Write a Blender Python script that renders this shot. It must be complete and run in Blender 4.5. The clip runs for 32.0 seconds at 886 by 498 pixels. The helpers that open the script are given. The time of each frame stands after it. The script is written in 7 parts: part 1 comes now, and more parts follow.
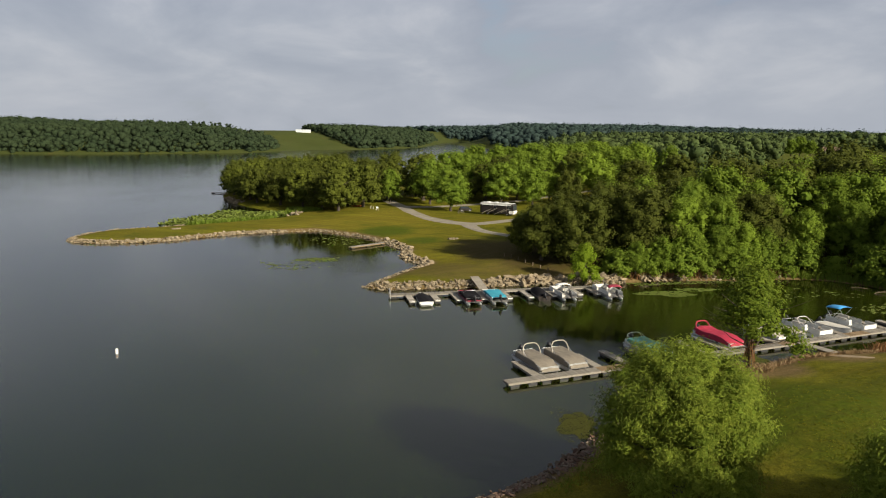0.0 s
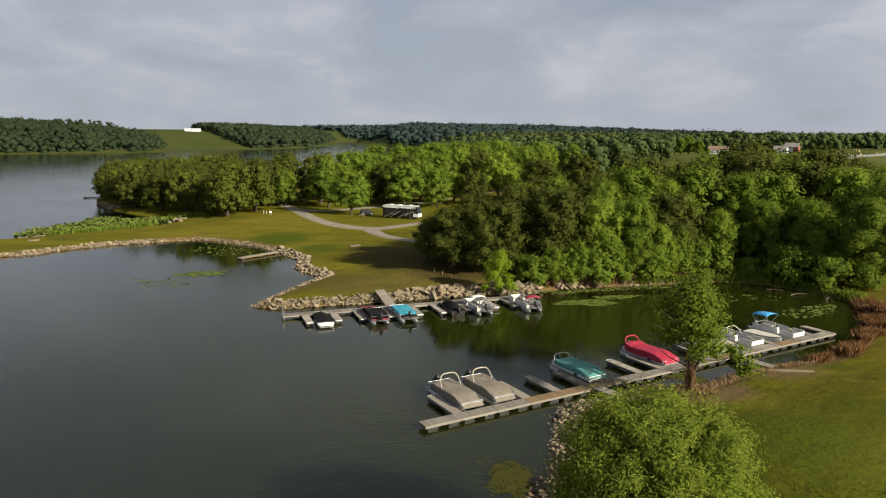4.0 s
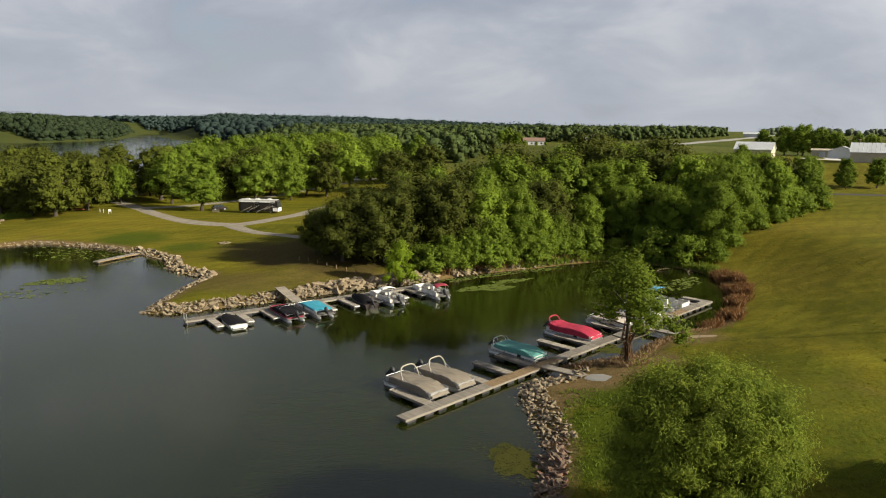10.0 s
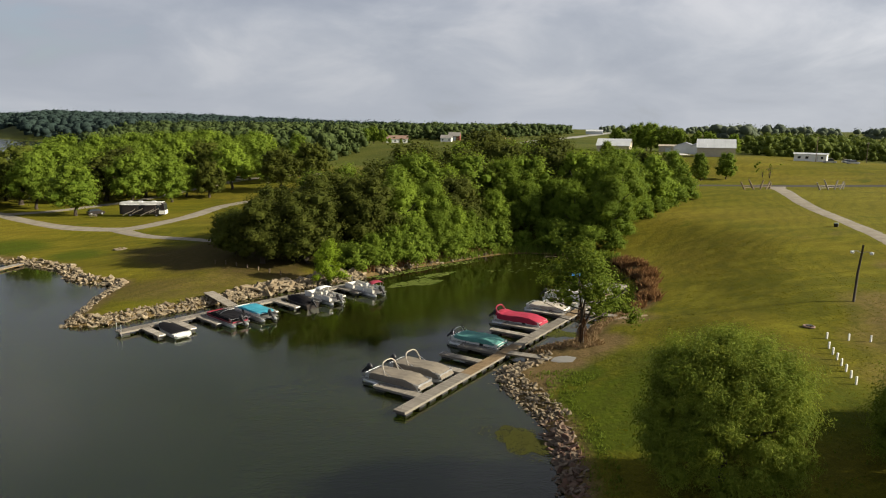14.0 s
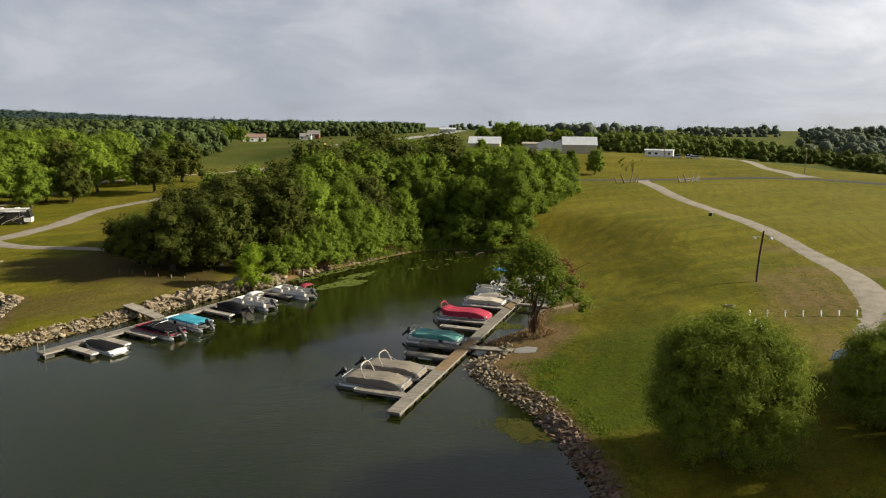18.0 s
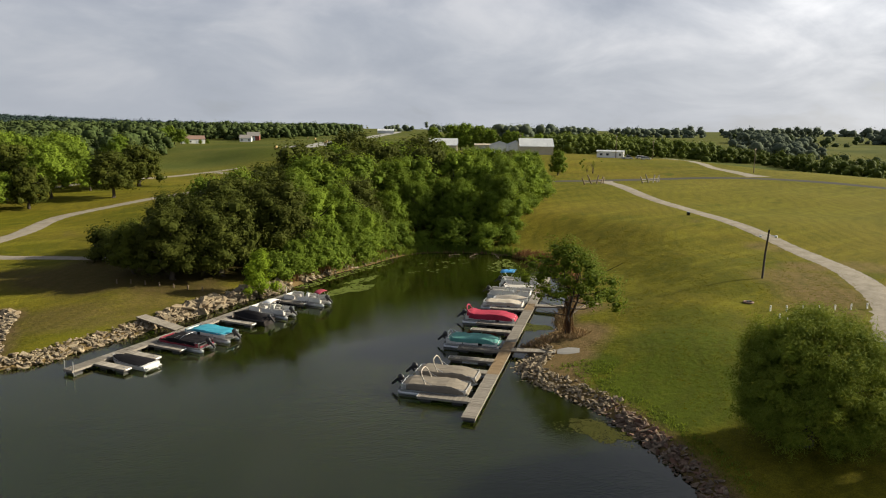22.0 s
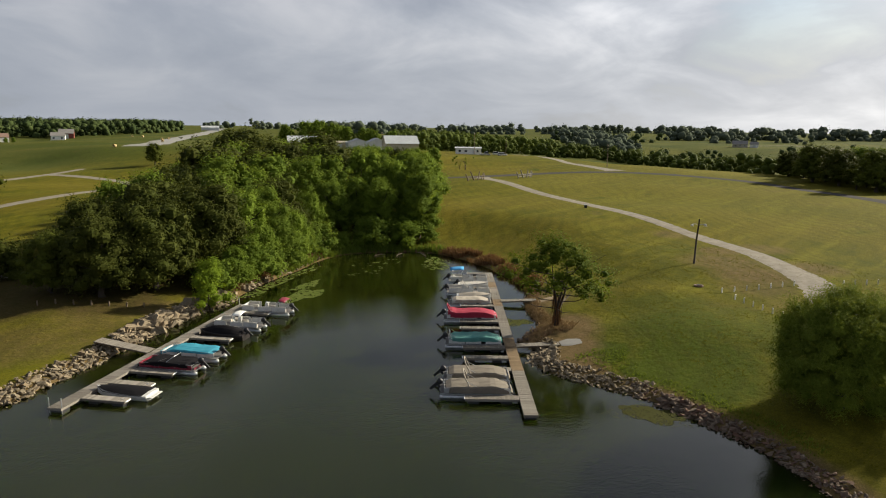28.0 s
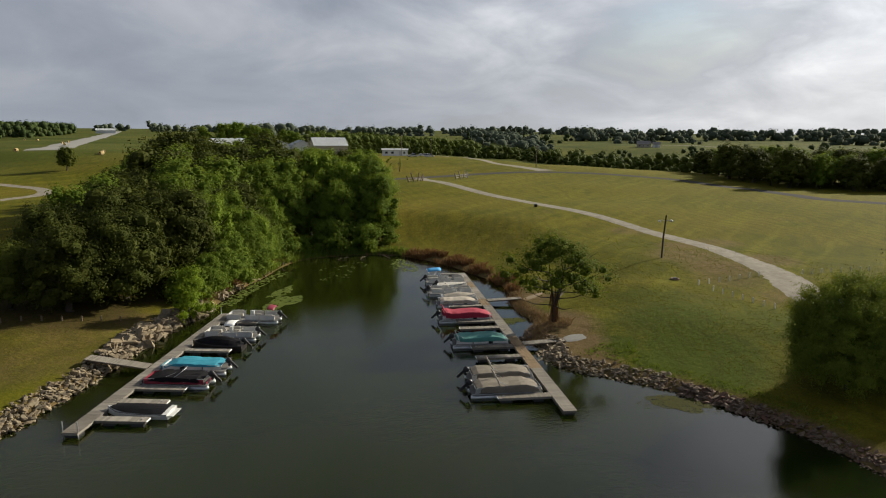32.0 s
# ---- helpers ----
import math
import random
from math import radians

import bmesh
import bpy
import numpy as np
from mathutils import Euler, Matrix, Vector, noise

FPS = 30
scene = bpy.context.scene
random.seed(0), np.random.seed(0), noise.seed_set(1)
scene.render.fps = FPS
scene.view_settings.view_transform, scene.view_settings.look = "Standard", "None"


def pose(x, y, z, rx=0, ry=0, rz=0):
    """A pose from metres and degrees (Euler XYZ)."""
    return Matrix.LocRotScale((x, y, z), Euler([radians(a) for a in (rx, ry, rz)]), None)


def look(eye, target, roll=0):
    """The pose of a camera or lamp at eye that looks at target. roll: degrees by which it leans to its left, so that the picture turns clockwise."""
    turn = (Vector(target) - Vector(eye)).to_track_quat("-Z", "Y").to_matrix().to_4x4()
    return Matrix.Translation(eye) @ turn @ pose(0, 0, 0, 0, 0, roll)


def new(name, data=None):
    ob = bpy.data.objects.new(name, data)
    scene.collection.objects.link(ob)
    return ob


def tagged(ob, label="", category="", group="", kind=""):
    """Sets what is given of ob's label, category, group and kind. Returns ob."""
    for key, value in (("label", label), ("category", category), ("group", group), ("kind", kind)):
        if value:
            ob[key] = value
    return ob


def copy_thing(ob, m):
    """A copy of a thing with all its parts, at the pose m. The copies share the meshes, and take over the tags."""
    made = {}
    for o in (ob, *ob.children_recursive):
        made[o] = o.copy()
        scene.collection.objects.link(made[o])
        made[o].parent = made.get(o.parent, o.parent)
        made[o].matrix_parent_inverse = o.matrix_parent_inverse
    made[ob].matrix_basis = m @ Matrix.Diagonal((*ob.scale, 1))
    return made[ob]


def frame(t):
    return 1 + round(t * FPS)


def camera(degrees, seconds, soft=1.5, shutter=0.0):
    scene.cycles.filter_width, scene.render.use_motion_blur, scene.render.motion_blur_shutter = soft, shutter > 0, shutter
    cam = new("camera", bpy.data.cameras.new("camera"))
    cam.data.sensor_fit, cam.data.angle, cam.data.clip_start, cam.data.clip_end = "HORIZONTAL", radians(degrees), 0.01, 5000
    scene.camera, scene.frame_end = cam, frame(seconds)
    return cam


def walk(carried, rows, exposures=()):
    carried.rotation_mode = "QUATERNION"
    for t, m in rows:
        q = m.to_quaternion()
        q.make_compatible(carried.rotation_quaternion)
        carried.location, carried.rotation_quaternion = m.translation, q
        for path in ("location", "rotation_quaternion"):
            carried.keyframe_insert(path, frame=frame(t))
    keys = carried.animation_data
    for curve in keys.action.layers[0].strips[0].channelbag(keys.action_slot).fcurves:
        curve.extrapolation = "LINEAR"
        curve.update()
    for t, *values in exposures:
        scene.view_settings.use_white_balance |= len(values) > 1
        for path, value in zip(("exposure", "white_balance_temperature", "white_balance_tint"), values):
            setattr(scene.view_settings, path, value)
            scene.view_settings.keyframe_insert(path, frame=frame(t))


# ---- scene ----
cam = camera(65.0, 32.0, 1.1)
PATH = [
    (0.0, pose(10.71, -8.14, 25.71, 80.50, -0.39, 19.74)),
    (0.5, pose(10.18, -6.36, 25.67, 80.50, -0.30, 19.68)),
    (1.0, pose(9.64, -4.62, 25.64, 80.50, -0.30, 19.54)),
    (1.5, pose(9.10, -2.92, 25.60, 80.62, -0.35, 18.44)),
    (2.0, pose(8.62, -1.29, 25.56, 80.65, -0.20, 16.31)),
    (2.5, pose(8.24, 0.21, 25.51, 80.65, -0.35, 15.60)),
    (3.0, pose(7.86, 1.45, 25.47, 80.56, -0.30, 13.95)),
    (3.5, pose(7.39, 2.32, 25.42, 80.54, -0.39, 12.58)),
    (4.0, pose(6.82, 2.87, 25.38, 80.53, -0.49, 11.52)),
    (4.5, pose(6.19, 3.19, 25.33, 80.53, -0.35, 10.08)),
    (6.5, pose(2.84, 3.11, 25.15, 80.39, -0.79, 5.95)),
    (7.0, pose(1.74, 2.98, 25.10, 80.29, -0.79, 4.85)),
    (7.5, pose(0.52, 2.88, 25.06, 80.24, -0.81, 3.74)),
    (8.0, pose(-0.79, 2.80, 25.02, 80.18, -0.74, 2.71)),
    (8.5, pose(-2.18, 2.73, 24.98, 80.12, -0.66, 1.58)),
    (9.0, pose(-3.61, 2.67, 24.94, 80.16, -0.69, -0.23)),
    (9.5, pose(-5.06, 2.58, 24.91, 80.11, -0.66, -2.44)),
    (10.0, pose(-6.52, 2.49, 24.88, 80.06, -0.64, -3.85)),
    (10.5, pose(-8.00, 2.40, 24.85, 80.01, -0.62, -5.26)),
    (11.0, pose(-9.48, 2.33, 24.82, 80.06, -0.59, -6.97)),
    (11.5, pose(-10.96, 2.29, 24.79, 80.01, -0.66, -8.86)),
    (12.0, pose(-12.45, 2.28, 24.77, 80.06, -0.64, -10.57)),
    (12.5, pose(-13.92, 2.32, 24.75, 80.02, -0.62, -12.18)),
    (13.0, pose(-15.39, 2.42, 24.74, 80.07, -0.69, -13.47)),
    (13.5, pose(-16.85, 2.59, 24.72, 80.00, -0.66, -14.78)),
    (14.0, pose(-18.29, 2.83, 24.71, 80.03, -0.62, -15.99)),
    (14.5, pose(-19.72, 3.13, 24.71, 79.97, -0.69, -17.58)),
    (16.5, pose(-25.28, 4.91, 24.70, 80.00, -0.66, -22.90)),
    (17.0, pose(-26.63, 5.48, 24.71, 80.03, -0.62, -24.51)),
    (17.5, pose(-27.97, 6.09, 24.72, 79.97, -0.69, -26.50)),
    (18.0, pose(-29.29, 6.74, 24.73, 80.00, -0.66, -28.31)),
    (18.5, pose(-30.59, 7.42, 24.74, 80.03, -0.62, -29.42)),
    (19.0, pose(-31.88, 8.14, 24.75, 80.07, -0.69, -30.31)),
    (19.5, pose(-33.15, 8.88, 24.76, 80.08, -0.66, -30.92)),
    (20.0, pose(-34.40, 9.66, 24.78, 80.00, -0.64, -31.42)),
    (20.5, pose(-35.65, 10.47, 24.80, 80.02, -0.62, -31.93)),
    (21.0, pose(-36.89, 11.31, 24.81, 80.03, -0.69, -32.62)),
    (21.5, pose(-38.13, 12.19, 24.83, 80.15, -0.67, -33.22)),
    (22.0, pose(-39.36, 13.11, 24.85, 80.16, -0.64, -33.93)),
    (22.5, pose(-40.60, 14.08, 24.86, 80.08, -0.62, -34.93)),
    (23.0, pose(-41.85, 15.09, 24.88, 80.10, -0.69, -36.52)),
    (23.5, pose(-43.11, 16.15, 24.89, 80.11, -0.65, -37.84)),
    (24.0, pose(-44.37, 17.24, 24.90, 80.03, -0.61, -39.16)),
    (24.5, pose(-45.63, 18.38, 24.91, 80.05, -0.67, -40.36)),
    (26.5, pose(-50.47, 23.13, 24.92, 80.02, -0.71, -44.59)),
    (27.0, pose(-51.60, 24.34, 24.91, 80.03, -0.67, -45.60)),
    (27.5, pose(-52.67, 25.55, 24.89, 80.05, -0.63, -46.92)),
    (28.0, pose(-53.69, 26.74, 24.87, 80.07, -0.69, -48.52)),
    (28.5, pose(-54.73, 28.01, 24.88, 80.08, -0.65, -50.11)),
    (29.0, pose(-55.70, 29.28, 24.87, 80.10, -0.71, -51.79)),
    (29.5, pose(-56.63, 30.53, 24.87, 80.12, -0.68, -53.29)),
    (30.0, pose(-57.50, 31.78, 24.86, 80.03, -0.74, -54.86)),
    (30.5, pose(-58.34, 33.03, 24.86, 80.05, -0.80, -56.04)),
    (31.0, pose(-59.16, 34.24, 24.86, 80.07, -0.76, -56.33)),
    (31.5, pose(-59.72, 35.11, 24.76, 80.18, -0.53, -56.36)),
    (32.0, pose(-60.20, 35.86, 24.58, 80.30, -0.49, -56.35)),
]
walk(cam, PATH, [(0.0, 0.98, 6450, 10), (4.0, 1.0, 6450, 10), (9.0, 1.05, 6500, 10), (19.0, 1.05, 6500, 10), (28.0, 0.84, 6400, 10), (32.0, 0.58, 6250, 10)])

# ---- sun, sky and clouds ----
SUN_BEARING, SUN_HEIGHT = radians(111), radians(25)
SUN_WAY = Vector((math.sin(SUN_BEARING) * math.cos(SUN_HEIGHT), math.cos(SUN_BEARING) * math.cos(SUN_HEIGHT), math.sin(SUN_HEIGHT)))
sun_data = bpy.data.lights.new("sun", "SUN")
sun_data.energy, sun_data.angle, sun_data.color = 5.0, radians(1.0), (1.0, 0.90, 0.70)
sun = new("sun", sun_data)
sun.matrix_world = look(SUN_WAY * 100, (0, 0, 0))


class Nodes:
    """Short hand for building a node tree."""

    def __init__(self, tree):
        self.tree = tree
        tree.nodes.clear()

    def add(self, kind, props=None, **inputs):
        n = self.tree.nodes.new(kind)
        props = props or {}
        if "operation" in props:
            n.operation = props["operation"]
        if "use_clamp" in props:
            n.use_clamp = props["use_clamp"]
        if "data_type" in props:
            n.data_type, n.blend_type = props["data_type"], props["blend_type"]
        for k, v in inputs.items():
            k = int(k[1:]) if k[0] == "i" and k[1:].isdigit() else k.replace("_", " ")
            if hasattr(v, "links"):
                self.tree.links.new(v, n.inputs[k])
            else:
                n.inputs[k].default_value = v
        return n

    def math(self, op, a, b=0.0, clamp=False):
        return self.add("ShaderNodeMath", {"operation": op, "use_clamp": clamp}, i0=a, i1=b).outputs[0]

    def mix(self, fac, a, b, blend="MIX"):
        n = self.add("ShaderNodeMix", {"data_type": "RGBA", "blend_type": blend})
        for i, v in ((0, fac), (6, a), (7, b)):
            if hasattr(v, "links"):
                self.tree.links.new(v, n.inputs[i])
            else:
                n.inputs[i].default_value = v
        return n.outputs[2]

    def ramp(self, fac, *stops):
        n = self.add("ShaderNodeValToRGB", None, Fac=fac)
        el = n.color_ramp.elements
        while len(el) < len(stops):
            el.new(0.5)
        for e, (p, c) in zip(el, stops):
            e.position, e.color = p, c if len(c) == 4 else (*c, 1)
        return n.outputs[0]

    def noise(self, scale, vector=None, detail=4.0, rough=0.55, distort=0.0):
        n = self.add("ShaderNodeTexNoise", None, Scale=scale, Detail=detail, Roughness=rough, Distortion=distort)
        if vector is not None:
            self.tree.links.new(vector, n.inputs["Vector"])
        return n.outputs[0]


def rgb(r, g, b):
    return (r, g, b, 1.0)


world = bpy.data.worlds.new("world")
scene.world = world
world.use_nodes = True
w = Nodes(world.node_tree)
sky = w.add("ShaderNodeTexSky")
sky.sky_type, sky.sun_disc, sky.sun_elevation, sky.sun_rotation = "NISHITA", False, SUN_HEIGHT, SUN_BEARING
sky.air_density, sky.dust_density = 1.3, 2.5
way = w.add("ShaderNodeTexCoord").outputs["Generated"]
xyz = w.add("ShaderNodeSeparateXYZ", None, Vector=way).outputs
lift = w.math("ADD", w.math("MAXIMUM", xyz[2], 0.0), 0.30)
layer = w.add("ShaderNodeCombineXYZ", None, X=w.math("DIVIDE", xyz[0], lift), Y=w.math("DIVIDE", xyz[1], lift), Z=0.3).outputs[0]
puffs = w.noise(1.9, layer, 7.0, 0.54, 0.35)
banks = w.noise(0.5, layer, 4.0, 0.5)
toward = w.add("ShaderNodeVectorMath", {"operation": "DOT_PRODUCT"}, i0=way, i1=tuple(Vector((SUN_WAY.x, SUN_WAY.y, 0)).normalized())).outputs[1]
near_sun = w.math("POWER", w.math("MAXIMUM", w.math("ADD", w.math("MULTIPLY", toward, 0.5), 0.5), 0.0), 7.0)
shade = w.ramp(w.math("ADD", w.math("MULTIPLY", puffs, 0.75), w.math("MULTIPLY", banks, 0.3)),
               (0.38, (0.312, 0.345, 0.412)), (0.47, (0.356, 0.386, 0.450)), (0.56, (0.420, 0.446, 0.504)), (0.68, (0.560, 0.570, 0.608)))
glow = w.mix(w.math("MULTIPLY", near_sun, w.ramp(puffs, (0.36, (0.52,) * 3), (0.50, (1.12,) * 3), (0.64, (1.85,) * 3))), shade, rgb(0.95, 0.92, 0.86), "ADD")
gaps = w.ramp(w.math("ADD", w.math("MULTIPLY", banks, 0.6), w.math("MULTIPLY", puffs, 0.4)), (0.38, (0.42,) * 3), (0.45, (0.96,) * 3))
blue = w.mix(1.0, sky.outputs[0], rgb(0.105, 0.122, 0.150), "MULTIPLY")
cover = w.mix(gaps, blue, glow)
band = w.ramp(xyz[2], (0.0, (1, 1, 1)), (0.16, (0, 0, 0)))
hazy = w.mix(w.math("MULTIPLY", band, 0.75), cover, w.mix(near_sun, rgb(0.43, 0.46, 0.505), rgb(1.12, 1.08, 1.02)))
high = w.ramp(xyz[2], (0.17, (1, 1, 1)), (0.40, (0.94, 0.94, 0.95)), (0.80, (0.60, 0.60, 0.60)))
hazy = w.mix(1.0, hazy, high, "MULTIPLY")
back = w.add("ShaderNodeBackground", None, Color=hazy, Strength=0.515)
w.add("ShaderNodeOutputWorld", None, Surface=back.outputs[0])


# ---- materials ----
def material(name, build):
    m = bpy.data.materials.new(name)
    m.use_nodes = True
    t = Nodes(m.node_tree)
    b = t.add("ShaderNodeBsdfPrincipled")
    out = t.add("ShaderNodeOutputMaterial")
    t.tree.links.new(b.outputs[0], out.inputs[0])

    def to(name, v):
        if hasattr(v, "links"):
            t.tree.links.new(v, b.inputs[name])
        else:
            b.inputs[name].default_value = v

    t.place = t.add("ShaderNodeTexCoord").outputs["Object"]
    t.spot = t.add("ShaderNodeNewGeometry").outputs["Position"]
    t.island = t.add("ShaderNodeNewGeometry").outputs["Random Per Island"]
    t.luck = t.add("ShaderNodeObjectInfo").outputs["Random"]
    t.out = out
    t.bsdf = b
    to("Specular IOR Level", 0.3)
    build(t, to)
    return m


def bump(t, to, height, strength=0.4, distance=0.05):
    to("Normal", t.add("ShaderNodeBump", None, Strength=strength, Distance=distance, Height=height).outputs[0])


def plain(name, dark, light, rough=0.6, scale=3.0, metal=0.0, relief=0.15, spec=0.4):
    def build(t, to):
        n = t.math("ADD", t.math("MULTIPLY", t.noise(scale, t.place), 0.6), t.math("MULTIPLY", t.noise(scale * 9, t.place), 0.4))
        to("Base Color", t.mix(t.ramp(n, (0.3, (0,) * 3), (0.7, (1,) * 3)), rgb(*dark), rgb(*light)))
        to("Roughness", t.math("ADD", t.math("MULTIPLY", n, 0.25), rough - 0.12))
        to("Metallic", metal)
        to("Specular IOR Level", spec)
        bump(t, to, n, relief, 0.02)
    return material(name, build)


def grass_build(t, to):
    fine = t.noise(2.2, t.spot, 6.0, 0.7)
    mid = t.noise(0.16, t.spot, 5.0, 0.6, 0.4)
    wide = t.noise(0.022, t.spot, 3.0)
    sp = t.add("ShaderNodeSeparateXYZ", None, Vector=t.spot).outputs
    c = t.mix(t.ramp(mid, (0.30, (0,) * 3), (0.68, (1,) * 3)), rgb(0.086, 0.092, 0.004), rgb(0.172, 0.152, 0.009))
    c = t.mix(t.ramp(wide, (0.42, (0,) * 3), (0.62, (0.85,) * 3)), c, rgb(0.205, 0.158, 0.017))
    streak = t.noise(1.0, t.add("ShaderNodeMapping", None, Vector=t.spot, Rotation=(0, 0, 0.85), Scale=(0.018, 0.30, 1.0)).outputs[0], 4.0, 0.6)
    c = t.mix(t.ramp(streak, (0.40, (0.24,) * 3), (0.58, (0,) * 3)), c, rgb(0.060, 0.066, 0.007))
    pale = t.math("MULTIPLY", t.math("MULTIPLY", t.math("SUBTRACT", sp[0], 82.0), 0.035, True), t.math("MULTIPLY", t.math("SUBTRACT", 172.0, sp[1]), 0.05, True))
    c = t.mix(t.math("MULTIPLY", pale, t.ramp(wide, (0.35, (0.35,) * 3), (0.6, (0.75,) * 3))), c, rgb(0.200, 0.172, 0.022))
    c = t.mix(t.ramp(streak, (0.50, (0,) * 3), (0.62, (0.38,) * 3)), c, rgb(0.225, 0.212, 0.020))
    # beyond the mown ground, greener pasture
    pasture = t.math("MAXIMUM", t.math("MULTIPLY", t.math("SUBTRACT", sp[1], 285.0), 0.02), t.math("MULTIPLY", t.math("SUBTRACT", sp[0], 235.0), 0.02), True)
    pasture = t.math("MULTIPLY", pasture, t.ramp(t.noise(0.008, t.spot, 3.0), (0.30, (0.6,) * 3), (0.60, (1,) * 3)))
    c = t.mix(pasture, c, t.mix(t.ramp(t.noise(0.018, t.spot, 5.0, 0.6), (0.40, (0,) * 3), (0.60, (1,) * 3)), rgb(0.056, 0.080, 0.014), rgb(0.118, 0.130, 0.030)))
    over = t.math("MULTIPLY", t.math("SUBTRACT", -330.0, sp[0]), 0.02, True)
    c = t.mix(t.math("MULTIPLY", over, 0.9), c, t.mix(wide, rgb(0.034, 0.050, 0.014), rgb(0.078, 0.092, 0.030)))
    # worn, dry patches
    dry = t.ramp(t.noise(0.055, t.spot, 5.0, 0.6, 0.8), (0.62, (0,) * 3), (0.74, (0.7,) * 3))
    c = t.mix(dry, c, rgb(0.135, 0.096, 0.034))
    lush = t.ramp(t.noise(0.09, t.spot, 4.0, 0.55, 0.5), (0.62, (0,) * 3), (0.75, (0.8,) * 3))
    c = t.mix(lush, c, rgb(0.066, 0.092, 0.005))
    soil = t.add("ShaderNodeAttribute")
    soil.attribute_name = "soil"
    green = t.add("ShaderNodeAttribute")
    green.attribute_name = "lush"
    rag = t.noise(0.9, t.spot, 5.0, 0.7)
    c = t.mix(t.ramp(t.math("MULTIPLY", green.outputs["Fac"], t.math("ADD", rag, 0.55)), (0.25, (0,) * 3), (0.75, (1,) * 3)), c, rgb(0.066, 0.092, 0.005))
    c = t.mix(t.ramp(t.math("MULTIPLY", soil.outputs["Fac"], t.math("ADD", rag, 0.55)), (0.25, (0,) * 3), (0.75, (0.92,) * 3)), c, t.mix(rag, rgb(0.12, 0.070, 0.034), rgb(0.28, 0.185, 0.10)))
    # brown litter, its dark tone also painting shade onto the lawn
    leaves = t.add("ShaderNodeAttribute")
    leaves.attribute_name = "litter"
    c = t.mix(t.ramp(t.math("MULTIPLY", leaves.outputs["Fac"], t.math("ADD", rag, 0.55)), (0.2, (0,) * 3), (0.75, (0.9,) * 3)), c, t.mix(rag, rgb(0.036, 0.022, 0.010), rgb(0.098, 0.062, 0.030)))
    # mower's tracks, wavering
    wob = t.noise(0.03, t.spot, 2.0)
    line = t.math("SINE", t.math("ADD", t.math("MULTIPLY", t.math("ADD", t.math("MULTIPLY", sp[0], 0.62), t.math("MULTIPLY", sp[1], -0.55)), 2.6), t.math("MULTIPLY", wob, 60.0)))
    c = t.mix(t.math("MULTIPLY", t.math("MAXIMUM", line, 0.0), 0.20), c, rgb(0.036, 0.040, 0.006))
    c = t.mix(t.ramp(fine, (0.3, (0.5,) * 3), (0.7, (0,) * 3)), c, rgb(0.024, 0.027, 0.005))
    grain = t.noise(9.0, t.spot, 3.0, 0.7)
    c = t.mix(t.ramp(grain, (0.35, (0.55,) * 3), (0.62, (0,) * 3)), c, rgb(0.030, 0.033, 0.005))
    to("Base Color", c)
    to("Roughness", 0.95)
    to("Specular IOR Level", 0.04)
    bump(t, to, t.math("ADD", t.noise(1.1, t.spot, 4.0), t.math("MULTIPLY", fine, 0.6)), 0.7, 0.12)


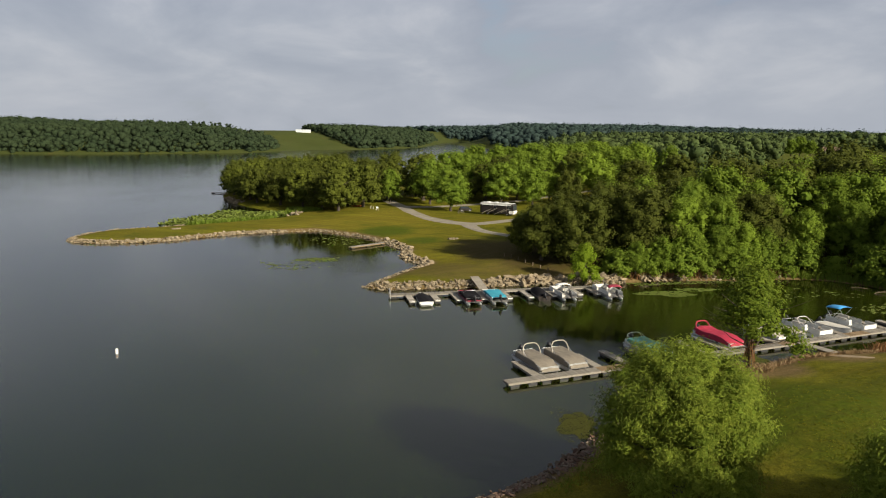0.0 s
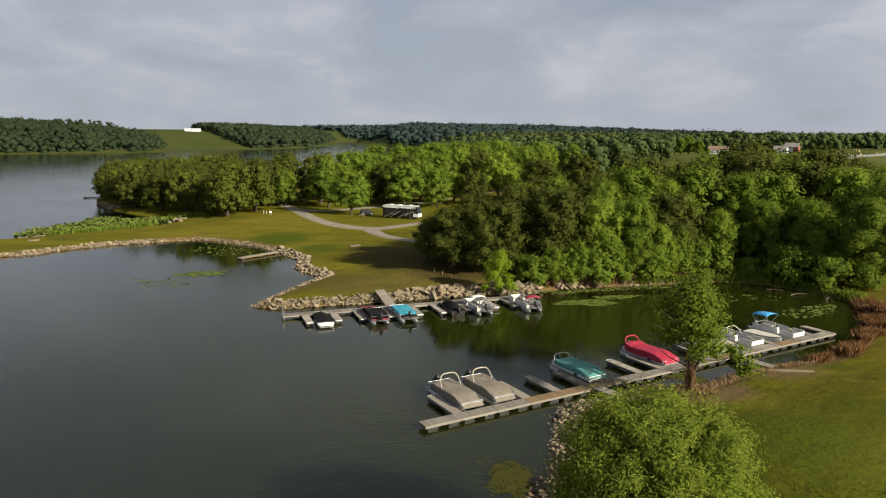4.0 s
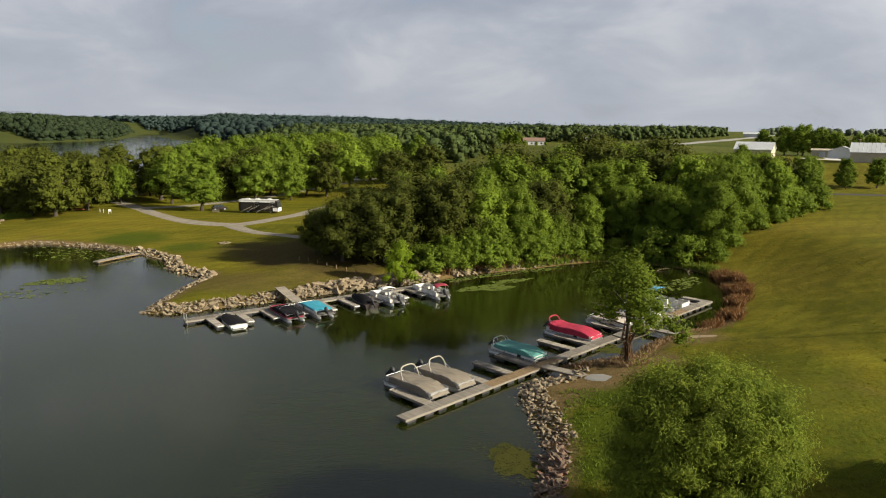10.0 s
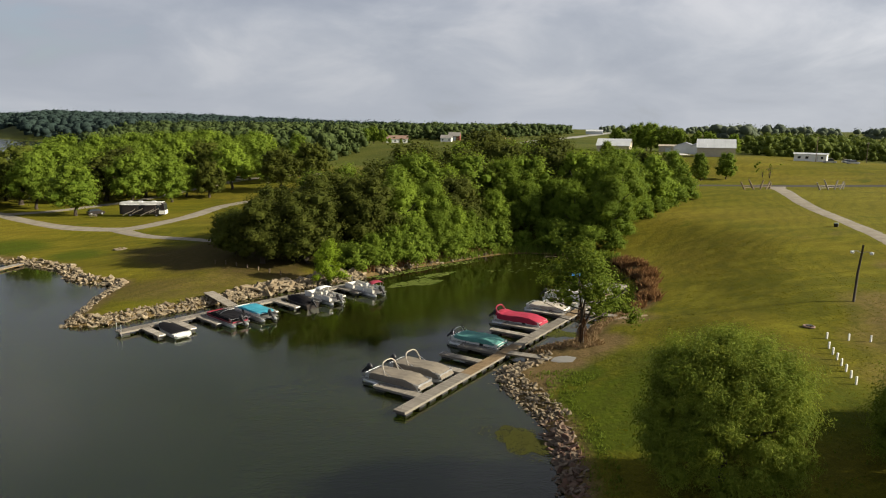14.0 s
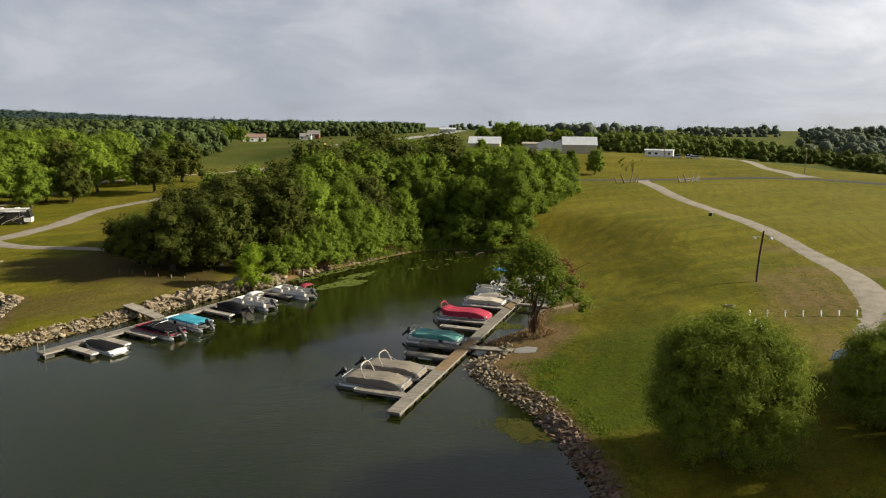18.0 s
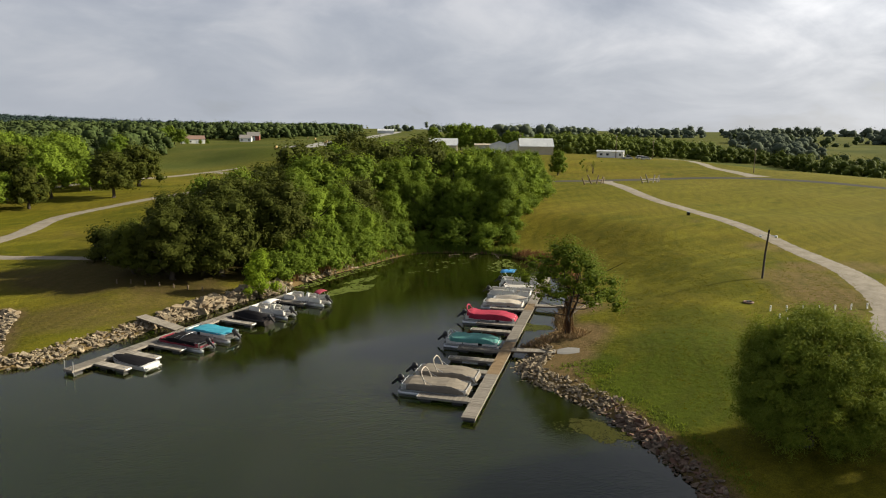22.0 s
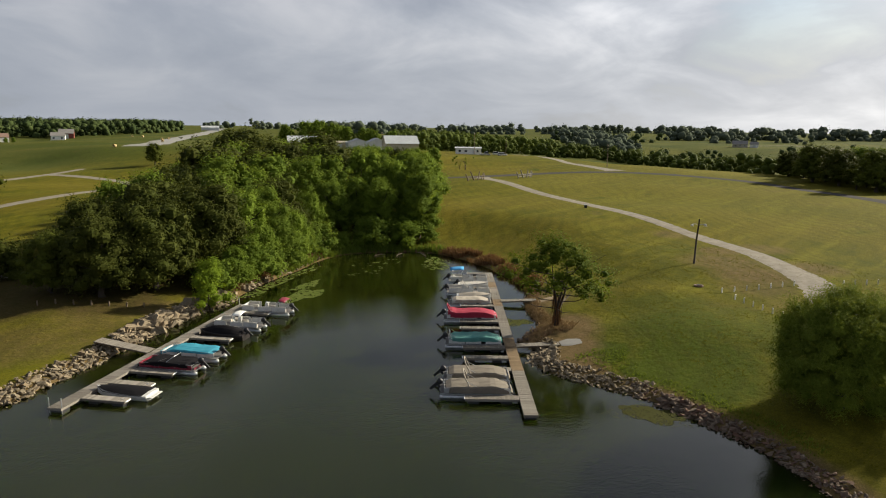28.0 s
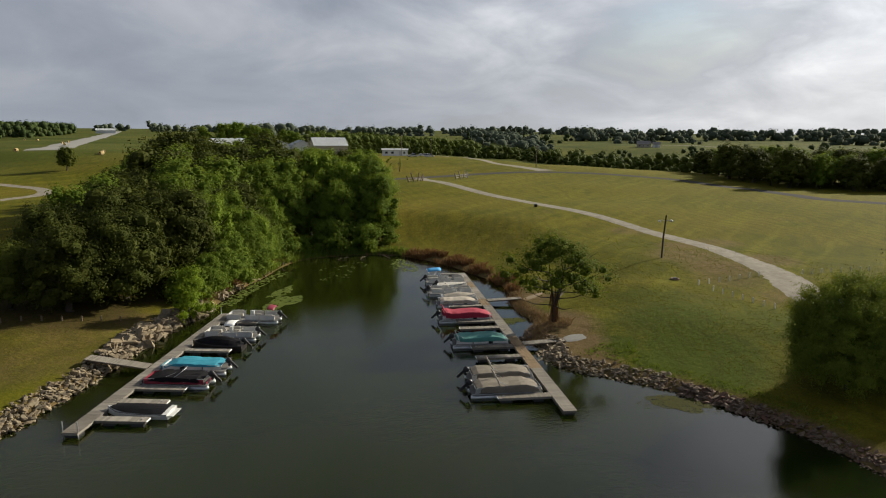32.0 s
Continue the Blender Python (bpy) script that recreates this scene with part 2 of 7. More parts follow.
def water_build(t, to):
    # the cove lies in the lee: greener and calmer than the open lake
    sp = t.add("ShaderNodeSeparateXYZ", None, Vector=t.spot).outputs
    dx, dy = t.math("MULTIPLY", t.math("SUBTRACT", sp[0], 0.0), 0.0100), t.math("MULTIPLY", t.math("SUBTRACT", sp[1], 98.0), 0.0125)
    far = t.math("SQRT", t.math("ADD", t.math("MULTIPLY", dx, dx), t.math("MULTIPLY", dy, dy)))
    lee = t.ramp(t.math("ADD", far, t.math("MULTIPLY", t.noise(0.05, t.spot, 3.0), 0.3)), (0.62, (0,) * 3), (1.50, (1,) * 3))
    ix, iy = t.math("MULTIPLY", t.math("SUBTRACT", sp[0], -64.0), 0.040), t.math("MULTIPLY", t.math("SUBTRACT", sp[1], 132.0), 0.055)
    inlet = t.ramp(t.math("SQRT", t.math("ADD", t.math("MULTIPLY", ix, ix), t.math("MULTIPLY", iy, iy))), (0.55, (0,) * 3), (1.3, (1,) * 3))
    lee = t.math("MULTIPLY", lee, inlet)
    murk = t.noise(0.03, t.spot, 3.0)
    green = t.mix(murk, rgb(0.0100, 0.0135, 0.0016), rgb(0.0140, 0.0178, 0.0026))
    to("Base Color", t.mix(lee, green, rgb(0.0054, 0.0094, 0.0028)))
    # light scatters deep in the murky water
    t.bsdf.subsurface_method = "BURLEY"
    to("Subsurface Weight", 1.0)
    to("Subsurface Radius", (1.0, 1.4, 0.7))
    to("Subsurface Scale", 3.0)
    calm = t.noise(0.02, t.spot, 3.0, 0.6, 0.6)
    to("Roughness", t.math("ADD", t.math("MULTIPLY", calm, 0.05), t.math("ADD", t.math("MULTIPLY", lee, 0.05), 0.015)))
    to("IOR", 1.33)
    to("Specular IOR Level", t.math("ADD", t.math("MULTIPLY", lee, 0.36), 0.32))
    st = t.add("ShaderNodeMapping", None, Vector=t.spot, Scale=(1.0, 1.5, 1.0), Rotation=(0, 0, 0.5)).outputs[0]
    rip = t.math("ADD", t.noise(2.6, st, 3.0, 0.6), t.math("MULTIPLY", t.noise(0.42, st, 2.0), 1.2))
    patch = t.ramp(t.noise(0.03, t.spot, 3.0, 0.5, 0.8), (0.42, (0.08,) * 3), (0.60, (0.36,) * 3))
    push = t.math("ADD", t.math("MULTIPLY", t.math("MULTIPLY", patch, t.math("SUBTRACT", 0.6, t.math("MULTIPLY", lee, 0.38))), t.math("ADD", t.math("MULTIPLY", inlet, 0.7), 0.3)), t.math("MULTIPLY", lee, 0.08))
    to("Normal", t.add("ShaderNodeBump", None, Strength=t.math("MINIMUM", push, 1.0), Distance=0.08, Height=rip).outputs[0])


def gravel_build(t, to):
    n = t.noise(0.5, t.spot, 5.0, 0.65)
    f = t.noise(9.0, t.spot, 3.0, 0.7)
    c = t.mix(t.ramp(n, (0.32, (0,) * 3), (0.68, (1,) * 3)), rgb(0.138, 0.120, 0.092), rgb(0.246, 0.220, 0.176))
    tracks = t.noise(1.6, t.spot, 6.0, 0.75)
    c = t.mix(t.ramp(tracks, (0.50, (0,) * 3), (0.68, (0.55,) * 3)), c, rgb(0.12, 0.104, 0.070))
    to("Base Color", t.mix(t.math("MULTIPLY", f, 0.35), c, rgb(0.20, 0.175, 0.14)))
    to("Roughness", 0.95)
    bump(t, to, f, 0.5, 0.03)


def asphalt_build(t, to):
    n = t.noise(0.7, t.spot, 5.0, 0.65)
    to("Base Color", t.mix(n, rgb(0.044, 0.041, 0.040), rgb(0.078, 0.073, 0.070)))
    to("Roughness", 1.0)
    to("Specular IOR Level", 0.05)
    bump(t, to, t.noise(14.0, t.spot), 0.3, 0.01)


def leaf_build(dark, light, tip, see=0.14):
    def build(t, to):
        n = t.noise(0.5, t.place, 3.0, 0.6)
        c = t.mix(t.ramp(n, (0.3, (0,) * 3), (0.7, (1,) * 3)), rgb(*dark), rgb(*light))
        c = t.mix(t.math("MULTIPLY", t.island, 0.55), c, rgb(*tip))
        c = t.mix(t.math("MULTIPLY", t.luck, 0.35), c, rgb(dark[0] * 1.2, dark[1] * 1.0, dark[2]))
        c = t.mix(t.ramp(t.math("FRACT", t.math("MULTIPLY", t.luck, 7.3)), (0.72, (0,) * 3), (0.95, (0.65,) * 3)), c, rgb(tip[0] * 1.05, tip[1] * 1.15, tip[2]))
        to("Base Color", c)
        to("Roughness", 0.75)
        to("Specular IOR Level", 0.07)
        thin = t.add("ShaderNodeBsdfTranslucent", None, Color=t.mix(0.5, c, rgb(tip[0] * 1.6, tip[1] * 1.5, tip[2])))
        mixed = t.add("ShaderNodeMixShader", None, Fac=see)
        t.tree.links.new(t.bsdf.outputs[0], mixed.inputs[1])
        t.tree.links.new(thin.outputs[0], mixed.inputs[2])
        t.tree.links.new(mixed.outputs[0], t.out.inputs[0])
    return build


def far_wood_build(t, to):
    n = t.noise(0.05, t.spot, 4.0, 0.6)
    c = t.mix(t.ramp(n, (0.3, (0,) * 3), (0.7, (1,) * 3)), rgb(0.024, 0.040, 0.013), rgb(0.044, 0.064, 0.018))
    to("Base Color", t.mix(t.math("MULTIPLY", t.island, 0.5), c, rgb(0.062, 0.078, 0.023)))
    to("Roughness", 0.9)
    to("Specular IOR Level", 0.1)
    bump(t, to, t.noise(0.8, t.spot, 3.0), 0.8, 0.6)


def wood_mass(dark, light, odd, scale):
    """Tree crowns far off: patches of tone, and every crown a little different."""
    def build(t, to):
        n = t.noise(scale, t.spot, 4.0, 0.6)
        c = t.mix(t.ramp(n, (0.36, (0,) * 3), (0.64, (1,) * 3)), rgb(*dark), rgb(*light))
        c = t.mix(t.math("MULTIPLY", t.island, 0.55), c, rgb(*odd))
        c = t.mix(t.ramp(t.math("FRACT", t.math("MULTIPLY", t.island, 17.3)), (0.0, (0.4,) * 3), (0.4, (0,) * 3)), c, rgb(*(v * 0.7 for v in dark)))
        to("Base Color", c)
        to("Roughness", 0.95)
        to("Specular IOR Level", 0.05)
        bump(t, to, t.noise(0.7, t.spot, 3.0), 0.9, 0.8)
    return build


def wood_build(dark, light):
    def build(t, to):
        st = t.add("ShaderNodeMapping", None, Vector=t.place, Scale=(1.0, 1.0, 1.0)).outputs[0]
        n = t.noise(2.5, st, 5.0, 0.65)
        c = t.mix(n, rgb(*dark), rgb(*light))
        c = t.mix(t.math("MULTIPLY", t.island, 0.8), c, rgb(dark[0] * 0.62, dark[1] * 0.60, dark[2] * 0.58))
        c = t.mix(t.math("MULTIPLY", t.luck, 0.7), c, rgb(dark[0] * 0.55, dark[1] * 0.53, dark[2] * 0.50))
        to("Base Color", c)
        to("Roughness", 0.85)
        bump(t, to, t.noise(20.0, t.place, 3.0), 0.3, 0.01)
    return build


def rock_build(dark, light, red):
    def build(t, to):
        n = t.noise(1.8, t.place, 5.0, 0.65)
        c = t.mix(t.ramp(n, (0.3, (0,) * 3), (0.7, (1,) * 3)), rgb(*dark), rgb(*light))
        r = t.math("ADD", t.luck, t.island)
        c = t.mix(t.ramp(t.math("FRACT", t.math("MULTIPLY", r, 3.7)), (0.35, (0,) * 3), (0.9, (0.75,) * 3)), c, rgb(*red))
        c = t.mix(t.ramp(t.math("FRACT", t.math("MULTIPLY", r, 9.1)), (0.0, (0.62,) * 3), (0.75, (0,) * 3)), c, rgb(dark[0] * 0.6, dark[1] * 0.6, dark[2] * 0.6))
        to("Base Color", c)
        to("Roughness", 0.9)
        bump(t, to, t.noise(5.0, t.place, 5.0), 0.5, 0.06)
    return build


MAT = {
    "grass": material("mown_grass", grass_build),
    "water": material("lake_water", water_build),
    "gravel": material("pale_gravel", gravel_build),
    "asphalt": material("worn_asphalt", asphalt_build),
    "oak": material("oak_leaves", leaf_build((0.031, 0.042, 0.006), (0.047, 0.058, 0.008), (0.080, 0.088, 0.013), 0.18)),
    "ash": material("ash_leaves", leaf_build((0.070, 0.118, 0.013), (0.108, 0.164, 0.017), (0.172, 0.222, 0.026), 0.36)),
    "belt": material("hedge_leaves", leaf_build((0.036, 0.054, 0.009), (0.052, 0.074, 0.011), (0.082, 0.100, 0.017), 0.2)),
    "elm": material("elm_leaves", leaf_build((0.050, 0.082, 0.008), (0.084, 0.124, 0.011), (0.140, 0.172, 0.018), 0.32)),
    "lime": material("young_leaves", leaf_build((0.07, 0.125, 0.008), (0.13, 0.195, 0.012), (0.185, 0.24, 0.018), 0.32)),
    "willow": material("willow_leaves", leaf_build((0.054, 0.090, 0.010), (0.118, 0.172, 0.016), (0.290, 0.320, 0.046), 0.22)),
    "bark": material("bark", wood_build((0.05, 0.04, 0.03), (0.12, 0.095, 0.07))),
    "far_wood": material("far_trees", far_wood_build),
    "hill_wood": material("cedar_and_oak_hills", wood_mass((0.016, 0.026, 0.013), (0.023, 0.034, 0.016), (0.026, 0.036, 0.017), 0.012)),
    # farthest woods: the blue of distance haze is painted into the leaves
    "haze_blue_wood": material("haze_blue_trees", wood_mass((0.018, 0.030, 0.027), (0.024, 0.038, 0.033), (0.028, 0.042, 0.036), 0.008)),
    # distant trees, with the haze's pale grey mixed into their colour
    "hazy_wood": material("hazed_trees", wood_mass((0.062, 0.080, 0.058), (0.084, 0.102, 0.068), (0.094, 0.110, 0.072), 0.006)),
    "plank": material("weathered_planks", wood_build((0.21, 0.145, 0.078), (0.36, 0.265, 0.155))),
    "plank_grey": material("grey_planks", wood_build((0.215, 0.195, 0.165), (0.38, 0.35, 0.305))),
    "post": material("post_wood", wood_build((0.16, 0.12, 0.08), (0.26, 0.20, 0.14))),
    "tan_rock": material("tan_limestone", rock_build((0.13, 0.102, 0.066), (0.30, 0.248, 0.168), (0.20, 0.150, 0.092))),
    "red_rock": material("red_fieldstone", rock_build((0.085, 0.062, 0.045), (0.24, 0.185, 0.132), (0.125, 0.056, 0.036))),
    "reed": material("dry_reeds", leaf_build((0.090, 0.042, 0.019), (0.165, 0.082, 0.036), (0.25, 0.150, 0.070))),
    "straw": material("dry_straw", leaf_build((0.130, 0.080, 0.042), (0.215, 0.145, 0.080), (0.30, 0.225, 0.130))),
    "weed": material("green_weeds", leaf_build((0.06, 0.10, 0.012), (0.11, 0.17, 0.02), (0.16, 0.20, 0.03), 0.3)),
    "lily": material("lily_pads", leaf_build((0.058, 0.090, 0.012), (0.105, 0.138, 0.022), (0.165, 0.185, 0.055))),
    "algae": material("pond_scum", leaf_build((0.038, 0.041, 0.008), (0.054, 0.056, 0.011), (0.070, 0.072, 0.015))),
    "turf": material("turf_blades", leaf_build((0.050, 0.056, 0.004), (0.092, 0.094, 0.006), (0.128, 0.120, 0.011), 0.3)),
    "dirt": plain("bare_dirt", (0.16, 0.115, 0.07), (0.28, 0.21, 0.13), 0.95, 0.8),
    "white": plain("white_paint", (0.66, 0.66, 0.63), (0.80, 0.80, 0.77), 0.4, 1.2),
    "hull": plain("white_gelcoat", (0.46, 0.46, 0.44), (0.62, 0.62, 0.60), 0.3, 1.0),
    "alu": plain("dull_aluminium", (0.42, 0.43, 0.44), (0.62, 0.63, 0.64), 0.42, 2.0, 0.85),
    "black": plain("black_plastic", (0.012, 0.012, 0.014), (0.035, 0.035, 0.038), 0.4, 3.0),
    "black_cover": plain("black_canvas", (0.004, 0.004, 0.005), (0.011, 0.010, 0.012), 0.85, 2.0, 0.0, 0.4, 0.12),
    "taupe_cover": plain("taupe_canvas", (0.122, 0.104, 0.080), (0.188, 0.164, 0.130), 0.85, 1.5, 0.0, 0.4),
    "beige_cover": plain("beige_canvas", (0.27, 0.235, 0.19), (0.39, 0.35, 0.29), 0.85, 1.5, 0.0, 0.4),
    "teal_cover": plain("teal_canvas", (0.045, 0.16, 0.142), (0.09, 0.26, 0.235), 0.8, 1.5, 0.0, 0.4),
    "cyan_cover": plain("turquoise_canvas", (0.016, 0.17, 0.25), (0.035, 0.27, 0.36), 0.75, 1.5, 0.0, 0.4),
    "red_cover": plain("crimson_canvas", (0.22, 0.008, 0.027), (0.34, 0.018, 0.048), 0.75, 1.5, 0.0, 0.4),
    "blue_cover": plain("blue_canvas", (0.03, 0.20, 0.45), (0.06, 0.32, 0.62), 0.75, 1.5, 0.0, 0.3),
    "maroon": plain("maroon_paint", (0.16, 0.015, 0.03), (0.25, 0.03, 0.05), 0.35, 2.0),
    "seat": plain("pale_vinyl", (0.40, 0.37, 0.32), (0.56, 0.53, 0.47), 0.5, 2.0),
    "carpet": plain("grey_deck_carpet", (0.09, 0.088, 0.085), (0.16, 0.156, 0.15), 0.9, 3.0),
    "tan_steel": plain("tan_sheet_steel", (0.34, 0.30, 0.225), (0.44, 0.39, 0.30), 0.55, 0.6),
    "white_steel": plain("white_sheet_steel", (0.40, 0.42, 0.43), (0.52, 0.54, 0.55), 0.55, 0.4),
    "grey_roof": plain("grey_shingles", (0.16, 0.15, 0.14), (0.26, 0.245, 0.23), 0.85, 0.8),
    "rust_roof": plain("rusty_red_roof", (0.155, 0.095, 0.072), (0.23, 0.15, 0.115), 0.8, 0.8),
    "blue_roof": plain("slate_blue_roof", (0.10, 0.14, 0.16), (0.17, 0.22, 0.24), 0.6, 1.0),
    "brown_wall": plain("brown_boards", (0.17, 0.10, 0.055), (0.28, 0.17, 0.09), 0.8, 1.0),
    "barn_red": plain("barn_red", (0.16, 0.04, 0.03), (0.24, 0.07, 0.05), 0.8, 1.0),
    "glass": plain("dark_glass", (0.015, 0.02, 0.025), (0.03, 0.04, 0.045), 0.12, 1.0, 0.0, 0.0, 0.35),
    "dark_paint": plain("dark_bronze_paint", (0.014, 0.011, 0.010), (0.034, 0.028, 0.025), 0.35, 0.6, 0.0, 0.1, 0.3),
    "silver": plain("silver_paint", (0.36, 0.36, 0.37), (0.50, 0.50, 0.51), 0.3, 0.6, 0.3),
    "hay": plain("baled_hay", (0.28, 0.20, 0.085), (0.44, 0.33, 0.15), 0.95, 3.0, 0.0, 0.6),
    "concrete": plain("pale_concrete", (0.36, 0.345, 0.32), (0.52, 0.50, 0.47), 0.9, 1.0),
    "rubber": plain("tyre_rubber", (0.02, 0.02, 0.02), (0.04, 0.04, 0.04), 0.85, 3.0),
    "orange": plain("orange_plastic", (0.55, 0.12, 0.03), (0.65, 0.18, 0.05), 0.5, 3.0),
    "runway": plain("worn_airstrip", (0.19, 0.185, 0.172), (0.26, 0.252, 0.238), 0.9, 0.3),
}


# ---- meshes ----
class Shape:
    """Gathers vertices and faces of one part."""

    def __init__(self):
        self.v, self.f = [], []

    def add(self, verts, faces):
        n = len(self.v)
        self.v += [tuple(p) for p in verts]
        self.f += [tuple(n + i for i in f) for f in faces]
        return self

    def box(self, c, s, m=None, taper=(1.0, 1.0)):
        """A box with its centre c and size s; taper narrows its top."""
        x, y, z = s[0] / 2, s[1] / 2, s[2] / 2
        p = [Vector((i * x * (taper[0] if k > 0 else 1), j * y * (taper[1] if k > 0 else 1), k * z)) for k in (-1, 1) for i, j in ((-1, -1), (1, -1), (1, 1), (-1, 1))]
        p = [(m @ q if m else q) + Vector(c) for q in p]
        return self.add(p, [(3, 2, 1, 0), (4, 5, 6, 7), (0, 1, 5, 4), (1, 2, 6, 5), (2, 3, 7, 6), (3, 0, 4, 7)])

    def tube(self, pts, r, n=6, caps=True):
        """A round bar along pts; r: one radius or one for each point."""
        pts = [Vector(p) for p in pts]
        rs = r if hasattr(r, "__len__") else [r] * len(pts)
        verts = []
        for i, p in enumerate(pts):
            d = (pts[min(i + 1, len(pts) - 1)] - pts[max(i - 1, 0)]).normalized()
            a = d.cross(Vector((0, 0, 1)) if abs(d.z) < 0.9 else Vector((1, 0, 0))).normalized()
            b = d.cross(a)
            verts += [p + (a * math.cos(2 * math.pi * k / n) + b * math.sin(2 * math.pi * k / n)) * rs[i] for k in range(n)]
        faces = [(i * n + k, i * n + (k + 1) % n, (i + 1) * n + (k + 1) % n, (i + 1) * n + k) for i in range(len(pts) - 1) for k in range(n)]
        if caps:
            faces += [tuple(range(n)), tuple(reversed(range((len(pts) - 1) * n, len(pts) * n)))]
        return self.add(verts, faces)

    def loft(self, rings, caps=True, closed=True):
        """Skins rings with equal counts of points."""
        n = len(rings[0])
        faces = [(i * n + k, i * n + (k + 1) % n, (i + 1) * n + (k + 1) % n, (i + 1) * n + k) for i in range(len(rings) - 1) for k in range(n if closed else n - 1)]
        if caps:
            faces += [tuple(reversed(range(n))), tuple(range((len(rings) - 1) * n, len(rings) * n))]
        return self.add([p for ring in rings for p in ring], faces)

    def mesh(self, name, mat, smooth=False):
        me = bpy.data.meshes.new(name)
        me.from_pydata(self.v, [], self.f)
        me.materials.append(MAT[mat] if isinstance(mat, str) else mat)
        if smooth:
            me.polygons.foreach_set("use_smooth", [True] * len(me.polygons))
        me.update()
        return me


def part(name, shape, mat, parent, label="", smooth=False, at=None):
    """One mesh under a thing or a part."""
    ob = new(name, shape.mesh(name, mat, smooth) if isinstance(shape, Shape) else shape)
    ob.parent = parent
    if at is not None:
        ob.matrix_basis = at
    return tagged(ob, label) if label else ob


def thing(name, m, label, category, group="", kind=""):
    ob = new(name)
    ob.matrix_basis = m
    ob.empty_display_size = 0.3
    return tagged(ob, label, category, group, kind)


def numpy_mesh(name, verts, faces, mat, smooth=False):
    """A mesh from arrays whose faces all have the same count of corners."""
    me = bpy.data.meshes.new(name)
    k = faces.shape[1]
    me.vertices.add(len(verts))
    me.vertices.foreach_set("co", np.ascontiguousarray(verts, np.float32).ravel())
    me.loops.add(faces.size)
    me.loops.foreach_set("vertex_index", np.ascontiguousarray(faces, np.int32).ravel())
    me.polygons.add(len(faces))
    me.polygons.foreach_set("loop_start", np.arange(0, faces.size, k, dtype=np.int32))
    me.polygons.foreach_set("loop_total", np.full(len(faces), k, np.int32))
    me.polygons.foreach_set("use_smooth", np.full(len(faces), smooth))
    me.materials.append(MAT[mat] if isinstance(mat, str) else mat)
    me.update(calc_edges=True)
    me.validate()
    return me


# ---- the lake's shore, stretch by stretch ----
SHORE_BANK = [(-40, -120), (-30, -40), (-22, -5), (-15, 16), (-8, 28), (-2.6, 35.3), (0.9, 40.2), (3.2, 45.6), (5.2, 52.0), (5.4, 58.5), (5.2, 64.0), (7.4, 67.0), (10.2, 68.2), (11.8, 71.9), (15.6, 73.0),
              (19.5, 74.3), (22.5, 78), (27, 81.8), (33, 85.4), (37, 89.6), (41.5, 97.4), (45.8, 106.8), (47.8, 117.0)]
SHORE_COVE = [(45.5, 122.5), (41, 126.5), (34, 129.8), (26.5, 128), (18.5, 123.8), (9, 119.6), (2, 115.4), (-3, 112.0), (-8, 110.4), (-15, 106.4), (-22.5, 101.5), (-29.8, 97.6), (-36, 94.4),
              (-40.2, 95.0), (-40, 99), (-39.6, 104), (-38.8, 110.5), (-37.7, 116.8), (-42, 119.6), (-46, 124), (-48.4, 131), (-56.5, 138.8), (-65, 144.6), (-72, 147.2), (-81, 149.8), (-88, 145)]
SHORE_SPIT = [(-98, 136), (-105, 123), (-114, 115), (-123, 112.8), (-128, 115.5), (-130, 121), (-129.5, 131), (-121, 142), (-112, 156), (-105, 172), (-110, 184), (-126, 190), (-142, 200), (-158, 214), (-172, 232), (-182, 250)]
SHORE_FAR = [(-190, 275), (-185, 300), (-150, 315), (-110, 330), (-80, 370), (-70, 440), (-100, 560), (-140, 680), (-186, 776), (-250, 960), (-300, 1090), (-372, 1198), (-480, 1480), (-560, 1800), (-640, 1800),
             (-540, 1480), (-432, 1110), (-444, 1000), (-452, 915), (-505, 855), (-500, 780), (-487, 714), (-540, 652), (-600, 580), (-683, 540), (-900, 500), (-1500, 380), (-2600, 200), (-3200, -1500), (-1500, -3500), (-500, -1500), (-90, -400)]


def rounded(pts, steps=4):
    """A closed curve through the points."""
    out, n = [], len(pts)
    for i in range(n):
        a, b, c, d = (np.array(pts[(i + k) % n], float) for k in (-1, 0, 1, 2))
        for s in range(steps):
            t = s / steps
            out.append(0.5 * (2 * b + (c - a) * t + (2 * a - 5 * b + 4 * c - d) * t * t + (3 * b - a - 3 * c + d) * t ** 3))
    return np.array(out)


SHORE = rounded(SHORE_BANK + SHORE_COVE + SHORE_SPIT + SHORE_FAR, 4)


def inland(x, y):
    """Metres from the waterline, positive on land."""
    p = np.stack([np.ravel(x), np.ravel(y)], -1)
    best, inside = np.full(len(p), 1e9), np.zeros(len(p), bool)
    for a, b in zip(SHORE, np.roll(SHORE, -1, 0)):
        d = b - a
        q = p - a
        t = np.clip((q @ d) / (d @ d), 0, 1)
        best = np.minimum(best, ((q - t[:, None] * d) ** 2).sum(-1))
        cross = ((a[1] > p[:, 1]) != (b[1] > p[:, 1]))
        if cross.any():
            xs = a[0] + (p[:, 1] - a[1]) * d[0] / (d[1] if d[1] else 1e-9)
            inside ^= cross & (p[:, 0] < xs)
    return (np.sqrt(best) * np.where(inside, -1, 1)).reshape(np.shape(x))


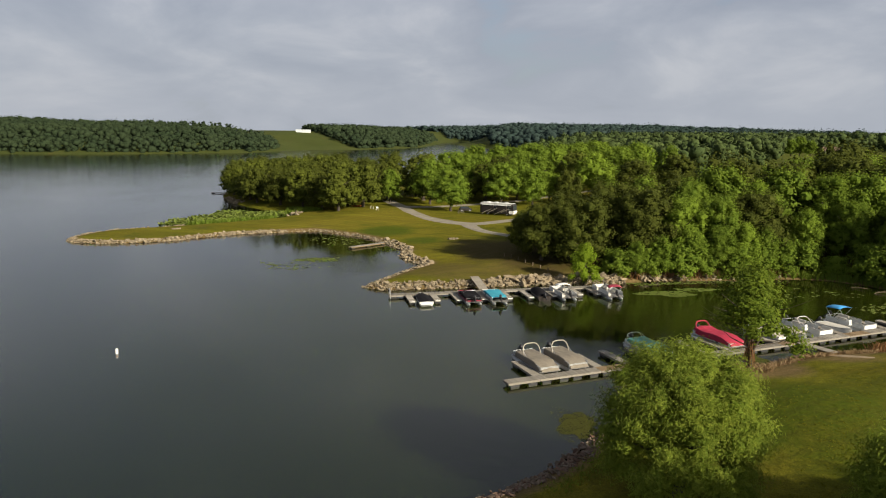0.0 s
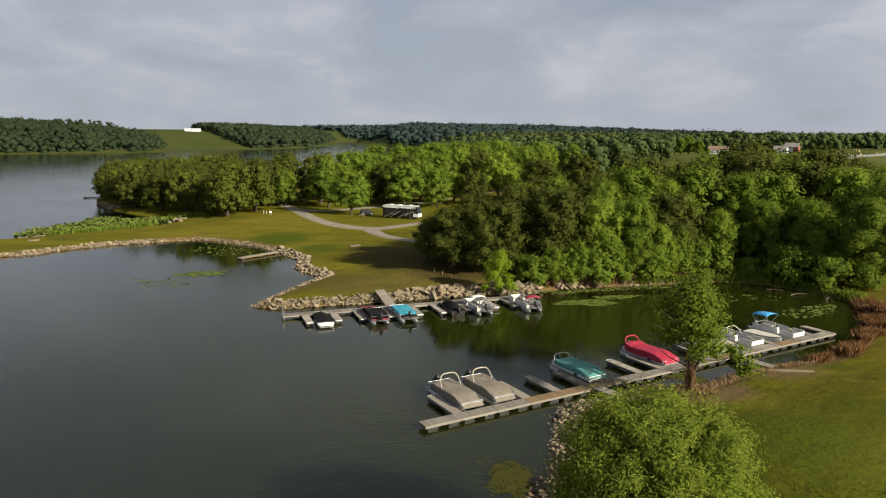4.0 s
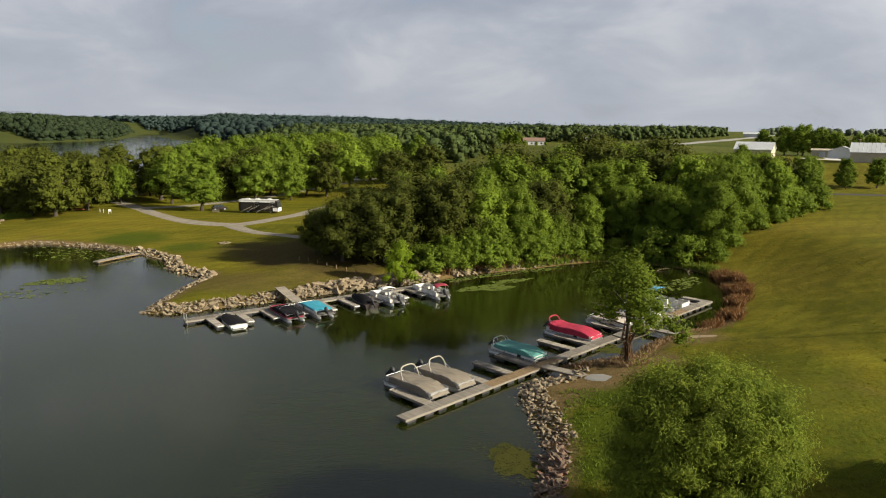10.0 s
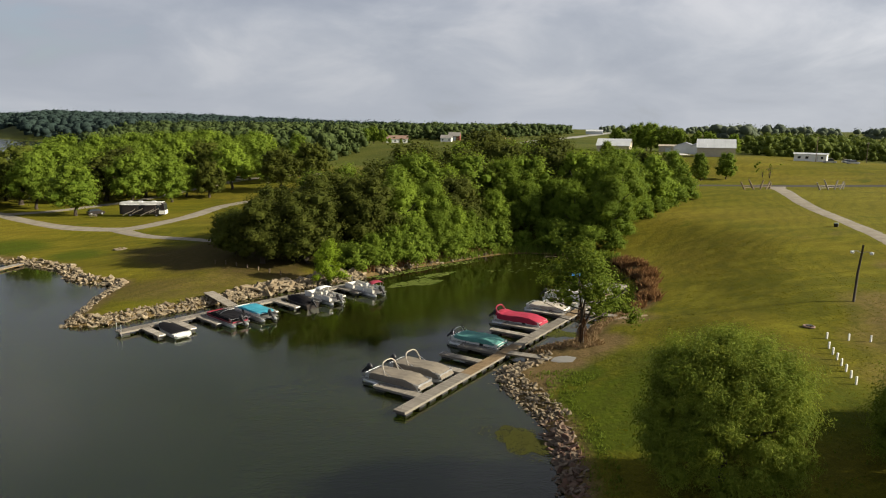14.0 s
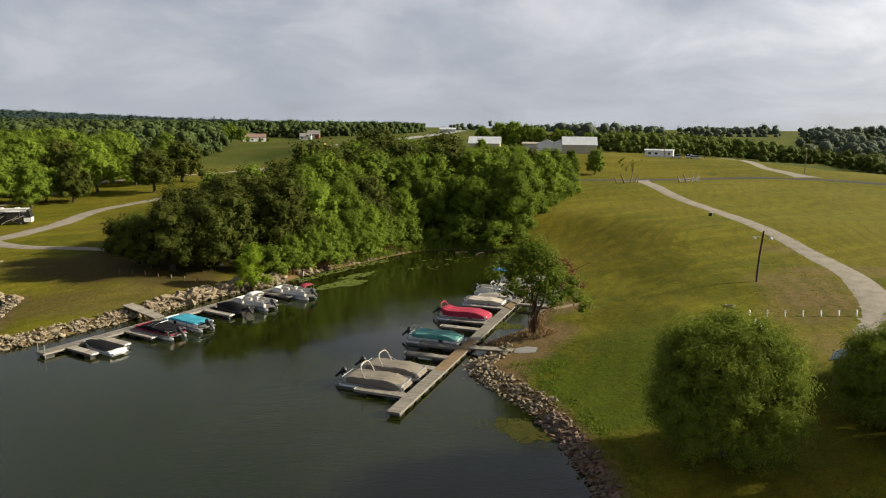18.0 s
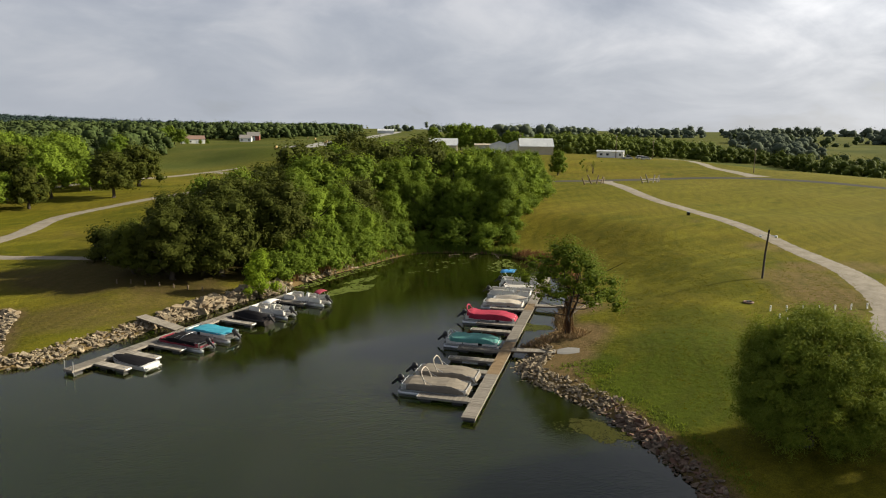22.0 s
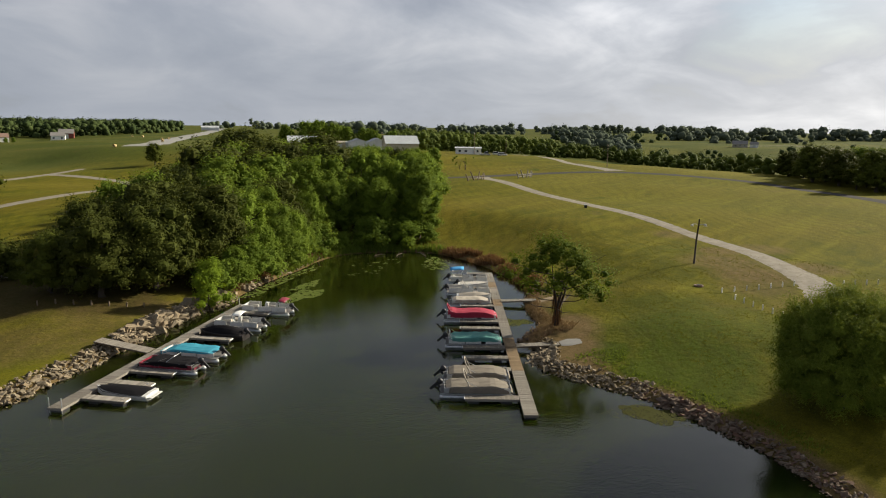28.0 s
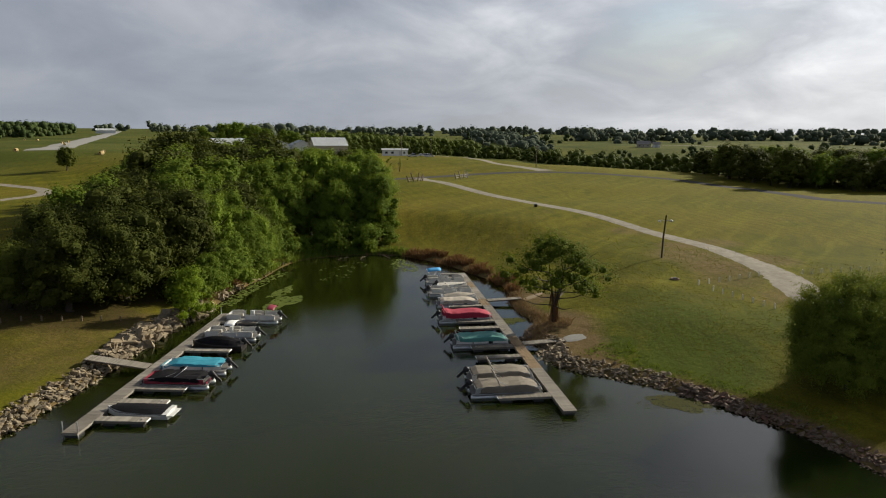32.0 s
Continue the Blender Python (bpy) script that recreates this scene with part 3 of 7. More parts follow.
# heights of the land: x, y, z
KNOLLS = [(52, 68, 4.5), (40, 62, 3.5), (35, 52, 3.3), (92, 110, 6.5), (129, 168, 8.2), (142, 164, 8.3), (200, 227, 11.5), (170, 240, 14), (150, 284, 14.2), (200, 163, 10.0), (115, 619, 10),
          (-48, 185, 2.2), (-77, 180, 2.6), (-120, 215, 3.0), (-110, 140, 0.8), (-40, 150, 1.9)]
KNOLLS_FAR = [(165, 452, 14.4), (222, 540, 14.5), (280, 630, 14.7), (410, 828, 15.2), (520, 995, 15.8), (20, 140, 3), (40, 190, 6), (40, 250, 5.5), (20, 340, 6.0), (11, 38, 1.9), (25, 0, 3.5), (60, -60, 6), (160, 40, 7.5), (300, 160, 4), (450, 220, 2), (700, 280, 10), (1300, 640, 17), (1400, 375, 17), (2500, 0, 22),
              (110, 365, 14.5), (330, 800, 15), (660, 1230, 17), (500, 600, 14), (1100, 1000, 12), (2600, 1900, 22), (600, -400, 14), (1500, -900, 18)]
KNOLLS_LAKE = [(-650, 1100, 27), (-606, 1022, 26.5), (-560, 960, 15), (-540, 905, 9), (-620, 640, 17), (-700, 720, 24), (-1000, 720, 35), (-800, 900, 31), (-900, 1400, 28), (-600, 1400, 24), (-430, 1760, 34), (-230, 1800, 32), (-20, 1500, 15), (100, 1100, 12), (-250, 2400, 42), (-1500, 900, 40),
               (-2600, 2200, 30), (600, 2600, 22), (-3500, 800, 26), (400, -2000, 16)]
HILLS = np.array(KNOLLS + KNOLLS_FAR + KNOLLS_LAKE, float)


def upland(x, y):
    p = np.stack([np.ravel(x), np.ravel(y)], -1).astype(float)
    num, den = np.zeros(len(p)), np.zeros(len(p))
    for hx, hy, hz in HILLS:
        r2 = (p[:, 0] - hx) ** 2 + (p[:, 1] - hy) ** 2
        wgt = 1.0 / (r2 + 60.0) ** 1.6
        num += wgt * hz
        den += wgt
    return (num / den).reshape(np.shape(x))


def smooth01(t):
    t = np.clip(t, 0, 1)
    return t * t * (3 - 2 * t)


def land(x, y):
    """Height of the ground."""
    d = inland(x, y)
    up = upland(x, y)
    bank = 0.75 * (1 - np.exp(-np.maximum(d, 0) / 1.3))
    reach = 14 + 0.10 * np.minimum(np.hypot(x, y), 900)
    roll = 0.10 * np.sin(x * 0.13 + 1.3 * np.sin(y * 0.07)) + 0.08 * np.sin(y * 0.17 + x * 0.05)
    high = bank + np.maximum(up - 0.75, 0) * smooth01(d / reach) + roll * smooth01(d / 12)
    return np.where(d > 0, high, np.maximum(d * 0.45, -3.0))


def spaced(lo, hi, a, b, fine):
    """Coordinates that are fine from a to b and widen outwards."""
    mid = list(np.arange(a, b + 0.01, fine))
    up, step = [b], fine
    while up[-1] < hi:
        step = min(step * 1.09, 120)
        up.append(up[-1] + step)
    down, step = [a], fine
    while down[-1] > lo:
        step = min(step * 1.09, 120)
        down.append(down[-1] - step)
    return np.array(down[:0:-1] + mid + up[1:])


GX, GY = spaced(-4300, 4300, -140, 150, 1.6), spaced(-3600, 4400, 20, 215, 1.6)
GZ = land(*np.meshgrid(GX, GY))


def ground_z(x, y):
    """The built ground's height, for standing things on it."""
    i, j = np.clip(np.searchsorted(GX, x) - 1, 0, len(GX) - 2), np.clip(np.searchsorted(GY, y) - 1, 0, len(GY) - 2)
    u, v = (x - GX[i]) / (GX[i + 1] - GX[i]), (y - GY[j]) / (GY[j + 1] - GY[j])
    return GZ[j, i] * (1 - u) * (1 - v) + GZ[j, i + 1] * u * (1 - v) + GZ[j + 1, i] * (1 - u) * v + GZ[j + 1, i + 1] * u * v


def gz(x, y):
    return float(ground_z(np.array(x), np.array(y)))


gx, gy = np.meshgrid(GX, GY)
nx, ny = len(GX), len(GY)
quad = (np.arange(ny - 1)[:, None] * nx + np.arange(nx - 1)[None]).ravel()
ground = new("ground", numpy_mesh("ground", np.stack([gx, gy, GZ], -1).reshape(-1, 3), np.stack([quad, quad + 1, quad + nx + 1, quad + nx], -1), "grass", True))
SOIL_SPOTS = [(11.5, 66.5, 4, 1.0), (15, 70, 5, 1.0), (18.5, 71.5, 4.5, 1.0), (9.5, 65.5, 3.5, 1.0), (8, 61, 2.2, 0.8), (-31, 109, 8, 0.4), (-20, 113, 6, 0.4), (-25, 113, 6, 0.3), (46, 56, 6, 0.45), (57, 65, 7, 0.55), (52, 59, 6, 0.6), (66, 69, 4, 0.6), (76, 82, 4, 0.5), (63, 53, 5, 0.55), (74, 64, 5, 0.5), (-12, 113.5, 4, 0.6), (40, 45.5, 7, 0.5), (-24, 104.5, 4, 0.4), (28, 79.5, 4, 0.7), (44, 115, 8, 0.5)]
# brown ground with oak shade painted in; the last two darken for cloud shade
LITTER_SHADE_SPOTS = [(-16, 122, 8, 0.9), (-24, 127, 8, 0.9), (-13, 131, 9, 1.0), (-30, 132, 7, 0.8), (-22, 137, 8, 0.85), (-4, 126, 8, 0.9), (-35, 138, 6, 0.6), (-30, 110, 8, 0.42), (-23, 110, 6, 0.42)]
LUSH_SPOTS = [(14, 52, 8, 0.72), (22, 57, 8, 0.66), (29, 63, 7, 0.5), (25, 47, 8, 0.6), (30, 53, 5, 0.5), (13, 54, 6, 0.62), (10.5, 48, 4, 0.7), (18, 62, 5, 0.5), (12, 61.5, 3.0, 1.0), (9.5, 55, 2.6, 1.0), (8, 48, 2.5, 0.9), (21, 127, 3.5, 1.0), (-62, 152, 7, 0.8), (-48, 141, 5, 0.7), (16, 58, 5, 0.5)]
shore_gap = inland(gx, gy)


def spots_mask(spots, band):
    m = np.zeros_like(gx)
    for x, y, r, k in spots:
        m = np.maximum(m, k * np.clip(1.6 - np.hypot(gx - x, gy - y) / r, 0, 1))
    return np.maximum(m, band)


rocky = np.exp(-((shore_gap - 0.8) / 1.6) ** 2) * ((gx < 60) & (gx > -140) & (gy < 160))
ground.data.attributes.new("soil", "FLOAT", "POINT").data.foreach_set("value", spots_mask(SOIL_SPOTS, rocky).astype(np.float32).ravel())
ground.data.attributes.new("lush", "FLOAT", "POINT").data.foreach_set("value", spots_mask(LUSH_SPOTS, 0 * gx).astype(np.float32).ravel())
ground.data.attributes.new("litter", "FLOAT", "POINT").data.foreach_set("value", spots_mask(LITTER_SHADE_SPOTS, 0 * gx).astype(np.float32).ravel())
tagged(ground, "mown olive-green grass with dry brown patches", "ground", kind="structure")
water = new("water", Shape().add([(-4400, -3700, 0), (4400, -3700, 0), (4400, 4400, 0), (-4400, 4400, 0)], [(0, 1, 2, 3)]).mesh("water", "water"))
tagged(water, "dark green lake water with faint ripples", "water", kind="structure")


def ribbon(name, pts, widths, mat, label, category="road", lift=0.05):
    """A road laid on the ground through the points."""
    n = len(pts)
    line, wid = [], []
    for i in range(n - 1):
        a, b, c, d = (np.array(pts[min(max(i + k, 0), n - 1)], float) for k in (-1, 0, 1, 2))
        count = max(3, int(np.hypot(*(c - b)) / (0.7 if mat == "gravel" else 2.0)))
        for s in range(count + (i == n - 2)):
            t = s / count
            line.append(0.5 * (2 * b + (c - a) * t + (2 * a - 5 * b + 4 * c - d) * t * t + (3 * b - a - 3 * c + d) * t ** 3))
            wid.append(widths[i] * (1 - t) + widths[i + 1] * t)
    line = np.array(line)
    side = np.gradient(line, axis=0)
    side = np.stack([-side[:, 1], side[:, 0]], -1) / np.hypot(side[:, 0], side[:, 1])[:, None]
    rows = []
    for k in range(7):
        off = (k / 3 - 1) * np.array(wid) / 2
        if k in (0, 6):
            off = off * (1 + (np.random.default_rng(k).normal(scale=0.045, size=len(line)) if mat == "gravel" else 0) + 0.02 * np.sin(np.arange(len(line)) * 1.7 + k) + 0.03 * np.sin(np.arange(len(line)) * 0.23))
        p = line + side * off[:, None]
        rows.append(np.concatenate([p, (ground_z(p[:, 0], p[:, 1]) + (lift if 0 < k < 6 else -0.02))[:, None]], -1))
    v = np.stack(rows, 1).reshape(-1, 3)
    q = (np.arange(len(line) - 1)[:, None] * 7 + np.arange(6)[None]).ravel()
    ob = new(name, numpy_mesh(name, v, np.stack([q, q + 1, q + 8, q + 7], -1), mat, True))
    return tagged(ob, label, category, kind="structure")


ribbon("road_gravel", [(138, 178), (131, 170), (114.5, 145), (100.5, 117), (89, 97), (80, 80.5), (70, 66.5), (61, 57.5), (53.5, 51), (46, 47), (38, 44.5)], [5.5, 4.8, 4.0, 3.8, 3.8, 3.9, 4.2, 4.9, 5.8, 6.4, 4.0], "gravel", "pale gravel drive curving over the mown grass")
ribbon("road_upper", [(184, 150.5), (190, 159), (205, 180), (228, 206), (256, 234), (275, 262)], [9, 6.5, 5, 5, 6, 8], "gravel", "pale gravel road climbing to the buildings")
ribbon("road_park", [(70, 190), (112, 183), (128, 180), (163, 168), (178, 149), (188, 122), (183, 92), (158, 63), (144, 39), (130, -60)], [5.6] * 10, "asphalt", "narrow grey asphalt road through the meadow", lift=0.06)
ribbon("road_loop", [(-104, 236), (-90, 213), (-76, 195), (-67, 181.5), (-57, 171), (-46, 165.6), (-40, 167.5), (-33, 179), (-23, 202), (-6, 214), (12.7, 223), (29, 234), (40, 240.5), (47, 250), (50.5, 264), (47, 282), (40, 296.5)], [4.5] * 17, "gravel", "pale gravel loop road past the camp ground")
ribbon("road_branch", [(-45, 165.4), (-38, 156), (-30, 150), (-20, 142), (-12, 140)], [4, 3, 2.8, 2.6, 2.4], "gravel", "narrow pale gravel branch track", lift=0.08)
ribbon("road_inner", [(-76, 195), (-66, 200), (-52, 215), (-35, 240), (-15, 268), (6, 278.5), (39, 297.5), (56, 309)], [5, 4, 4, 4, 4, 4, 4, 4], "gravel", "pale gravel camp road under the trees", lift=0.08)
ribbon("runway", [(104, 360), (122, 388), (330, 705), (680, 1240)], [16, 16, 16, 16], "runway", "long pale concrete airstrip", lift=0.15)
ribbon("gravel_pad", [(12.4, 67.0), (13.2, 66.2), (14.1, 65.3)], [1.6, 2.6, 1.5], "runway", "pale crushed stone at the gangway's foot", "gravel", 0.05)
ribbon("sand_tongue", [(26.6, 80.4), (28.6, 79.6), (31.2, 79.0)], [1.2, 1.7, 0.8], "dirt", "worn sandy path from the reedy bank", "path", 0.05)
ribbon("road_far", [(640, 262), (700, 255), (732, 245), (735, 233), (680, 192), (628, 160), (600, 130)], [5, 5, 6, 6, 6, 6, 6], "gravel", "pale gravel lane past the far farmhouse", lift=0.12)
ribbon("apron", [(158, 276), (166, 268), (180, 292), (190, 306)], [5, 7, 6, 6], "concrete", "pale concrete apron between the sheds", "pavement", 0.10)


# ---- trees ----
def lobes_of(rng, kind, h, r):
    """Balls that make up a crown: centres and radii, for a tree of height h and crown radius r."""
    base = {"oak": 0.07, "ash": 0.06, "camp": 0.13, "lime": 0.06, "willow": 0.03, "lone": 0.32, "bush": 0.0, "hedge": 0.02}[kind]
    out = []
    count = {"oak": 84, "ash": 84, "camp": 60, "lime": 30, "willow": 420, "lone": 64, "bush": 30, "hedge": 18}[kind]
    for i in range(count):
        t = (i + 0.5) / count
        z = h * (base + (1 - base) * (0.10 + 0.80 * t))
        u = (z / h - base) / (1 - base)
        wide = {"oak": math.sin(math.pi * min(1, u * 0.75 + 0.25)) ** 0.6, "ash": math.sin(math.pi * min(1, u * 0.76 + 0.24)) ** 0.7, "camp": math.sin(math.pi * min(1, u * 0.80 + 0.20)) ** 0.7, "lime": (1 - u) ** 0.7 + 0.1,
                "willow": math.sqrt(max(0.12, 1 - ((u - 0.40) / 0.63) ** 2)), "lone": math.sin(math.pi * min(1, u * 0.72 + 0.30)) ** 0.7, "bush": 1 - u * 0.6, "hedge": math.sqrt(max(0.1, 1 - ((u - 0.35) / 0.68) ** 2))}[kind]
        a = i * 2.4 + rng.uniform(-0.5, 0.5)
        q = r * wide * (rng.uniform(0.72, 1.02) if kind == "willow" and u < 0.80 else rng.uniform(0.0, 0.92) if kind == "willow" else rng.uniform(0.35, 1.05) if kind == "lone" else rng.uniform(0.55, 0.92) if i % 4 else rng.uniform(0.0, 0.40))
        size = r * (rng.uniform(0.14, 0.27) if kind == "willow" else rng.uniform(0.17, 0.33)) * {"lone": 0.55, "willow": 0.58, "oak": 0.74, "ash": 0.76, "camp": 0.8, "hedge": 1.2}.get(kind, 1.0)
        out.append((q * math.cos(a), q * math.sin(a), min(z, h - size * 0.6), size))
    if kind == "lone":
        out = [(x * 0.38, y * 1.02, z, s) for x, y, z, s in out]
        out += [(2.6, -2.2, 5.0, 0.8), (3.1, -2.7, 4.4, 0.9), (3.6, -3.1, 3.8, 0.8), (3.3, -3.3, 3.3, 0.6), (-2.4, 1.8, 4.6, 0.6)]
    if kind in ("oak", "ash", "camp", "willow"):
        for i in range(14):
            u = (i + 0.5) / 14
            q = r * (0.42 if i % 2 else 0.12) * (1 - abs(u - 0.4))
            out.append((q * math.cos(i * 2.4), q * math.sin(i * 2.4), h * (base + (1 - base) * (0.18 + 0.55 * u)), r * 0.40 * (1 - abs(u - 0.45))))
    return out


def crown_mesh(name, kind, h, r, seed, leaves, leaf, mat):
    """A crown of folded leaf sprays round its lobes, over darker inner masses."""
    rng = np.random.default_rng(seed)
    lob = np.array(lobes_of(rng, kind, h, r))
    pick = rng.choice(len(lob), leaves, p=lob[:, 3] ** 2 / (lob[:, 3] ** 2).sum())
    d = rng.normal(size=(leaves, 3))
    d /= np.linalg.norm(d, axis=1)[:, None]
    d[:, 2] = np.where(rng.random(leaves) < 0.55, np.abs(d[:, 2]), d[:, 2])
    rad = lob[pick, 3] * (0.72 + 0.78 * rng.random(leaves) ** 1.8)
    p = lob[pick, :3] + d * rad[:, None] * np.array([1, 1, 0.85])
    out = lob[pick, :3] - np.array([0, 0, 0.42 * h])
    out /= np.linalg.norm(out, axis=1)[:, None] + 1e-9
    p = p + out * (lob[pick, 3] * rng.random(leaves) ** 2 * (1.5 if kind == "willow" else 1.1))[:, None]
    # leave out what is buried in other lobes
    deep = np.zeros(leaves, bool)
    for k, (x, y, z, s) in enumerate(lob):
        deep |= (((p - (x, y, z)) ** 2).sum(1) < (0.72 * s) ** 2) & (pick != k)
    p, d, out = p[~deep], d[~deep], out[~deep]
    n = len(p)
    nrm = 0.6 * d + 0.55 * out + np.array([0, 0, 0.2]) + rng.normal(scale=0.34 if kind == "willow" else 0.26, size=(n, 3))
    nrm /= np.linalg.norm(nrm, axis=1)[:, None]
    hang = np.array([0, 0, -1.0]) if kind in ("willow",) else np.array([0, 0, -0.25])
    ax = rng.normal(size=(n, 3)) * 1.0 + hang * (0.2 if kind == "willow" else 1) + (0.6 * d + out * 1.2 if kind == "willow" else out * 0.6)
    ax -= nrm * (ax * nrm).sum(1)[:, None]
    ax /= np.linalg.norm(ax, axis=1)[:, None] + 1e-9
    bx = np.cross(nrm, ax)
    size = leaf * rng.uniform(0.6, 1.35, n)[:, None]
    ln, wd = (1.5, 0.40) if kind == "willow" else (1.0, 0.75)
    a, b = p - ax * size * ln * 0.5, p + ax * size * ln * 0.5
    c, e = p + bx * size * wd * 0.5 - nrm * size * 0.18, p - bx * size * wd * 0.5 - nrm * size * 0.18
    v = np.stack([a, c, b, e], 1).reshape(-1, 3)
    i = np.arange(n)[:, None] * 4
    tri = np.concatenate([i + np.array([[0, 1, 2]]), i + np.array([[0, 2, 3]])])
    # inner masses
    ring, core_v, core_f = 6, [], []
    off = len(v)
    for x, y, z, s in lob:
        s *= 0.55 if kind == "lone" else 0.62 if kind == "willow" else 0.80
        m0 = off + len(core_v)
        core_v.append((x, y, z - s * 0.8))
        for la in (-0.5, 0.1, 0.62):
            for k in range(ring):
                t = 2 * math.pi * k / ring
                q = s * rng.uniform(0.85, 1.1)
                core_v.append((x + q * math.cos(la) * math.cos(t), y + q * math.cos(la) * math.sin(t), z + q * math.sin(la) * 0.9))
        core_v.append((x, y, z + s * 0.85))
        top = m0 + 1 + 3 * ring
        for k in range(ring):
            k2 = (k + 1) % ring
            core_f.append((m0, m0 + 1 + k2, m0 + 1 + k))
            core_f.append((top, m0 + 1 + 2 * ring + k, m0 + 1 + 2 * ring + k2))
            for la in range(2):
                o = m0 + 1 + la * ring
                core_f += [(o + k, o + k2, o + ring + k2), (o + k, o + ring + k2, o + ring + k)]
    v = np.concatenate([v, np.array(core_v)])
    tri = np.concatenate([tri, np.array(core_f)])
    return numpy_mesh(name, v, tri, mat)


def trunk_mesh(name, kind, h, r, seed):
    """A tapered trunk with limbs."""
    rng = np.random.default_rng(seed + 1000)
    s = Shape()
    thick = {"oak": 0.035, "ash": 0.024, "camp": 0.026, "lime": 0.02, "willow": 0.04, "lone": 0.026, "bush": 0.01, "hedge": 0.02}[kind] * h
    lean = rng.normal(scale=0.03 * h, size=2)
    stems = 3 if kind == "lone" else 1
    for k in range(stems):
        a = 2.1 * k
        sp = 0.10 * h if stems > 1 else 0.0
        top = 0.72 * h
        pts = [(0.04 * sp * math.cos(a), 0.04 * sp * math.sin(a), -0.4)]
        for q in (0.05, 0.25, 0.5, 0.75, 1.0):
            pts.append((lean[0] * q + sp * q * math.cos(a) + rng.normal(scale=0.012 * h), lean[1] * q + sp * q * math.sin(a) + rng.normal(scale=0.012 * h), top * q))
        th = thick * (0.6 if stems > 1 else 1)
        s.tube(pts, [th * 1.5, th * 1.1, th * 0.9, th * 0.7, th * 0.45, th * 0.15], 7)
        for j in range(6):
            t = 0.30 + 0.1 * j
            b = a + 2.4 * j + rng.uniform(-0.4, 0.4)
            o = Vector(pts[2]).lerp(Vector(pts[5]), (t - 0.25) / 0.75)
            e = o + Vector((math.cos(b) * r * 0.75, math.sin(b) * r * 0.75, h * rng.uniform(0.06, 0.22)))
            mid = o.lerp(e, 0.5) + Vector((0, 0, -0.03 * h))
            s.tube([o, mid, e], [th * 0.45, th * 0.3, th * 0.08], 5)
    return s.mesh(name, "bark", True)


TREE_KINDS = {}


def tree_kind(key, kind, h, r, seed, leaves, leaf, mat):
    TREE_KINDS[key] = (trunk_mesh("trunk", kind, h, r, seed), crown_mesh("crown", kind, h, r, seed, leaves, leaf, mat), h, r)


def tree(key, x, y, h=None, label="", group="", turn=None, name="tree", z=None, wide=1.0):
    """A tree of a kind, scaled to the height h, standing on the ground."""
    t, c, hh, rr = TREE_KINDS[key]
    k = (h or hh) / hh
    z = gz(x, y) if z is None else z
    turn = random.uniform(0, 360) if turn is None else turn
    ob = thing(name, pose(x, y, z, 0, 0, turn), label, "tree", group)
    ob.scale = (k * wide, k * wide, k)
    part("trunk", t, None, ob)
    part("crown", c, None, ob)
    return ob


for n in range(3):
    tree_kind("oak%d" % n, "oak", 13.0, 6.2, 11 + n, 12000, 0.32, "oak")
    tree_kind("ash%d" % n, "ash", 15.0, 5.0, 21 + n, 12000, 0.32, "ash")
    tree_kind("mid%d" % n, "ash", 14.0, 5.2, 31 + n, 4800, 0.46, "ash")
    tree_kind("camp%d" % n, "camp", 14.0, 5.8, 81 + n, 5200, 0.46, "oak" if n == 1 else "ash")
    tree_kind("midoak%d" % n, "oak", 12.0, 5.6, 41 + n, 4800, 0.46, "oak")
tree_kind("lime", "lime", 7.0, 2.6, 51, 5200, 0.27, "lime")
tree_kind("willow", "willow", 11.2, 5.6, 61, 92000, 0.175, "willow")
tree_kind("willow_small", "willow", 9.0, 4.9, 62, 56000, 0.175, "willow")
tree_kind("lone", "lone", 11.0, 5.9, 63, 6400, 0.27, "elm")
tree_kind("sapling", "lone", 5.0, 1.1, 65, 260, 0.14, "ash")
tree_kind("scrub", "bush", 3.2, 2.6, 66, 2600, 0.28, "oak")
tree_kind("bush", "bush", 3.2, 2.6, 64, 2600, 0.28, "ash")


def inside(poly, x, y):
    hit = False
    for (ax, ay), (bx, by) in zip(poly, poly[1:] + poly[:1]):
        if (ay > y) != (by > y) and x < ax + (y - ay) * (bx - ax) / (by - ay):
            hit = not hit
    return hit


def scatter(poly, gap, seed, tries=4000, limit=400):
    """Spots inside an outline, no two nearer than gap."""
    rng = random.Random(seed)
    xs, ys = [p[0] for p in poly], [p[1] for p in poly]
    out = []
    for _ in range(tries):
        x, y = rng.uniform(min(xs), max(xs)), rng.uniform(min(ys), max(ys))
        if inside(poly, x, y) and all((x - a) ** 2 + (y - b) ** 2 > gap * gap for a, b in out):
            out.append((x, y))
            if len(out) >= limit:
                break
    return out


OAK = "broad dark-green oak with a dense rounded crown"
ASH = "tall fresh-green broadleaf tree with an uneven crown"
# the oaks on the lawn by the boats
for i, (x, y, h) in enumerate([(-15.5, 121.5, 11.2), (-8, 121, 12.6), (-12.5, 131, 12.0), (-4, 130, 14.5), (-20, 126.5, 8.4)]):
    tree("oak%d" % (i % 3), x, y, h, OAK + " beside the lawn", "oaks on the point", name="oak_tree")
tree("scrub", -21.5, 142, 5.0, "low dark oak scrub beside the gravel track", name="shrub")
tree("lime", -6.0, 110.8, 7.2, "small bright yellow-green tree on the rocky shore", name="young_tree")
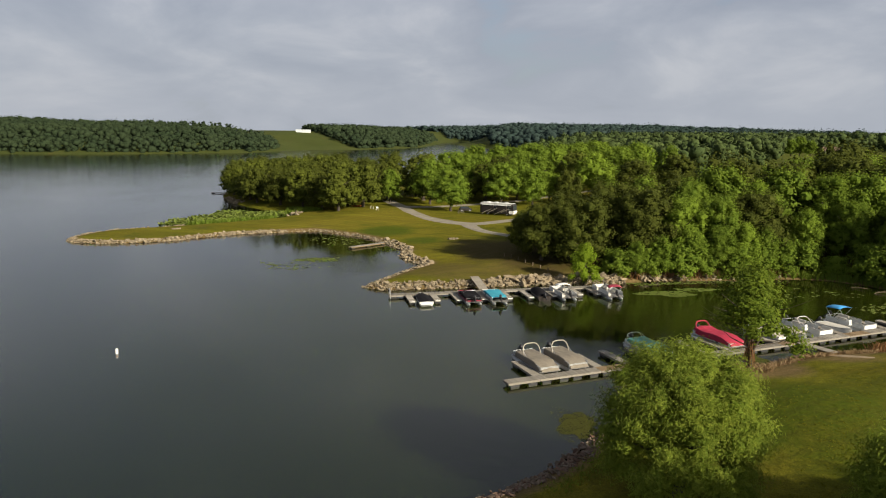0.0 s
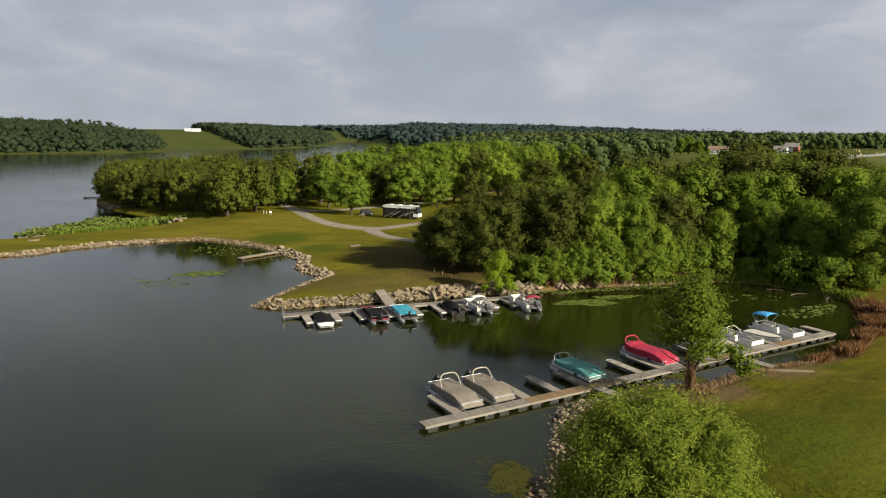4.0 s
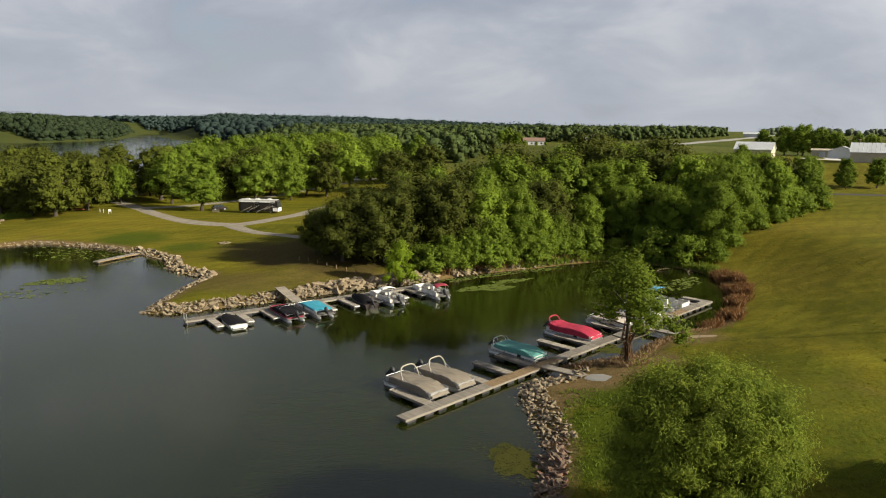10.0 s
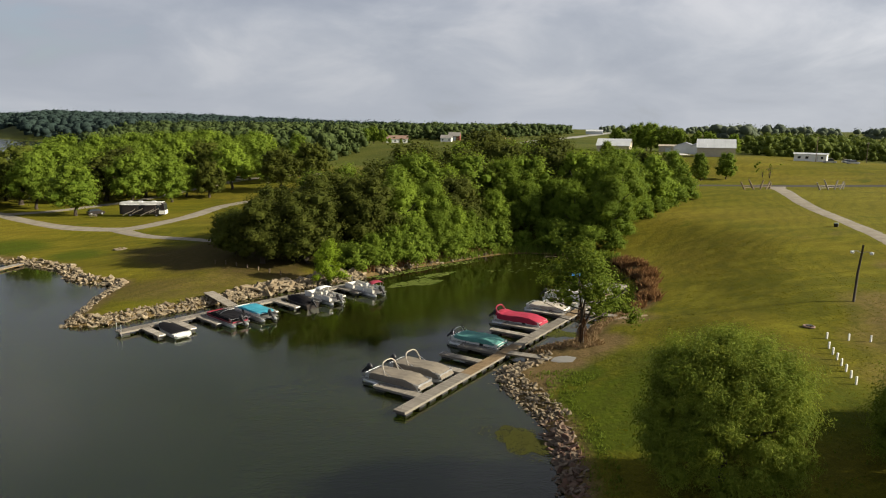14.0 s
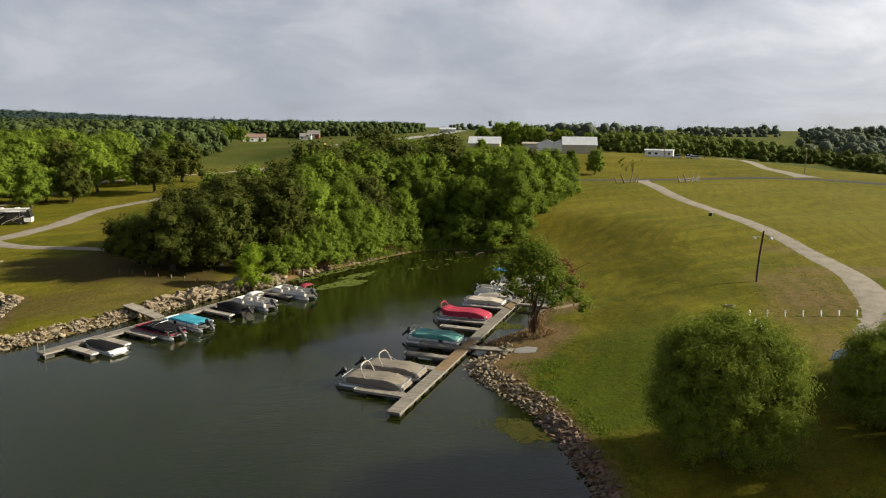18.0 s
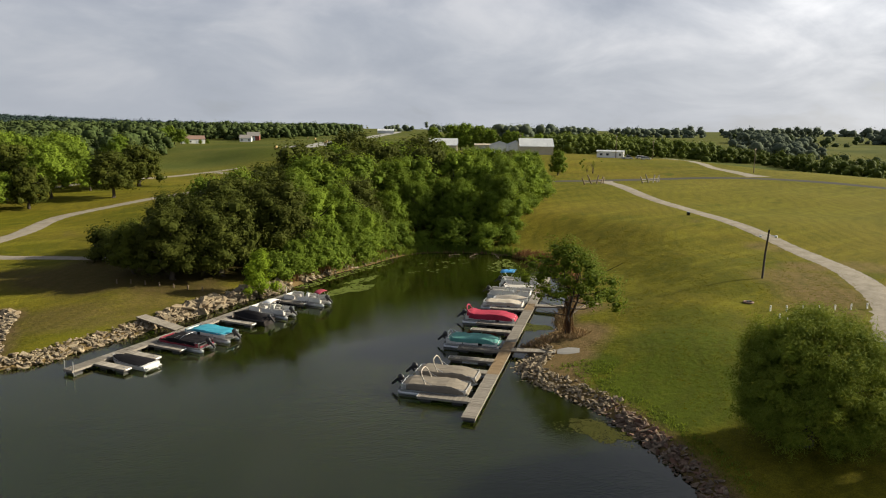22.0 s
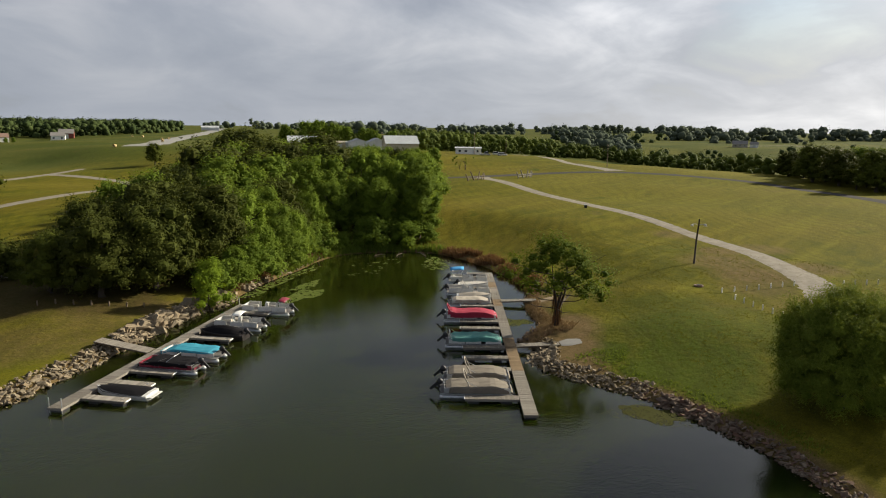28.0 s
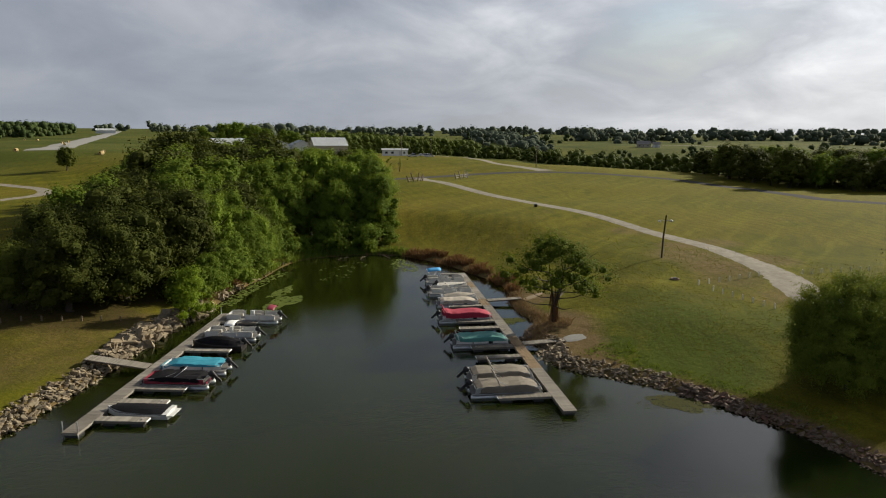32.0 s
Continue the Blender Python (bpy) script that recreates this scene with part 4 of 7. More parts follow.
# the wood round the head of the cove
WOOD = [(-2, 119), (5, 121.5), (14, 126), (22, 131), (30, 135), (40, 134), (48, 128), (54, 126), (64, 137), (80, 149), (96, 163), (92, 185), (82, 215), (68, 228), (52, 214), (41, 196), (16, 168), (4, 151), (-5, 140)]
wood = scatter(WOOD, 6.3, 5)
for i, (x, y) in enumerate(wood):
    d = float(inland(np.array([x]), np.array([y]))[0])
    h = 12.6 + 4.9 * smooth01(d / 30) + random.uniform(-2.6, 2.6)
    flank = ((x + 5) * 56 - (y - 140) * 46) / math.hypot(56, 46)
    h *= 0.70 + 0.30 * smooth01(flank / 13)
    if x > 46:
        h *= 1 - 0.32 * smooth01((x - 50) / 20)
    h *= 1 - 0.15 * math.exp(-((x - 35) ** 2 + (y - 163) ** 2) / 250)
    near = d < 16
    fresh = (i * 7) % 10 < (9 if x > 24 and y < 150 else 6)
    key = ("ash%d" if fresh else "oak%d") % (i % 3) if near else ("mid%d" if fresh else "midoak%d") % (i % 3)
    tree(key, x, y, float(h), ASH if key[0] in "am" and "oak" not in key else OAK, "trees of the cove wood")
for i, (x, y, h) in enumerate([(12, 123.5, 8.0), (16, 125.5, 9.0), (20, 127.5, 9.5), (24, 130.5, 8.5), (6, 119.8, 7.5), (2, 117.6, 6.5)]):
    tree("ash%d" % (i % 3), x, y, h, "fresh-green tree leaning over the cove's bank", "trees of the cove wood")
for i, (x, y) in enumerate([(-1, 118), (4, 120.4), (9, 122.2), (13.5, 124.6), (18.5, 127.2), (23, 130), (29, 132.6), (36, 133), (42, 130.5), (47.5, 126), (52, 124.5), (58, 130.5), (65, 136.5), (73, 142), (81, 148), (90, 157), (52, 131), (45, 133)]):
    tree("bush", x, y, random.uniform(2.6, 5.2), "dense green thicket at the edge of the wood", "thickets of the cove wood", name="shrub", wide=1.15)
# the trees of the peninsula and the camp ground
POINT = [(-160, 222), (-140, 203), (-118, 191), (-104, 184), (-93, 181), (-88, 192), (-90, 212), (-104, 240), (-120, 262), (-150, 285), (-172, 270), (-170, 240)]
for i, (x, y) in enumerate(scatter(POINT, 8.0, 6)):
    tree("midoak%d" % (i % 3), x, y, random.uniform(11, 14), OAK, "oaks of the peninsula", name="oak_tree")
CAMP = [(-58, 191), (-63, 224), (-72, 230), (-82, 222), (-52, 230), (-42, 240), (-34.6, 225), (-28, 221.5), (-21.8, 236.5), (-10, 250), (-7, 228), (5, 253.6), (-16, 262), (2, 270), (-48, 212), (-30, 248), (-94, 228), (-88, 214), (-84, 204), (-76, 214), (-70, 205), (-68, 238), (-60, 240), (-56, 222), (-46, 226), (-38, 214), (-86, 240), (-78, 250)]
for i, (x, y) in enumerate(CAMP):
    tree(("camp%d", "mid%d", "camp%d", "midoak%d")[i % 4] % (i % 3), x, y, random.uniform(9.5, 17), "leafy shade tree on the camp ground", "trees of the camp ground", wide=random.uniform(0.9, 1.25))
REST = [(-72, 245), (-40, 256), (-18, 275), (-4, 290), (-20, 345), (-60, 350), (-95, 330), (-90, 290)]
for i, (x, y) in enumerate(scatter(REST, 9.0, 8)):
    tree("mid%d" % (i % 3), x, y, random.uniform(13, 17), ASH, "trees of the camp ground")
for i, (x, y, h) in enumerate([(134, 197, 9), (123.6, 196, 6.5), (116, 201, 9.5), (109, 206, 9), (128, 203, 8.5), (99, 190, 9), (119, 249, 8.5), (112, 232, 8)]):
    tree("mid%d" % (i % 3), x, y, h, "roadside tree with a full crown below the sheds", "roadside trees")
for x, y, h in ((74, 536, 12), (80, 540, 14), (86, 533, 11), (98, 566, 5), (106, 560, 4), (120, 590, 4)):
    tree("mid%d" % (int(x) % 3), x, y, h, "garden tree in front of the white house", "trees by the white house")
tree("camp1", 78, 295, 9.0, "single small tree on the open field", "roadside trees")
for i, (x, y, h) in enumerate([(188, 342, 15), (195, 338, 16), (201, 334, 14.5), (207, 329, 12.5), (214, 324, 12), (219, 320, 11), (181, 350, 13), (200, 350, 15), (212, 340, 13), (224, 330, 12), (232, 318, 11)]):
    tree("mid%d" % (i % 3), x, y, h, "tall tree behind the sheds", "trees behind the sheds")
for x, y, h in ((149, 194.5, 5.0), (147.5, 196, 3.0)):
    tree("sapling", x, y, h, "thin newly planted sapling on the meadow", "saplings", name="sapling")
# by the near shore
tree("willow", 11.0, 38.5, 10.7, "rounded willow with silvery green leaves near the stony bank", name="willow_tree", turn=40, wide=0.90)
tree("willow_small", 25.3, 33.9, 8.3, "smaller round willow on the mown bank", name="willow_tree", turn=100)
# unseen oaks, set out of view to cast shade on the near bank
tree("oak1", 31.0, 23.5, 13.0, "broad oak on the mown bank behind the willows", name="oak_tree", turn=30, wide=0.9)
for x, y, h in ((54, 29, 15.5), (45, 21, 14), (62, 22, 15)):
    tree("oak2", x, y, h, "broad oak on the mown bank behind the willows", name="oak_tree")
slender = tree("lone", 17.6, 70.8, 11.4, "open-crowned tree with several stems beside the dock", name="slender_tree", turn=0, wide=1.12)
twigs, dice = Shape(), random.Random(17)
for k in range(80):
    a, q, top = dice.uniform(0, 6.28), dice.uniform(0.12, 0.42), dice.uniform(1.4, 4.6)
    low = max(0.0, top - dice.uniform(1.5, 3.2))
    twigs.tube([(q * math.cos(a), q * math.sin(a), top), (q * 1.25 * math.cos(a + 0.3), q * 1.25 * math.sin(a + 0.3), (top + low) / 2), (q * 1.7 * math.cos(a + 0.2), q * 1.7 * math.sin(a + 0.2), low)], [0.012, 0.026, 0.010], 3)
part("dead_vine", twigs, "reed", slender, "dry brown vine hanging round the trunk")


# ---- far woods ----
def far_wood(name, spots, label, seed, sprays=60, big=0.17, broad=0.50, mat="far_wood", balls=4):
    """Many small crowns of leaf sprays over lumpy cores, as one mass. big: a spray's size as a share of the height."""
    rng = np.random.default_rng(seed)
    spots = np.array(spots, float)
    n = len(spots)
    base = ground_z(spots[:, 0], spots[:, 1])
    h = spots[:, 2]
    r = h * rng.uniform(0.85, 1.15, n) * broad
    a = rng.uniform(0, 2 * math.pi, (n, balls))
    q = np.sqrt(rng.random((n, balls))) * 0.75 * r[:, None]
    lob = np.stack([spots[:, :1] + q * np.cos(a), spots[:, 1:2] + q * np.sin(a), base[:, None] + h[:, None] * (0.14 + 0.64 * np.linspace(0, 1, balls)[None] + rng.uniform(-0.06, 0.06, (n, balls)))], -1).reshape(-1, 3)
    size = (r[:, None] * rng.uniform(0.46, 0.68, (n, balls))).ravel()
    # cores: lumpy balls of twenty faces
    g = (1 + 5 ** 0.5) / 2
    unit = np.array([(-1, g, 0), (1, g, 0), (-1, -g, 0), (1, -g, 0), (0, -1, g), (0, 1, g), (0, -1, -g), (0, 1, -g), (g, 0, -1), (g, 0, 1), (-g, 0, -1), (-g, 0, 1)]) / 1.9 * np.array([1, 1, 0.86])
    core_f = [(0, 11, 5), (0, 5, 1), (0, 1, 7), (0, 7, 10), (0, 10, 11), (1, 5, 9), (5, 11, 4), (11, 10, 2), (10, 7, 6), (7, 1, 8),
              (3, 9, 4), (3, 4, 2), (3, 2, 6), (3, 6, 8), (3, 8, 9), (4, 9, 5), (2, 4, 11), (6, 2, 10), (8, 6, 7), (9, 8, 1)]
    full = 1.65 if balls == 2 else 1.10 if balls == 3 else 1.0
    core_v = lob[:, None] + unit[None] * (full * size[:, None, None] * rng.uniform(0.56, 0.90, (len(lob), 12, 1)))
    tri = [(np.arange(len(lob))[:, None, None] * 12 + np.array(core_f)[None]).reshape(-1, 3)]
    vs = [core_v.reshape(-1, 3)]
    m = n * sprays
    pick = np.repeat(np.arange(n), sprays) * balls + rng.integers(0, balls, m)
    d = rng.normal(size=(m, 3))
    d /= np.linalg.norm(d, axis=1)[:, None]
    d[:, 2] = np.where(rng.random(m) < 0.6, np.abs(d[:, 2]), d[:, 2])
    p = lob[pick] + d * (full * size[pick] * rng.uniform(0.72, 1.12, m))[:, None] * np.array([1, 1, 0.9])
    nrm = d + rng.normal(scale=0.30, size=(m, 3))
    nrm /= np.linalg.norm(nrm, axis=1)[:, None]
    ax = np.cross(nrm, rng.normal(size=(m, 3)))
    ax /= np.linalg.norm(ax, axis=1)[:, None]
    bx = np.cross(nrm, ax)
    s = (np.repeat(h, sprays) * big * rng.uniform(0.5, 1.1, m))[:, None]
    v = np.stack([p - ax * s * 0.5, p + bx * s * 0.35, p + ax * s * 0.5, p - bx * s * 0.35], 1).reshape(-1, 3)
    i = np.arange(m)[:, None] * 4 + len(vs[0])
    tri += [i + np.array([[0, 1, 2]]), i + np.array([[0, 2, 3]])]
    ob = new(name, numpy_mesh(name, np.concatenate([vs[0], v]), np.concatenate(tri), mat, True))
    return tagged(ob, label, "woodland", kind="stuff")


def fill(poly, gap, low, high, seed, limit=3000):
    rng = random.Random(seed)
    return [(x, y, rng.uniform(low, high)) for x, y in fast_scatter(poly, gap, seed, limit)]


def fast_scatter(poly, gap, seed, limit):
    """A jittered grid of spots inside an outline, off the water."""
    rng = np.random.default_rng(seed)
    xs, ys = [p[0] for p in poly], [p[1] for p in poly]
    X, Y = np.meshgrid(np.arange(min(xs), max(xs), gap), np.arange(min(ys), max(ys), gap))
    X, Y = X.ravel() + rng.uniform(-0.45, 0.45, X.size) * gap, Y.ravel() + rng.uniform(-0.45, 0.45, Y.size) * gap
    keep = np.zeros(len(X), bool)
    for (ax, ay), (bx, by) in zip(poly, poly[1:] + poly[:1]):
        c = (ay > Y) != (by > Y)
        keep ^= c & (X < ax + (Y - ay) * (bx - ax) / ((by - ay) or 1e-9))
    X, Y = X[keep], Y[keep]
    ok = inland(X, Y) > 2
    pts = list(zip(X[ok].tolist(), Y[ok].tolist()))
    rng2 = random.Random(seed)
    rng2.shuffle(pts)
    return pts[:limit]


FAR = "far wooded hillside"
far_wood("far_woods", fill([(-1500, 420), (-900, 515), (-683, 552), (-600, 592), (-545, 664), (-500, 730), (-520, 800), (-545, 850), (-588, 892), (-660, 930), (-800, 860), (-1500, 800)], 8.2, 5, 10.5, 71, 5600), "wooded far shore across the lake", 1, 40, 0.21, 0.66, "hill_wood", 2)
far_wood("far_woods", fill([(-1500, 905), (-800, 930), (-700, 972), (-700, 990), (-1500, 945)], 13, 11, 15, 70, 170), "row of tall trees along the far ridge", 12, 44, 0.13, 0.40, "hill_wood")
far_wood("far_woods", fill([(-458, 935), (-452, 1000), (-442, 1100), (-530, 1400), (-660, 1800), (-1000, 1800), (-700, 1180), (-596, 1046)], 8.5, 7, 12, 72, 4000), "wooded slope beside the hill pasture", 2, 34, 0.21, 0.66, "hill_wood", 2)
far_wood("far_woods", fill([(-330, 1200), (-260, 1060), (-160, 900), (100, 1000), (300, 1300), (200, 2000), (-500, 2300), (-800, 2500), (-900, 2100), (-480, 1700)], 15, 9, 15, 73, 4600), FAR + " behind the lake's arm", 3, 24, 0.21, 0.80, "haze_blue_wood", 2)
far_wood("far_woods", fill([(-60, 440), (-20, 360), (16, 350), (43, 400), (53, 440), (62, 500), (68, 590), (92, 660), (250, 780), (200, 1000), (-140, 880), (-180, 760), (-110, 560)], 8.5, 7.5, 16.5, 74, 2350), "wood between the camp ground and the house", 4, 90, 0.14, 0.52, "far_wood", 4)
far_wood("far_woods", fill([(170, 660), (260, 700), (420, 920), (560, 1170), (300, 1300), (150, 900)], 12, 10, 15, 75, 900), "wood beyond the airfield", 5, 80, 0.11, 0.62)
far_wood("far_woods", fill([(235, 300), (330, 262), (390, 320), (470, 480), (420, 500), (300, 400)], 8, 6.5, 11.5, 76, 520), "tree belt behind the sheds", 6, 130, 0.10, 0.50, "belt")


def treeline(pts, wide, gap, low, high, seed):
    """Uneven spots along a hedgerow."""
    rng = random.Random(seed)
    out = []
    for (ax, ay), (bx, by) in zip(pts, pts[1:]):
        run = math.hypot(bx - ax, by - ay)
        for k in range(int(run / gap)):
            t, o = (k + rng.random()) * gap / run, rng.uniform(-wide, wide) / 2
            if math.sin(0.031 * (ax + (bx - ax) * t) + seed) > -0.75:
                out.append((ax + (bx - ax) * t - o * (by - ay) / run, ay + (by - ay) * t + o * (bx - ax) / run, rng.uniform(low, high)))
    return out


# most of these rows wear the pale colour that has haze painted in
far_wood("far_woods", treeline([(420, 300), (520, 330), (640, 430), (760, 520), (900, 600)], 46, 4.6, 8, 14, 80), "hedgerow trees in the shallow valley", 10, 70, 0.14, 0.75, "hazy_wood", 3)
far_wood("far_woods", treeline([(360, 215), (470, 205), (560, 175), (600, 110)], 16, 7, 5, 10, 90), "hedgerow trees along the valley lane", 17, 70, 0.11, 0.55, "far_wood", 3)
far_wood("far_woods", treeline([(880, 440), (1000, 380), (1100, 260), (1180, 120)], 60, 5.2, 10, 17, 79) + treeline([(780, 330), (860, 300), (960, 290)], 20, 9, 7, 13, 91), "broad tree groups on far pasture", 9, 60, 0.14, 0.80, "hazy_wood", 3)
far_wood("far_woods", treeline([(1230, 130), (1330, 20), (1460, -100), (1600, -160)], 30, 8, 8, 13, 86) + treeline([(940, 110), (1040, 0), (1120, -110)], 40, 6, 9, 15, 92), "hedgerow trees on far pasture", 16, 50, 0.14, 0.8, "hazy_wood", 3)
far_wood("far_woods", treeline([(560, 760), (760, 900), (980, 860), (1200, 760), (1400, 560)], 70, 6.5, 9, 15, 78), FAR + " beyond the farms", 8, 36, 0.17, 0.80, "hazy_wood", 2)
far_wood("far_woods", treeline([(900, 1700), (1400, 1350), (1900, 900), (2200, 400), (2350, -100), (2300, -600)], 160, 6, 9, 15, 81), FAR + " on the skyline", 11, 16, 0.16, 0.95, "hazy_wood", 2)
far_wood("far_woods", [(1078, 851, 24), (1091, 833, 22), (778, 1280, 22), (790, 1272, 18), (1180, 700, 20), (1200, 682, 17), (820, 260, 17), (832, 250, 15), (700, 470, 14)], "single tall trees on the skyline", 14, 160, 0.10, 0.48, "hazy_wood")
far_wood("far_woods", [(577, 94, 11), (583, 99, 9), (690, 60, 8)] + fill([(560, 360), (700, 340), (760, 420), (760, 560), (600, 430)], 34, 8, 13, 85, 40), "tree groups in the shallow valley", 15, 90, 0.11, 0.62, "far_wood", 3)
# the leafy belt along the meadow's edge
BELT = "dense leafy tree in the belt below the meadow road"
for i, (x, y) in enumerate(scatter([(232, 106), (206, 90), (184, 66), (190, 30), (212, -30), (236, -40), (236, 50), (258, 104)], 6.4, 77, 3000, 120)):
    tree(("midoak%d", "mid%d", "midoak%d", "camp%d")[i % 4] % (i % 3), x, y, random.uniform(8.5, 13), BELT, "trees of the meadow belt", wide=1.1)
far_wood("tree_belt", [(x, y, random.uniform(5.0, 9.5)) for x, y in scatter([(285, 250), (330, 240), (300, 185), (258, 135), (232, 106), (258, 104), (306, 165), (346, 230), (360, 270)], 5.0, 83, 5000, 210)], "low leafy tree belt along the meadow", 13, 240, 0.085, 0.55, "belt", 5)


# ---- floating docks ----
def plank_deck(s, u0, u1, v0, v1, z, along="u", board=0.15, gap=0.024, seed=0):
    """Boards laid side by side; along: the way in which they follow one another."""
    rng = random.Random(seed)
    a, b = (u0, u1) if along == "u" else (v0, v1)
    n = max(1, round((b - a) / board))
    st = (b - a) / n
    for i in range(n):
        c = a + (i + 0.5) * st
        dz, e = rng.uniform(-0.006, 0.006), rng.uniform(-0.02, 0.02)
        if along == "u":
            s.box((c, (v0 + v1) / 2 + e, z + dz), (st - gap, v1 - v0, 0.04))
        else:
            s.box(((u0 + u1) / 2 + e, c, z + dz), (u1 - u0, st - gap, 0.04))


def boards(parent, u0, u1, v0, v1, z, along, mat, single, seed):
    """The boards of a deck: each an object of its own, or the joined rest."""
    a, b = (u0, u1) if along == "u" else (v0, v1)
    n = max(1, round((b - a) / 0.14))
    st = (b - a) / n
    if not single:
        s = Shape()
        plank_deck(s, u0, u1, v0, v1, z, along, seed=seed)
        tagged(part("planks", s, mat, parent), kind="stuff")
        return
    rng = random.Random(seed)
    size = (round(st - 0.022, 3), round(v1 - v0, 2), 0.04) if along == "u" else (round(u1 - u0, 2), round(st - 0.022, 3), 0.04)
    key = (*size, mat)
    if key not in PLANKS:
        PLANKS[key] = Shape().box((0, 0, 0), size).mesh("plank", mat)
    for k in range(n):
        c = a + (k + 0.5) * st
        e, dz = rng.uniform(-0.02, 0.02), rng.uniform(-0.006, 0.006)
        p = (c, (v0 + v1) / 2 + e, z + dz) if along == "u" else ((u0 + u1) / 2 + e, c, z + dz)
        part("plank", PLANKS[key], None, parent, at=Matrix.Translation(p))


PLANKS = {}


def dock(name, m, length, wide, fingers, sections, label, mats, posts=(), single=(0, 0)):
    """A floating dock along +x with fingers towards +y; each section lies on its own floats. single: how many sections and fingers get boards of their own."""
    ob = thing(name, m, label, "dock")
    step = length / sections
    for i in range(sections):
        a, b = i * step + 0.02, (i + 1) * step - 0.02
        f = Shape()
        for y in (-wide / 2 + 0.03, wide / 2 - 0.03):
            f.box(((a + b) / 2, y, 0.38), (b - a, 0.06, 0.20))
        for x in (a + 0.03, (a + b) / 2, b - 0.03):
            f.box((x, 0, 0.38), (0.06, wide - 0.06, 0.18))
        sec = part("deck_section", f, "plank_grey", ob)
        boards(sec, a, b, -wide / 2, wide / 2, 0.50, "u", mats[i % len(mats)], i < single[0], i)
        for x in (a + step * 0.22, a + step * 0.78):
            part("float", Shape().box((x, 0, 0.08), (step * 0.28, wide * 0.82, 0.40), taper=(0.94, 0.94)), "black", sec)
    for j, (u, v1) in enumerate(fingers):
        f = Shape()
        for x in (u - 0.47, u + 0.47):
            f.box((x, (wide / 2 + v1) / 2 + 0.02, 0.37), (0.05, v1 - wide / 2 - 0.04, 0.18))
        for y in (wide / 2 + 0.06, v1 - 0.03):
            f.box((u, y, 0.37), (0.94, 0.06, 0.18))
        fin = part("finger", f, "plank_grey", ob, "narrow planked finger pier")
        boards(fin, u - 0.5, u + 0.5, wide / 2 + 0.03, v1, 0.49, "v", "plank_grey", j < single[1], 50 + j)
        for y, ly in ((v1 - 0.75, 1.1), (wide / 2 + 1.2, 1.0)):
            part("float", Shape().box((u, y, 0.08), (0.82, ly, 0.38), taper=(0.94, 0.94)), "black", fin)
        part("bumper", Shape().tube([(u - 0.36, v1 + 0.05, 0.44), (u + 0.36, v1 + 0.05, 0.44)], 0.06, 6), "white", fin)
        part("cleat", Shape().box((u, v1 - 0.5, 0.545), (0.06, 0.22, 0.05)), "alu", fin)
    for x, y, h in posts:
        part("post", Shape().tube([(x, y, -1.2), (x, y, h)], 0.045, 7), "alu", ob)
    return ob


def gangway(name, m, length, wide, rise, label):
    """A ramp from the dock's edge (0, 0) along +x to the shore, rising."""
    ob = thing(name, m, label, "gangway")
    n = round(length / 0.16)
    me = Shape().box((0, 0, 0), (length / n - 0.014, wide, 0.04)).mesh("plank", "plank_grey")
    for i in range(n):
        x = (i + 0.5) * length / n
        part("plank", me, None, ob, at=Matrix.Translation((x, 0, 0.60 + rise * x / length)))
    for y in (-wide / 2 + 0.05, wide / 2 - 0.05):
        b = Shape().tube([(0, y, 0.50), (length, y, 0.50 + rise)], 0.07, 4)
        part("beam", b, "post", ob)
    return ob


ANGLE_A, ANGLE_B = 41.36, 31.67
AT_A, AT_B = pose(-6.1, 58.25, 0, 0, 0, ANGLE_A), pose(-33.2, 89.4, 0, 0, 0, ANGLE_B)
dock("floating_dock", AT_A, 59.8, 1.25, [(4.0, 5.6), (11.7, 5.4), (15.4, 5.5), (19.0, 5.4), (26.6, 5.5), (29.7, 5.5), (37.6, 5.2), (48.6, 5.2), (56.4, 5.0), (59.3, 3.6)], 16,
     "long weathered plank dock with finger piers on black floats", ["plank_grey"] * 3 + ["plank"] * 3 + ["plank_grey"] * 4 + ["plank", "plank_grey", "plank_grey"] * 2, single=(8, 2))
# the far dock's fingers point the other way
dock("floating_dock", AT_B @ pose(36.8, 0, 0, 0, 0, 180), 36.8, 1.35, [(36.8 - u, v) for u, v in ((3.0, 5.0), (6.9, 5.0), (10.2, 5.3), (14.2, 5.3), (18.2, 5.6), (21.7, 5.6), (25.7, 5.2), (30.0, 5.2), (33.1, 5.2))], 10,
     "grey plank dock with finger piers along the rocky point", ["plank_grey"], [(36.6, -0.62, 1.4), (36.6, 0.62, 1.4), (0.2, -0.62, 1.5)])
gangway("gangway", AT_A @ pose(19.4, -0.6, 0, 0, 0, -90), 4.9, 1.2, 0.25, "planked gangway from the dock to the bank")
gangway("gangway", AT_A @ pose(40.0, -0.6, 0, 0, 0, -90), 5.0, 1.2, 0.20, "planked gangway to the reedy bank")
gangway("gangway", AT_B @ pose(15.7, 0.65, 0, 0, 0, 90), 6.4, 1.5, 0.85, "broad planked gangway over the boulders")


